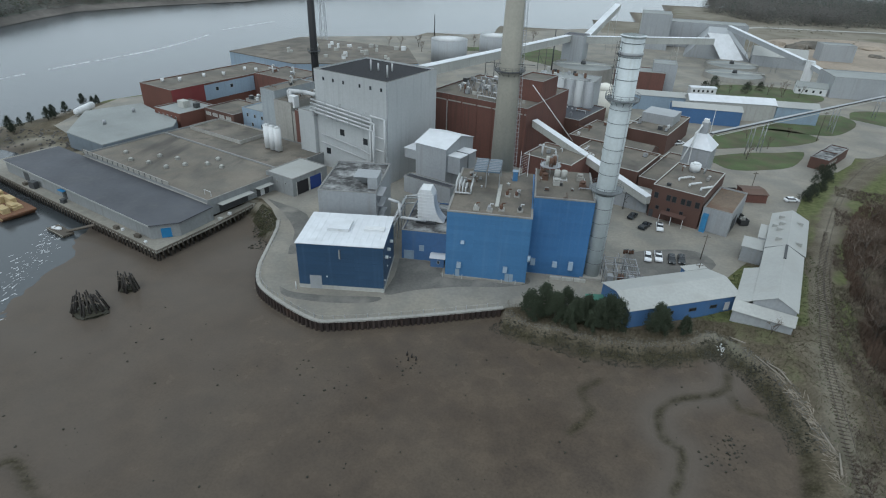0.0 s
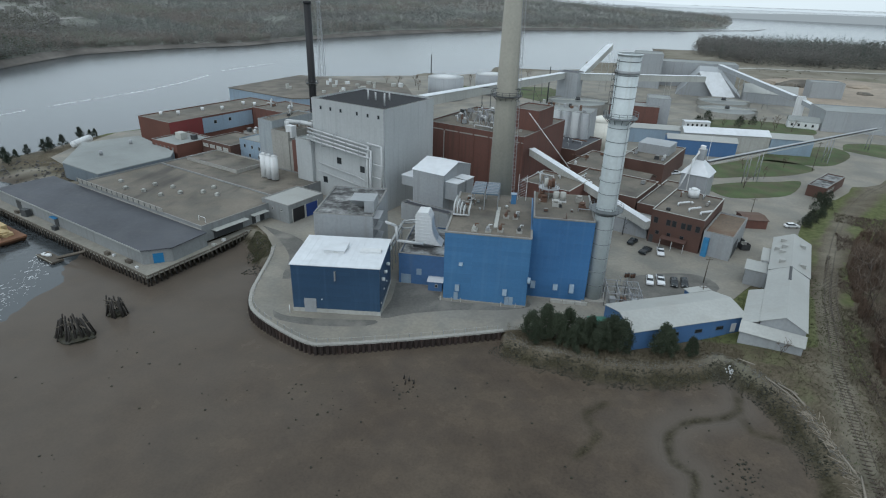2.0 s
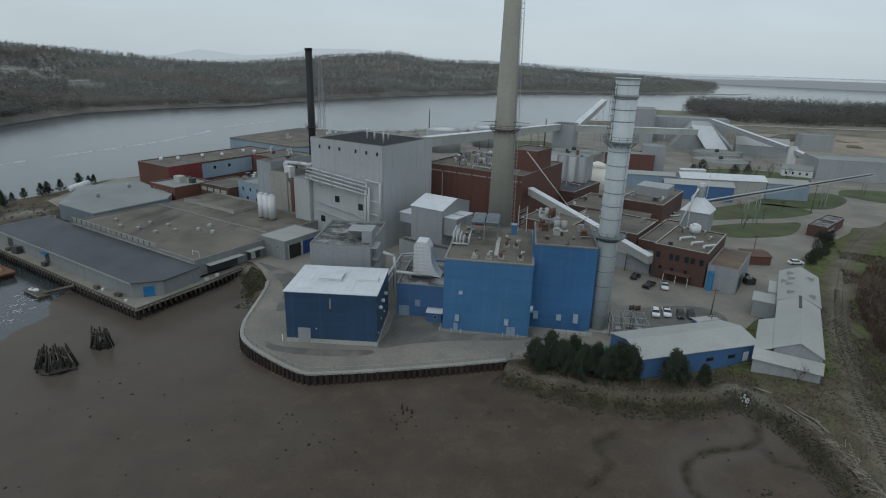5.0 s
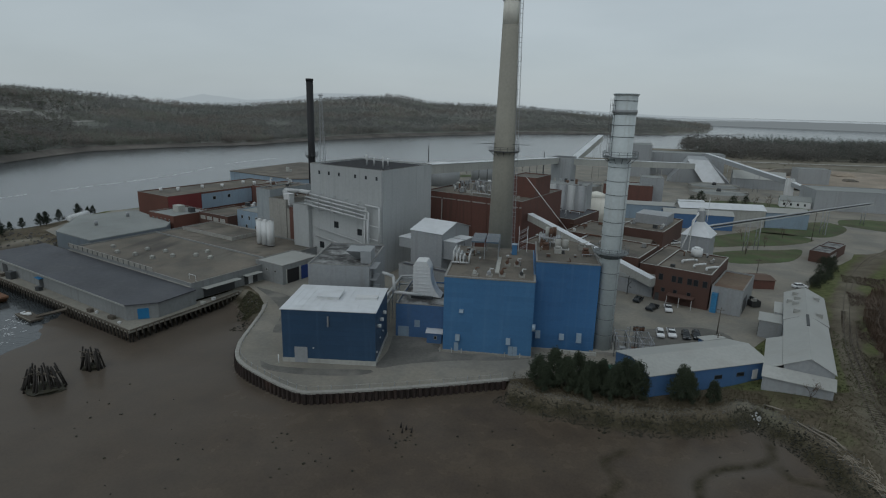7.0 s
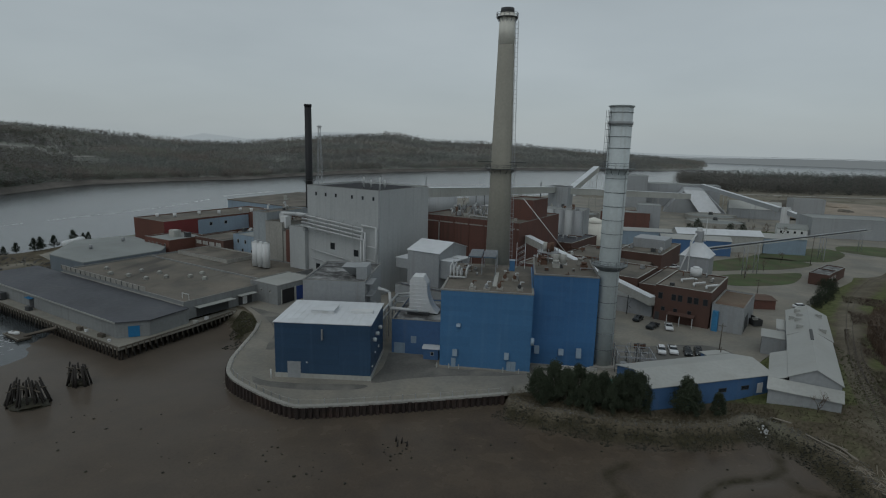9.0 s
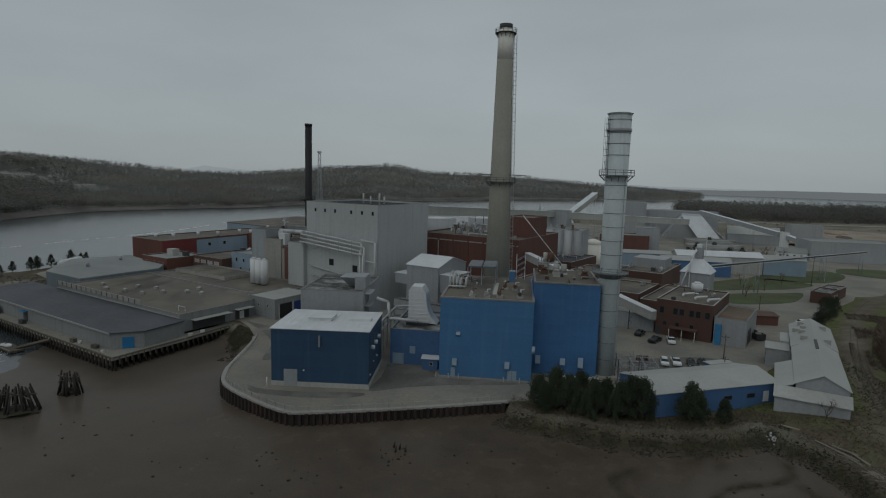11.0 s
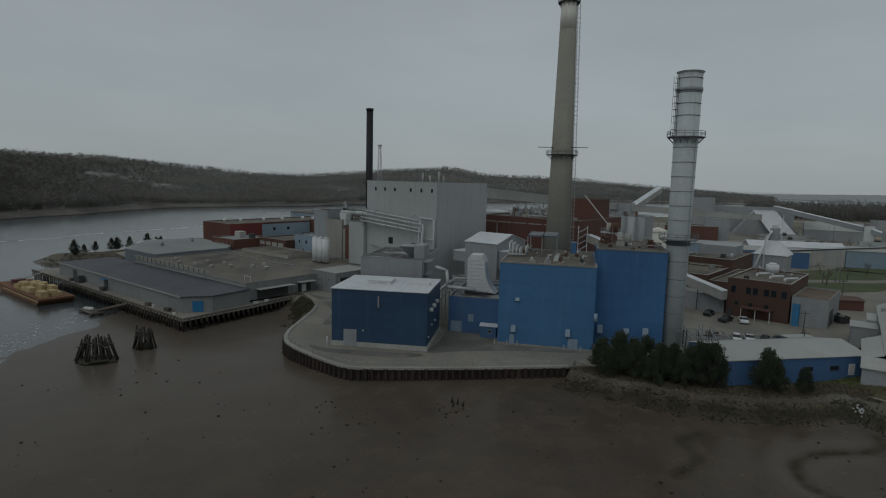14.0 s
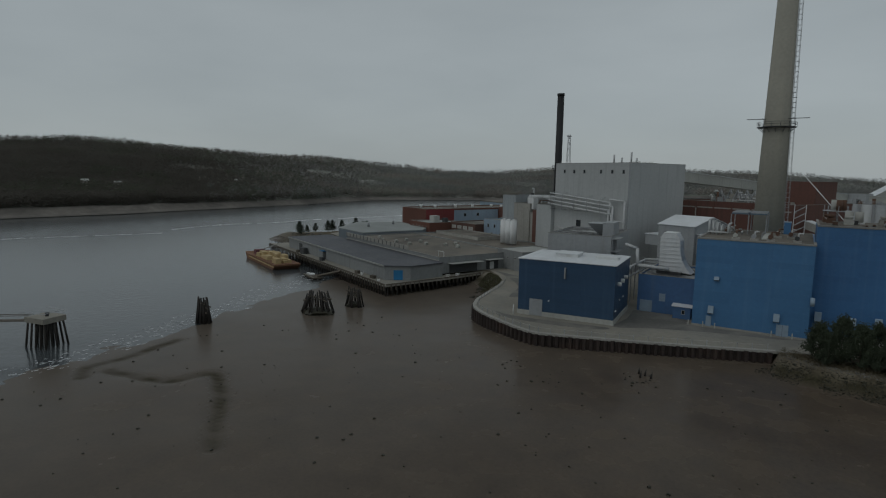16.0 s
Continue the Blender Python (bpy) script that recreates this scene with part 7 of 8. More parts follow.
dolphin(-77.9, -27.2, 30, 3.8, 5.4, 11, 4.2)
dolphin(-75.4, -17.0, 18, 2.4, 5.0, 12, 2.2)
dolphin(-91.9, -47.6, 20, 1.8, 5.6, 13, 0)
ph = thing("mooring_platform", "small concrete mooring platform on timber piles", "platform", pose(-101.0, -74.6, -3.9, 0, 0, 12))
part("cap", bx(B(), -2.5, -2.2, 4.9, 2.5, 2.2, 5.9), M_DECK, ph)
part("cap_rail", pipe(B(), [(-2.4, -2.1, 6.8), (2.4, -2.1, 6.8), (2.4, 2.1, 6.8), (-2.4, 2.1, 6.8)], 0.06, 5), M_STEEL, ph)
for i in range(5):
    for j in range(3):
        part("pile", tube(B(), (-2.7 + i * 1.35, -2.2 + j * 2.2, -0.4), (-2.1 + i * 1.05, -1.8 + j * 1.8, 5.0), 0.19, 7), M_PILE, ph)
part("mooring_bitt", cyl(B(), 0.5, 0, 5.9, 6.6, 0.3, 0.36, 12), M_DARK, ph)
gw = part("gangway_deck", bx(B(), -20, -0.6, 5.0, -2.55, 0.6, 5.2), M_TIM, ph)
gw.matrix_basis = pose(0, 0, 0, 0, 0, 28)
for s in (-0.6, 0.6):
    part("gangway_truss", pipe(B(), [(-20, s, 6.1), (-2.55, s, 6.1)], 0.07, 5), M_TIM, gw)

# ---- plants ----


def pine(name, label, h, r, seed, n=620, material=None, fill=0.3, category="tree"):
    """A pine: tapered trunk, limbs, and a ragged crown of many small needle tufts."""
    rr = random.Random(seed)
    t = thing(name, label, category)
    part("trunk", tube(B(), (0, 0, -0.4), (0.1, 0, h * 0.92), 0.045 * h * 0.5, 7, 0.03), M_BARK, t)
    lb_ = B()
    vs, fs = [], []
    limbs = []
    for i in range(30):
        z = h * (0.10 + 0.84 * i / 30)
        q = r * (1 - 0.85 * (i / 30) ** 1.3) * rr.uniform(0.6, 1.15)
        a = i * 2.4 + rr.uniform(-0.4, 0.4)
        e = Vector((q * math.cos(a), q * math.sin(a), z + q * rr.uniform(0.05, 0.35)))
        limbs.append((Vector((0, 0, z)), e))
        tube(lb_, (0, 0, z), e, 0.05, 4, 0.02)
    part("limb", lb_, M_BARK, t)
    for i in range(n):
        s, e = rr.choice(limbs)
        k_ = fill + (1 - fill) * math.sqrt(rr.random())
        c = s.lerp(e, k_) + Vector((rr.gauss(0, 0.16), rr.gauss(0, 0.16), rr.gauss(0.06, 0.2))) * (r * 0.62)
        w = rr.uniform(0.07, 0.18) * (0.5 + 0.15 * r)
        o = len(vs)
        ax = Vector((rr.gauss(0, 1), rr.gauss(0, 1), rr.gauss(0, 0.6))).normalized()
        bx_v = ax.orthogonal().normalized()
        cx_v = ax.cross(bx_v)
        vs += [tuple(c + ax * w), tuple(c - ax * w), tuple(c + bx_v * w * 0.8), tuple(c - bx_v * w * 0.8), tuple(c + cx_v * w * 0.6), tuple(c - cx_v * w * 0.6)]
        fs += [(o + p, o + q, o + s_) for p, q, s_ in ((0, 2, 4), (2, 1, 4), (1, 3, 4), (3, 0, 4), (2, 0, 5), (1, 2, 5), (3, 1, 5), (0, 3, 5))]
    m_ = bpy.data.meshes.new("crown")
    m_.from_pydata(vs, [], fs)
    m_.materials.append(material or M_PINE)
    c_ = new("crown", m_)
    c_.parent = t
    return t


kinds = [pine("pine_tree", "bushy dark green pine on the bank above the mud", 7.6, 3.3, s, 5200) for s in (21, 22, 23)]
spots = [(21.5, -12.4, 0.85), (24.6, -11.0, 1.0), (27.0, -13.6, 0.95), (29.4, -10.8, 0.92), (31.6, -13.8, 0.9), (34.0, -11.8, 0.85), (36.4, -14.2, 0.9), (38.6, -12.0, 0.95), (40.2, -14.8, 1.05), (22.8, -14.4, 0.7), (30.4, -15.2, 0.75), (35.0, -15.6, 0.7), (49.0, -13.6, 0.95), (50.6, -12.8, 0.75), (55.2, -13.0, 0.6)]
for i, (x, y, s) in enumerate(spots):
    k_ = kinds[i % 3]
    m_ = pose(x, y, -0.2, 0, 0, i * 67)
    if i < 3:
        k_.scale = (s, s, s)
        k_.location, k_.rotation_euler = (x, y, -0.2), (0, 0, radians(i * 67))
        tagged(k_, group="pines on the bank")
    else:
        o = copy_thing(k_, m_)
        o.scale = (s, s, s)
ck = [pine("cedar_tree", "small dark pointed conifer by the river", 5.6, 2.2, s, 2600, M_CEDAR, 0.2) for s in (31, 32)]
spots = [(-189.5, 74.2, 1.1), (-186.5, 72.0, 0.75), (-189.8, 79.5, 0.7), (-190, 85.5, 0.8), (-187.0, 91.3, 1.0), (-187.4, 95.0, 1.0), (-186.5, 101.2, 0.95), (-188.5, 114.5, 1.0), (-185.6, 117.2, 0.7), (-184.3, 118.8, 0.75), (-186.0, 93.4, 0.7)]
for i, (x, y, s) in enumerate(spots):
    if i < 2:
        k_ = ck[i]
        k_.scale, k_.location = (s, s, s), (x, y, -0.2)
        tagged(k_, group="conifers by the river")
    else:
        o = copy_thing(ck[i % 2], pose(x, y, -0.2, 0, 0, i * 50))
        o.scale = (s, s, s)


def bare_tree(name, label, h, seed, depth=5):
    rr = random.Random(seed)
    t = thing(name, label, "tree")
    tr, tw_ = B(), B()

    def grow(p, d, length, r, k_):
        q = p + d * length
        tube(tr if k_ < 2 else tw_, p, q, r, 5 if k_ < 2 else 3, r * 0.65)
        if k_ >= depth:
            return
        for _ in range(3 if k_ < 3 else 2):
            n_ = (d + Vector((rr.gauss(0, 0.5), rr.gauss(0, 0.5), rr.gauss(0.12, 0.3)))).normalized()
            grow(q, n_, length * rr.uniform(0.6, 0.85), r * 0.62, k_ + 1)
    grow(Vector((0, 0, -0.3)), Vector((0, 0, 1)), h * 0.28, h * 0.022, 0)
    part("trunk", tr, M_BARK, t)
    part("branchwork", tw_, M_TWIG, t)
    return t


t0 = bare_tree("bare_tree", "leafless grey-brown tree in early spring", 9, 41)
t0.location = (73.2, -11.5, 0.6)
t0.scale = (0.6, 0.6, 0.6)
yard_trees = [(104, 112, 0.8), (117, 128, 0.7), (112, 140, 0.7), (132, 148, 0.7), (140, 236, 0.9), (150, 232, 0.9), (160, 236, 1.0), (156, 228, 0.8), (128, 228, 0.8), (166, 230, 0.9)]
field_trees = [(-70, 318, 1.2), (-58, 322, 1.2), (-48, 326, 1.3), (-30, 336, 1.2), (-82, 312, 1.1), (-64, 300, 1.0), (0, 352, 1.3), (-16, 346, 1.3), (14, 372, 1.3), (-92, 316, 1.0)]
for i, (x, y, s) in enumerate(yard_trees + field_trees):
    o = copy_thing(t0, pose(x, y, -0.1, 0, 0, i * 77))
    o.scale = (s, s, s)
w0 = bare_tree("bare_tree", "leafless brown tree in the thicket by the railway", 12, 43, 6)
w1_ = bare_tree("bare_tree", "slim leafless tree in the thicket by the railway", 12, 47, 6)
EDGE_Y, EDGE_X = [-70, -45, -30.5, -19.7, 2.8, 21.5, 38.4, 57.3, 86.7, 130], [86, 86, 88.5, 90.5, 97, 103.5, 110, 121, 142, 178]
re_ = random.Random(83)
places = []
while len(places) < 210:
    y = re_.uniform(-48, 64)
    x = np.interp(y, EDGE_Y, EDGE_X) + 0.5 + re_.random() ** 1.3 * (16 + 0.30 * (y + 48))
    if all((x - p[0]) ** 2 + (y - p[1]) ** 2 > 3.4 for p in places):
        places.append((float(x), y))
for i in range(16):
    y = re_.uniform(64, 125)
    places.append((float(np.interp(y, EDGE_Y, EDGE_X)) + re_.uniform(6, 40), y))
for i, (x, y) in enumerate(places):
    s_ = re_.uniform(0.5, 0.95)
    if i < 2:
        o = (w0, w1_)[i]
        o.location = (x, y, 1.5)
        tagged(o, group="trees by the railway")
    else:
        o = copy_thing((w0, w1_)[i % 2], pose(x, y, 1.5, 0, 0, i * 77))
    o.scale = (s_, s_, s_ * re_.uniform(0.8, 1.2))
gk = pine("round_evergreen", "dark rounded evergreen among the far sheds", 8, 4.5, 51, 1800)
gk.location = (121, 236, 0)
for x, y, s in ((138, 232, 0.8), (148, 240, 0.7), (115, 232, 0.7)):
    o = copy_thing(gk, pose(x, y, 0, 0, 0, x))
    o.scale = (s, s, s)

# Lawns between the drives.
for pts in ([(91.5, 107), (96.4, 100), (107.2, 102), (118.7, 108.5), (128.1, 125), (118, 122), (108.9, 120), (94.6, 113)],
            [(102, 143), (96.7, 126), (110.8, 130), (127.3, 135.5), (141.8, 147), (136.4, 156), (121.8, 156.8)],
            [(125.7, 161), (145, 157), (157, 160), (171.6, 179), (168, 192), (142, 178)],
            [(178, 190), (195, 178), (214, 190), (205, 206), (186, 204)],
            [(118, 218), (140, 214), (168, 222), (176, 238), (160, 252), (132, 250), (116, 236)]):
    mx_, my_ = sum(p[0] for p in pts) / len(pts), sum(p[1] for p in pts) / len(pts)
    pts = [(mx_ + (x - mx_) * 1.15, my_ + (y - my_) * 1.15) for x, y in pts]
    solid("lawn", prism(B(), curve(pts + pts[:1], 4)[:-1], -0.1, 0.07), M_GRASS, "patchy green spring lawn between gravel drives", "lawn", "structure")
solid("field", prism(B(), [(-60, 300), (-40, 330), (30, 345), (60, 300), (40, 268), (-20, 320)], -0.1, 0.06), M_GRASS, "green field by the storage tanks", "field", "structure")


def strip(pts, wide, z_of, up):
    """A flat ribbon along pts, laid over the ground."""
    b = B()
    prev = None
    for i, (x, y) in enumerate(pts):
        a, c = pts[max(i - 1, 0)], pts[min(i + 1, len(pts) - 1)]
        d = Vector((c[0] - a[0], c[1] - a[1])).normalized() * wide / 2
        row = [b.verts.new((x - d.y, y + d.x, z_of(x, y) + up)), b.verts.new((x + d.y, y - d.x, z_of(x, y) + up))]
        if prev:
            b.faces.new((prev[1], row[1], row[0], prev[0]))
        prev = row
    return b


def tufts(name, places, material, label, category, seed, blades=7, tall=1.0, spread=0.6):
    """Low brush: fans of thin blades joined in one mesh."""
    rr = random.Random(seed)
    vs, fs = [], []
    for x, y, z, s in places:
        for _ in range(blades):
            a, lean = rr.uniform(0, 6.28), rr.uniform(0.1, spread)
            h = tall * s * rr.uniform(0.5, 1.2)
            w = 0.035 * s + 0.02
            bxp, byp = x + rr.gauss(0, 0.25) * s, y + rr.gauss(0, 0.25) * s
            o = len(vs)
            vs += [(bxp - w * math.sin(a), byp + w * math.cos(a), z), (bxp + w * math.sin(a), byp - w * math.cos(a), z), (bxp + lean * h * math.cos(a), byp + lean * h * math.sin(a), z + h)]
            fs.append((o, o + 1, o + 2))
    m_ = bpy.data.meshes.new(name)
    m_.from_pydata(vs, [], fs)
    m_.materials.append(material)
    return tagged(new(name, m_), label, category, kind="stuff")


def ground_z(x, y):
    i = int(np.clip(np.searchsorted(gx, x) - 1, 0, nx - 2))
    j = int(np.clip(np.searchsorted(gy, y) - 1, 0, ny - 2))
    a, c = (x - gx[i]) / (gx[i + 1] - gx[i]), (y - gy[j]) / (gy[j + 1] - gy[j])
    return float((hz[j, i] * (1 - a) + hz[j, i + 1] * a) * (1 - c) + (hz[j + 1, i] * (1 - a) + hz[j + 1, i + 1] * a) * c)


M_SAND = mat("sandy_dirt", (0.33, 0.275, 0.215), 0.95, var=0.25, big=0.04, fine=0.5, stain=(0.2, 0.17, 0.14), stain_amount=0.6)
solid("haul_road", strip(curve([(190, 470), (229, 527), (300, 534), (379, 540), (520, 566), (760, 640)], 10), 8, ground_z, 0.35), mat("pale_gravel", (0.37, 0.36, 0.33), 0.95, var=0.15), "pale gravel haul road along the edge of the woods", "road", "structure")
solid("dirt_lot", prism(B(), curve([(205, 330), (240, 300), (300, 330), (345, 400), (330, 455), (270, 470), (215, 440), (200, 380), (205, 330)], 5)[:-1], 1.2, 2.1), M_SAND, "bare sandy dirt lot behind the far halls", "dirt", "structure")
rh = random.Random(19)
for x, y, w, h in ((226, 402, 9, 4.2), (238, 412, 12, 5.4), (252, 398, 8, 3.2), (216, 420, 7, 3.0), (290, 420, 10, 3.0), (275, 380, 6, 2.2)):
    b = B()
    bmesh.ops.create_icosphere(b, subdivisions=3, radius=1.0)
    for v in b.verts:
        k_ = 1 + 0.3 * noise.noise(v.co * 1.7 + Vector((x, y, 0)))
        v.co = Vector((v.co.x * w * k_, v.co.y * w * 0.8 * k_, v.co.z * h * k_))
    solid("earth_mound", b, M_SAND if rh.random() < 0.6 else M_RBRN, "loose mound of brown dirt and bark", "mound", group="dirt mounds", m=pose(x, y, 2.0))


RAIL = curve([(68, -88), (73.8, -53.6), (75.9, -41.8), (78.8, -30), (82.4, -16), (87.0, -3), (95.2, 18.8), (109.3, 48.6), (125, 77.5), (147, 110), (168, 134)], 8)
SIDING = curve([(76, -66), (80.4, -45.9), (84.4, -29.2), (87.4, -14), (90.4, 2), (96.0, 18), (103, 33)], 8)
r = random.Random(61)
brush, dry = [], []
for i in range(20000):
    y = r.uniform(-60, 90)
    x = 86 + 0.42 * y + r.uniform(4, 46) + (4 if y < -20 else 0)
    if noise.noise((x * 0.05, y * 0.05, 5.0)) > -0.02:
        brush.append((x, y, ground_z(x, y), r.uniform(0.4, 1.0)))
thick = []
for i in range(7000):
    y = r.uniform(-55, 66)
    x = float(np.interp(y, EDGE_Y, EDGE_X)) - 1.5 + r.random() ** 1.2 * (20 + 0.30 * (y + 50))
    if noise.noise((x * 0.07, y * 0.07, 15.0)) > -0.25:
        thick.append((x, y, ground_z(x, y), r.uniform(0.5, 1.3)))
tufts("thicket", thick, mat("thicket_stems", (0.125, 0.086, 0.062), 0.95, var=0.3, big=0.1), "dense brown leafless saplings beside the railway", "brush", 67, 12, 2.3, 0.55)
tufts("brush", brush, M_BRUSH, "leafless brown brush and brambles beyond the railway", "brush", 62, 8, 0.9, 1.0)
px, py = np.random.uniform(58, 96, 12000), np.random.uniform(-62, 50, 12000)
keep = inside_and_distance(px, py, LAND)[0] & ~inside_and_distance(px, py, YARD)[0]
straw_bank = []
for x, y in zip(px[keep], py[keep]):
    (dry if y > -7 or r.random() < 0.25 else straw_bank).append((x, y, ground_z(x, y), r.uniform(0.25, 0.6)))
tufts("bank_grass", dry, M_GRASS, "rough green and straw grass on the bank", "grass", 63, 6, 0.7, 0.8)
dry = straw_bank
for i in range(2600):
    x = r.uniform(16, 66)
    y = np.interp(x, [15, 22, 29.4, 36.5, 45, 55, 60.5, 66], [-11.4, -15.4, -15.8, -18.2, -17.8, -15.2, -11.0, -14]) + r.uniform(-0.6, 4.5)
    dry.append((x, y, ground_z(x, y), r.uniform(0.25, 0.6)))
tufts("straw_grass", dry, mat("straw", (0.118, 0.100, 0.064), 0.95, var=0.3), "dry straw-coloured grass along the shore", "grass", 64, 6, 0.7, 0.8)
rev = []
px, py = np.random.uniform(-62, -50, 9000), np.random.uniform(8, 30, 9000)
pin, pd = inside_and_distance(px, py, LAND)
for x, y, i_, d_ in zip(px, py, pin, pd):
    if not i_ and d_ < 6 and ground_z(x, y) > -2.7:
        rev.append((x, y, ground_z(x, y), r.uniform(0.2, 0.5)))
tufts("revetment_weeds", rev, mat("revetment_green", (0.085, 0.088, 0.045), 0.95, var=0.3, big=0.3, tint=(0.10, 0.09, 0.055)), "weedy green growth on the stony revetment", "weeds", 66, 6, 0.8, 1.0)
wrack_ = B()
for i in range(170):
    t_ = r.random()
    x = float(np.interp(t_, [0, 0.35, 0.7, 1], [69.6, 73.2, 73.6, 72.0])) + r.gauss(0, 0.5)
    y = float(np.interp(t_, [0, 0.35, 0.7, 1], [-19.5, -31, -42, -50])) + r.gauss(0, 0.6)
    a_, l_ = radians(110 + r.gauss(0, 28)), r.uniform(0.5, 2.2)
    z = ground_z(x, y) + 0.08
    tube(wrack_, (x, y, z), (x + l_ * math.cos(a_), y + l_ * math.sin(a_), ground_z(x + l_ * math.cos(a_), y + l_ * math.sin(a_)) + 0.12), r.uniform(0.03, 0.09), 4)
solid("driftwood_wrack", wrack_, mat("wrack_wood", (0.27, 0.235, 0.185), 0.9, var=0.3), "pale driftwood sticks strewn along the tide line", "driftwood", "stuff")
bushes = [(112 + i * 2.6 + r.uniform(-1.5, 1.5), 71 + i * 4.4 + r.uniform(-1, 1)) for i in range(9)]
bushes += [(x + r.uniform(-2.5, 2.5), y + r.uniform(-2, 2)) for x, y in bushes[:8]]
for i, (x, y) in enumerate(bushes):
    o = copy_thing(gk, pose(x, y, -0.2, 0, 0, i * 40))
    s = r.uniform(0.32, 0.58)
    o.scale = (s, s, s)
for i, (x, y) in enumerate(((99, -8), (102, -3), (103, -11), (97.5, -13), (106, 4), (109, 14), (114, 24), (120, 36), (112, 20), (106, -4))):
    o = copy_thing(gk, pose(x, y, 1.4, 0, 0, i * 40))
    s = r.uniform(0.4, 0.75)
    o.scale = (s, s, s)

# ---- shore stones, weed, driftwood ----


def stones(name, places, material, label, category, seed):
    rr = random.Random(seed)
    vs, fs = [], []
    for x, y, z, s in places:
        o = len(vs)
        a0 = rr.uniform(0, 6.28)
        for k_ in range(5):
            a = a0 + 6.283 * k_ / 5
            vs.append((x + s * rr.uniform(0.7, 1.1) * math.cos(a), y + s * rr.uniform(0.7, 1.1) * math.sin(a), z - 0.1 * s))
        for k_ in range(5):
            a = a0 + 0.5 + 6.283 * k_ / 5
            vs.append((x + s * rr.uniform(0.4, 0.8) * math.cos(a), y + s * rr.uniform(0.4, 0.8) * math.sin(a), z + s * rr.uniform(0.25, 0.7)))
        fs.append(tuple(o + 5 + k_ for k_ in range(5)))
        for k_ in range(5):
            fs.append((o + k_, o + (k_ + 1) % 5, o + 5 + (k_ + 1) % 5, o + 5 + k_))
    m_ = bpy.data.meshes.new(name)
    m_.from_pydata(vs, [], fs)
    m_.materials.append(material)
    return tagged(new(name, m_), label, category, kind="stuff")


line = [(15.6, -11.6)] + COVE[:11]
rocks, weed, dark = [], [], []
for (xa, ya), (xb, yb) in zip(line, line[1:]):
    n_ = int(math.hypot(xb - xa, yb - ya) * 95)
    nrm = Vector((yb - ya, -(xb - xa))).normalized()
    for i in range(n_):
        t = r.random()
        o = r.uniform(-0.6, 6.2) + 0.8 * noise.noise((xa + (xb - xa) * t, ya, 2.0))
        x, y = xa + (xb - xa) * t + nrm.x * o, ya + (yb - ya) * t + nrm.y * o
        z = ground_z(x, y)
        s = r.uniform(0.05, 0.17) * (2.0 if r.random() < 0.05 else 1)
        if o < 1.4 and r.random() < 0.75:
            rocks.append((x, y, z, s))
        elif o > 1.6:
            weed.append((x, y, z - 0.05, s * 1.3))
        else:
            dark.append((x, y, z, s))
px, py = np.random.uniform(-60, -51.5, 170), np.random.uniform(8, 27, 170)
pin, pd = inside_and_distance(px, py, LAND)
for x, y, i_, d_ in zip(px, py, pin, pd):
    if not i_ and d_ < 7:
        (rocks if r.random() < 0.08 else weed).append((x, y, ground_z(x, y), r.uniform(0.15, 0.5)))
for i in range(420):
    x, y = r.uniform(-205, -150), r.uniform(40, 78)
    z = ground_z(x, y)
    if -3.5 < z < -0.05:
        dark.append((x, y, z, r.uniform(0.3, 0.9)))
stones("shore_stones", rocks, M_STONE, "pale tumbled stones along the top of the shore", "stones", 71)
stones("rockweed_clumps", weed, M_WEED, "dark rockweed and stones on the lower shore", "seaweed", 72)
stones("dark_stones", dark, mat("wet_stone", (0.10, 0.092, 0.082), 0.7, var=0.4), "dark wet stones on the shore", "stones", 73)
bits = []
px, py = np.random.uniform(-84, 66, 420), np.random.uniform(-112, -22, 420)
pin, pd = inside_and_distance(px, py, LAND)
for x, y, i_ in zip(px, py, pin):
    if not i_:
        bits.append((x, y, ground_z(x, y), r.choice((0.07, 0.1, 0.14, 0.2, 0.3))))
for cx_, cy_, n_ in ((-15, -40, 7), (-22, -36, 6), (57, -42, 20), (58, -44, 18), (55, -46, 16), (-2, -33, 16)):
    for i in range(n_):
        x, y = r.gauss(cx_, 1.6), r.gauss(cy_, 1.2)
        bits.append((x, y, ground_z(x, y), r.uniform(0.12, 0.36)))
stones("mud_debris", bits, M_WEED, "dark lumps of weed and wood scattered on the mud", "debris", 74)
foam = []
for i in range(520):
    t = r.random()
    x = -86 - 18 * (t * 88) / 80 + r.gauss(-1.5, 2.2) - 8 * t * t
    y = -86 + t * 95 + r.gauss(0, 2)
    foam.append((x, y, WATER + 0.005, r.choice((0.05, 0.07, 0.09, 0.12, 0.2))))
b = B()
for x, y, z, s in foam:
    a = r.uniform(0.9, 1.7)
    c, d = math.cos(a) * s * 2.6, math.sin(a) * s * 2.6
    b.faces.new([b.verts.new((x + px, y + py, z + 0.03)) for px, py in ((-c - d * 0.2, -d + c * 0.2), (c - d * 0.2, d + c * 0.2), (c + d * 0.2, d - c * 0.2), (-c + d * 0.2, -d - c * 0.2))])
solid("tide_foam", b, M_FOAM, "flecks of white foam along the tide line", "foam", "stuff")
b = B()
for i in range(34):
    x, y, s = 62.6 + r.gauss(0, 0.4), -15.4 + r.gauss(0, 0.7), r.uniform(0.08, 0.24)
    cyl(b, x, y, ground_z(x, y) - 0.1, ground_z(x, y) + s * 0.5, s, s * 0.5, 7)
solid("outfall_foam", b, mat("dull_foam", (0.42, 0.43, 0.43), 0.6, var=0.2), "white water foaming out of a shore outfall", "foam", "stuff")
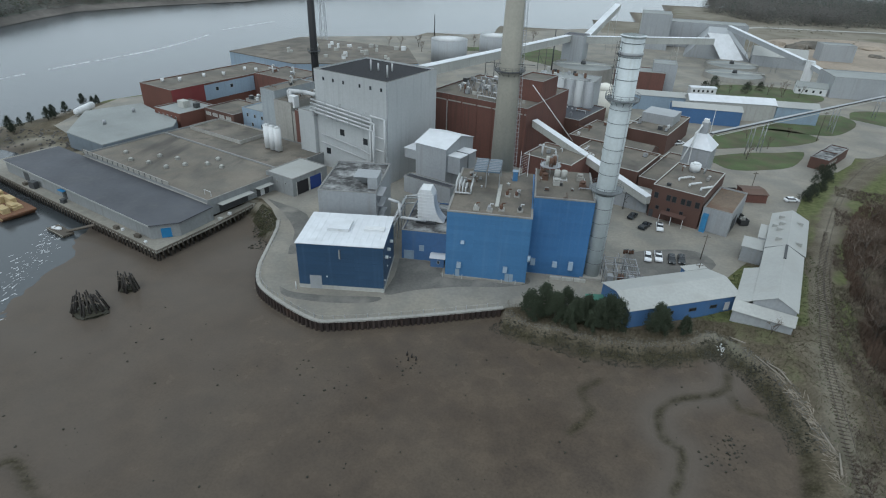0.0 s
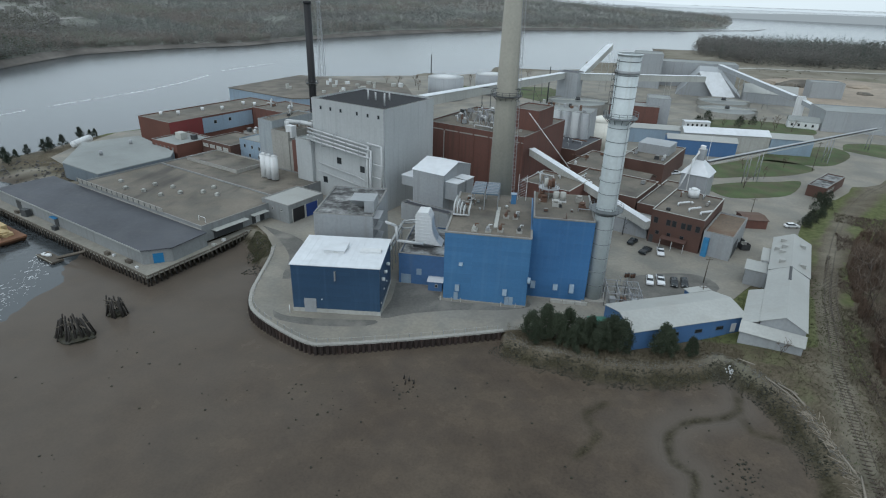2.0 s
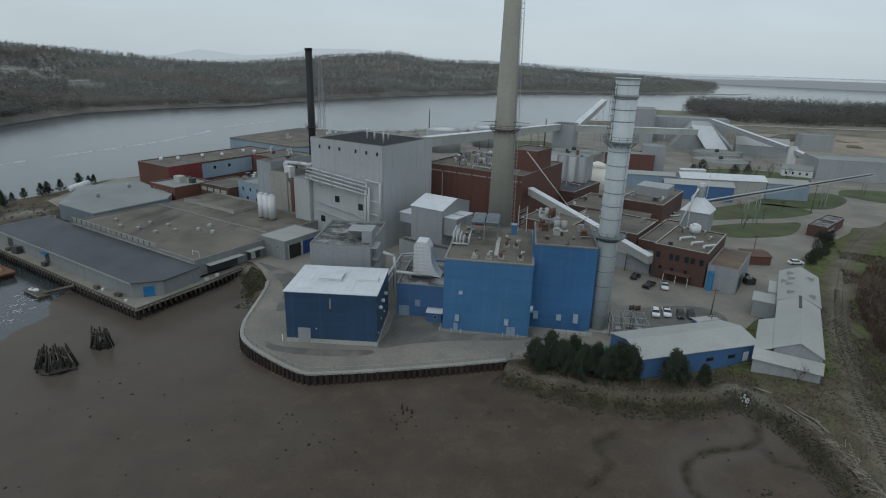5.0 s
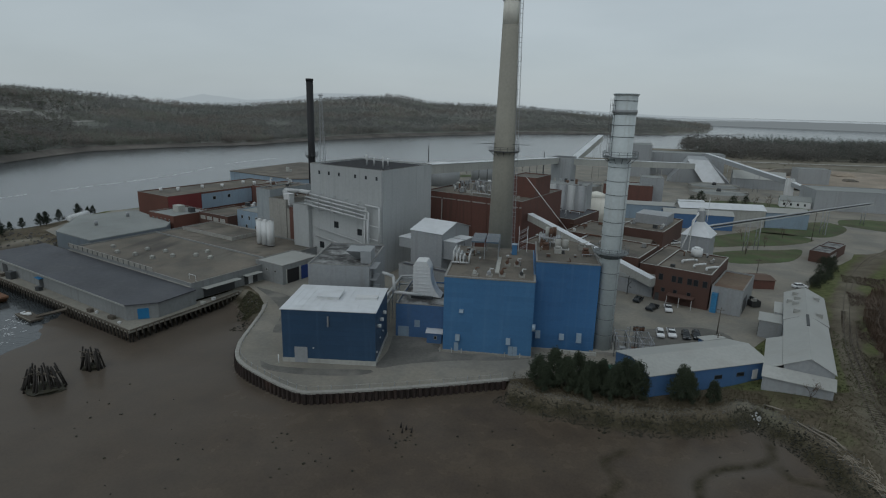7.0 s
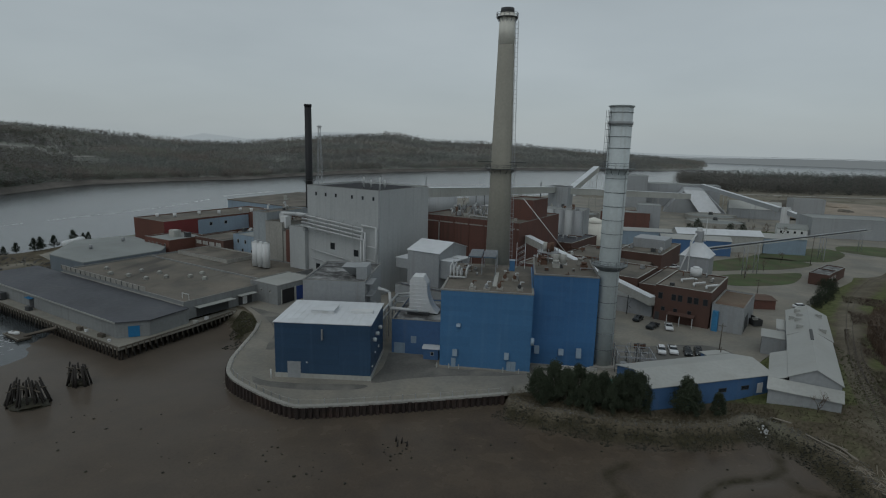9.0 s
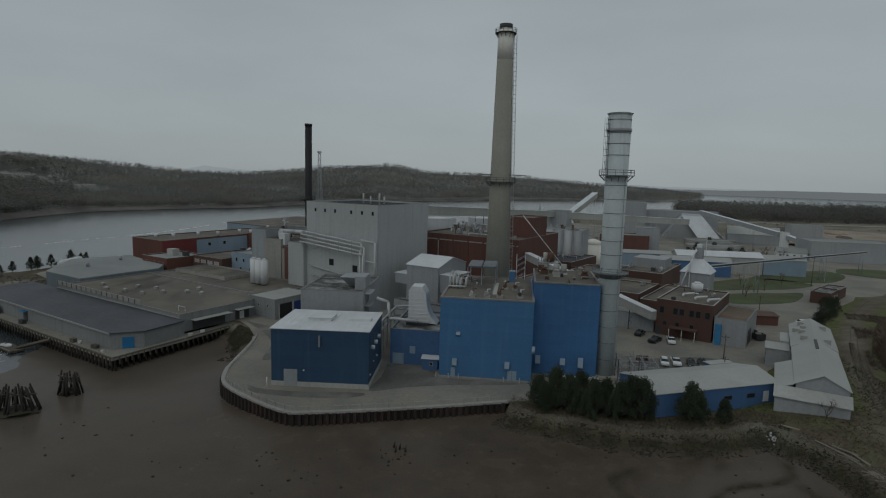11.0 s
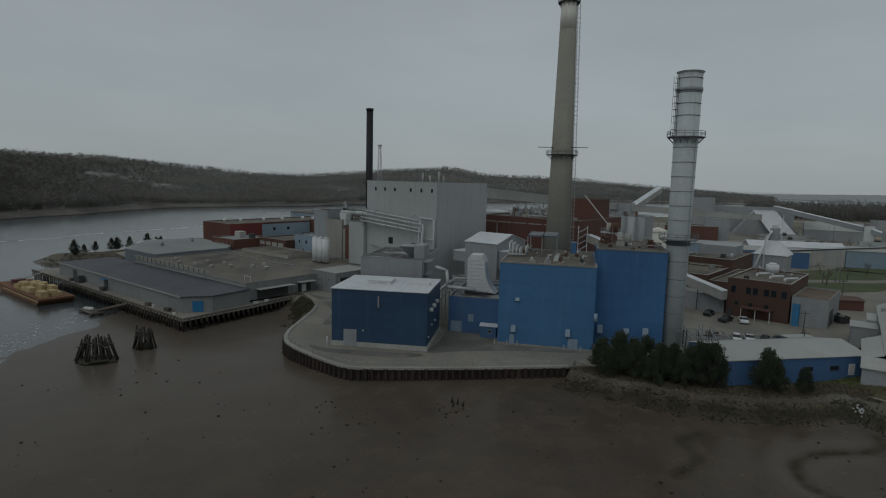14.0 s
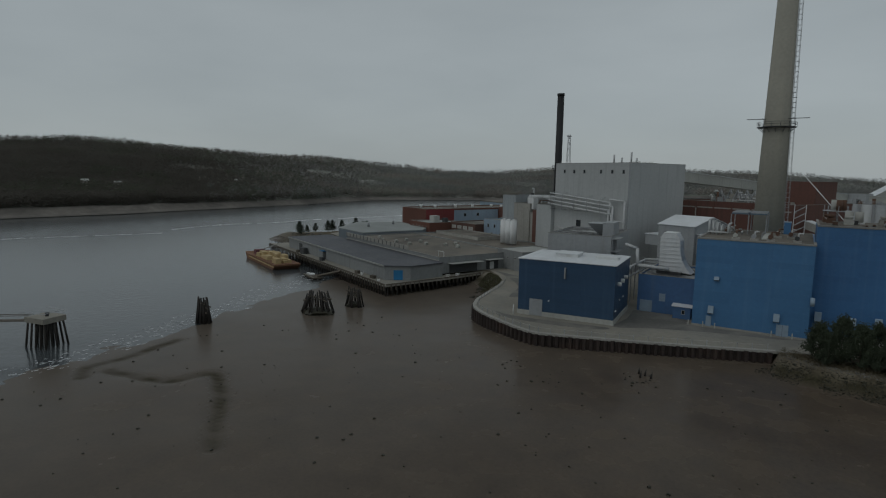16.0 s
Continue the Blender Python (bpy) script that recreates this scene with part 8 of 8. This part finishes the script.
of_ = thing("outfall_pipe", "dark outfall pipe in the stony bank", "pipe", pose(62.2, -12.6, -1.6))
part("pipe_barrel", tube(B(), (0, 0, 0), (0.3, -1.6, -0.15), 0.75, 16), M_CONC, of_)
# Black disc on the pipe end for the shade in its bore.
part("pipe_mouth", tube(B(), (0.29, -1.55, -0.15), (0.31, -1.63, -0.15), 0.6, 16), M_BLK, of_)
for x, y, a, L_ in ((70.2, -21.5, 118, 7.5), (71.6, -22.4, 132, 5.0), (72.2, -24.5, 100, 4.0), (73.6, -41, 95, 4), (73.4, -46, 70, 5), (66.2, -13.8, 150, 3)):
    z = ground_z(x, y) + 0.15
    t = thing("driftwood_log", "bleached driftwood log stranded on the bank", "log", pose(x, y, z, 0, 0, a), "driftwood")
    part("log", tube(B(), (-L_ / 2, 0, 0), (L_ / 2, 0.2, 0.25), 0.22, 7, 0.12), mat("bleached_wood", (0.27, 0.24, 0.195), 0.9, var=0.2), t)
    part("branch", tube(B(), (L_ * 0.2, 0.1, 0.1), (L_ * 0.42, 0.9, 0.5), 0.08, 5, 0.03), MATS["bleached_wood"], t)
for x, y in ((-2.3, -29.5), (-3.4, -29.0), (-1.2, -30.2), (-2.8, -30.6)):
    t = thing("stump", "rotted black stub of a pile in the mud", "stump", pose(x, y, ground_z(x, y)), "pile stubs")
    part("stub", tube(B(), (0, 0, -0.3), (0.1, 0.05, 0.8), 0.2, 7, 0.14), M_PILE, t)
    part("splinter", tube(B(), (0.1, 0, 0.6), (0.2, 0.1, 1.2), 0.08, 4, 0.02), M_PILE, t)
pl_ = thing("pallet_stack", "grey pallets lying by the shore shed", "pallet", pose(74.6, -15.2, 0.75, 0, 0, -20))
for i in range(6):
    part("pallet_board", bx(B(), 0, i * 0.22, 0.1, 2.6, i * 0.22 + 0.16, 0.16), M_TIM, pl_)
for i in range(3):
    part("pallet_runner", bx(B(), i * 1.2, 0, 0, i * 1.2 + 0.12, 1.3, 0.1), M_TIM, pl_)
for x, y, h in ((66.5, 22.5, 7.5), (94.3, 74.5, 8.0), (143, 145.5, 13), (62.0, 9.0, 6.0)):
    t = thing("utility_pole", "weathered wooden utility pole", "pole", pose(x, y, 0), "utility poles")
    part("pole_shaft", tube(B(), (0, 0, -0.2), (0.15, 0, h), 0.15, 7, 0.1), M_TIM, t)
    part("crossarm", bx(B(), -0.8, -0.06, h - 0.7, 1.0, 0.06, h - 0.55), M_TIM, t)

# ---- railway ----
gauge = 1.435
tr_ = thing("railway_track", "rusty railway track on old timber ties along the bank", "railway", pose(0, 0, 0))


def rail_line(pts, off):
    b = B()
    prev = None
    for i, (x, y) in enumerate(pts):
        a, c = pts[max(i - 1, 0)], pts[min(i + 1, len(pts) - 1)]
        d = Vector((c[0] - a[0], c[1] - a[1])).normalized()
        n_ = Vector((-d.y, d.x)) * off
        z = ground_z(x, y) + 0.18
        if prev:
            q = Vector((x + n_.x, y + n_.y, z))
            tube(b, prev, q, 0.055, 4)
        prev = Vector((x + n_.x, y + n_.y, z))
    return b


for pts in (RAIL, SIDING):
    for s in (-1, 1):
        part("rail", rail_line(pts, s * gauge / 2), mat("old_rail_steel", (0.084, 0.068, 0.056), 0.7, var=0.3), tr_)
b = bx(B(), -1.2, -0.11, -0.1, 1.2, 0.11, 0.035)
tie = mesh("tie", b, mat("old_tie", (0.098, 0.080, 0.060), 0.95, var=0.3, piece=0.2))
for pts in (RAIL, SIDING):
    acc = 0.0
    for (xa, ya), (xb, yb) in zip(pts, pts[1:]):
        seg = math.hypot(xb - xa, yb - ya)
        while acc < seg:
            t = acc / seg
            x, y = xa + (xb - xa) * t, ya + (yb - ya) * t
            if y < 45:
                o = new("tie", tie)
                o.parent = tr_
                o.matrix_basis = pose(x, y, ground_z(x, y) + 0.01, 0, 0, math.degrees(math.atan2(yb - ya, xb - xa)) + 90)
            acc += 0.95
        acc -= seg

# ---- sheet-pile wall, kerb rail and pier piles, piece by piece ----
sw = thing("sheet_pile_wall", "rusted dark steel sheet-pile wall round the yard", "wall", pose(0, 0, 0), kind="structure")
P_ = 1.25
b = B()
prof = [(-P_ / 2, 0.0), (-P_ * 0.36, 0.0), (-P_ * 0.2, -0.5), (P_ * 0.2, -0.5), (P_ * 0.36, 0.0), (P_ / 2, 0.0)]
fr_, bk_ = [], []
for x, y in prof:
    fr_.append((b.verts.new((x, y, -3.1)), b.verts.new((x, y, 0))))
    bk_.append((b.verts.new((x, y + 0.12, -3.1)), b.verts.new((x, y + 0.12, 0))))
for i in range(5):
    b.faces.new((fr_[i][0], fr_[i + 1][0], fr_[i + 1][1], fr_[i][1]))
    b.faces.new((fr_[i][1], fr_[i + 1][1], bk_[i + 1][1], bk_[i][1]))
    b.faces.new((bk_[i + 1][0], bk_[i][0], bk_[i][1], bk_[i + 1][1]))
bmesh.ops.recalc_face_normals(b, faces=b.faces[:])
pile_me = mesh("sheet_pile", b, M_SHEET)
gr = thing("kerb_rail", "low pale guard rail on posts along the yard edge", "railing", pose(0, 0, 0))
post_me = mesh("post", bx(B(), -0.06, -0.06, 0, 0.06, 0.06, 1.0), M_STEEL)
acc, k_, prev = 0.3, 0, None
for (xa, ya), (xb, yb) in zip(WALL, WALL[1:]):
    d = Vector((xb - xa, yb - ya))
    seg = d.length
    d.normalize()
    out = Vector((d.y, -d.x))
    ang = math.degrees(math.atan2(d.y, d.x))
    while acc < seg:
        x, y = xa + d.x * acc, ya + d.y * acc
        o = new("sheet_pile", pile_me)
        o.parent = sw
        o.matrix_basis = pose(x + out.x * 0.12, y + out.y * 0.12, -0.12 - 0.05 * (k_ % 3), 0, 0, ang)
        if k_ % 2 == 0:
            p = new("post", post_me)
            p.parent = gr
            p.matrix_basis = pose(x - out.x * 0.8, y - out.y * 0.8, 0, 0, 0, ang)
            q = Vector((x - out.x * 0.8, y - out.y * 0.8, 0.82))
            if prev is not None:
                part("rail", tube(B(), prev, q, 0.05, 5), M_CONC, gr)
            prev = q
        k_ += 1
        acc += P_
    acc -= seg
b = B()
for (xa, ya), (xb, yb) in zip(WALL, WALL[1:]):
    d = Vector((xb - xa, yb - ya)).normalized()
    n_ = Vector((d.y, -d.x))
    prism(b, [(xa + n_.x * 0.35, ya + n_.y * 0.35), (xb + n_.x * 0.35, yb + n_.y * 0.35), (xb - n_.x * 0.5, yb - n_.y * 0.5), (xa - n_.x * 0.5, ya - n_.y * 0.5)], -0.3, 0.13)
part("cap_beam", b, M_CONC, sw, "pale concrete cap beam")

pile2 = mesh("pile", tube(B(), (0, 0, -4.2), (0, 0, -0.86), 0.2, 7, 0.18), M_PILE)
fend = mesh("fender_post", bx(B(), -0.14, -0.12, -1.9, 0.14, 0.12, -0.2), M_TIM)


def pile_at(u, v, me_):
    x, y = mill(u, v)
    o = new(me_.name.split(".")[0], me_)
    o.parent = pier
    o.matrix_basis = pose(x, y, 0, 0, 0, MR)


for i in range(62):
    u = -171 + i * 1.68
    pile_at(u, -34.2, pile2)
    pile_at(u + 0.6, -34.95, fend)
    if i % 2 == 0:
        pile_at(u, -31.5, pile2)
for i in range(24):
    v = -33.6 + i * 1.55
    du_ = -67.9 - 0.085 * (v + 34) - (0.03 * max(0, v + 14))
    pile_at(du_ - 0.3, v, pile2)
    pile_at(du_ + 0.32, v + 0.7, fend)
    if i % 2 == 0:
        pile_at(du_ - 3.0, v, pile2)
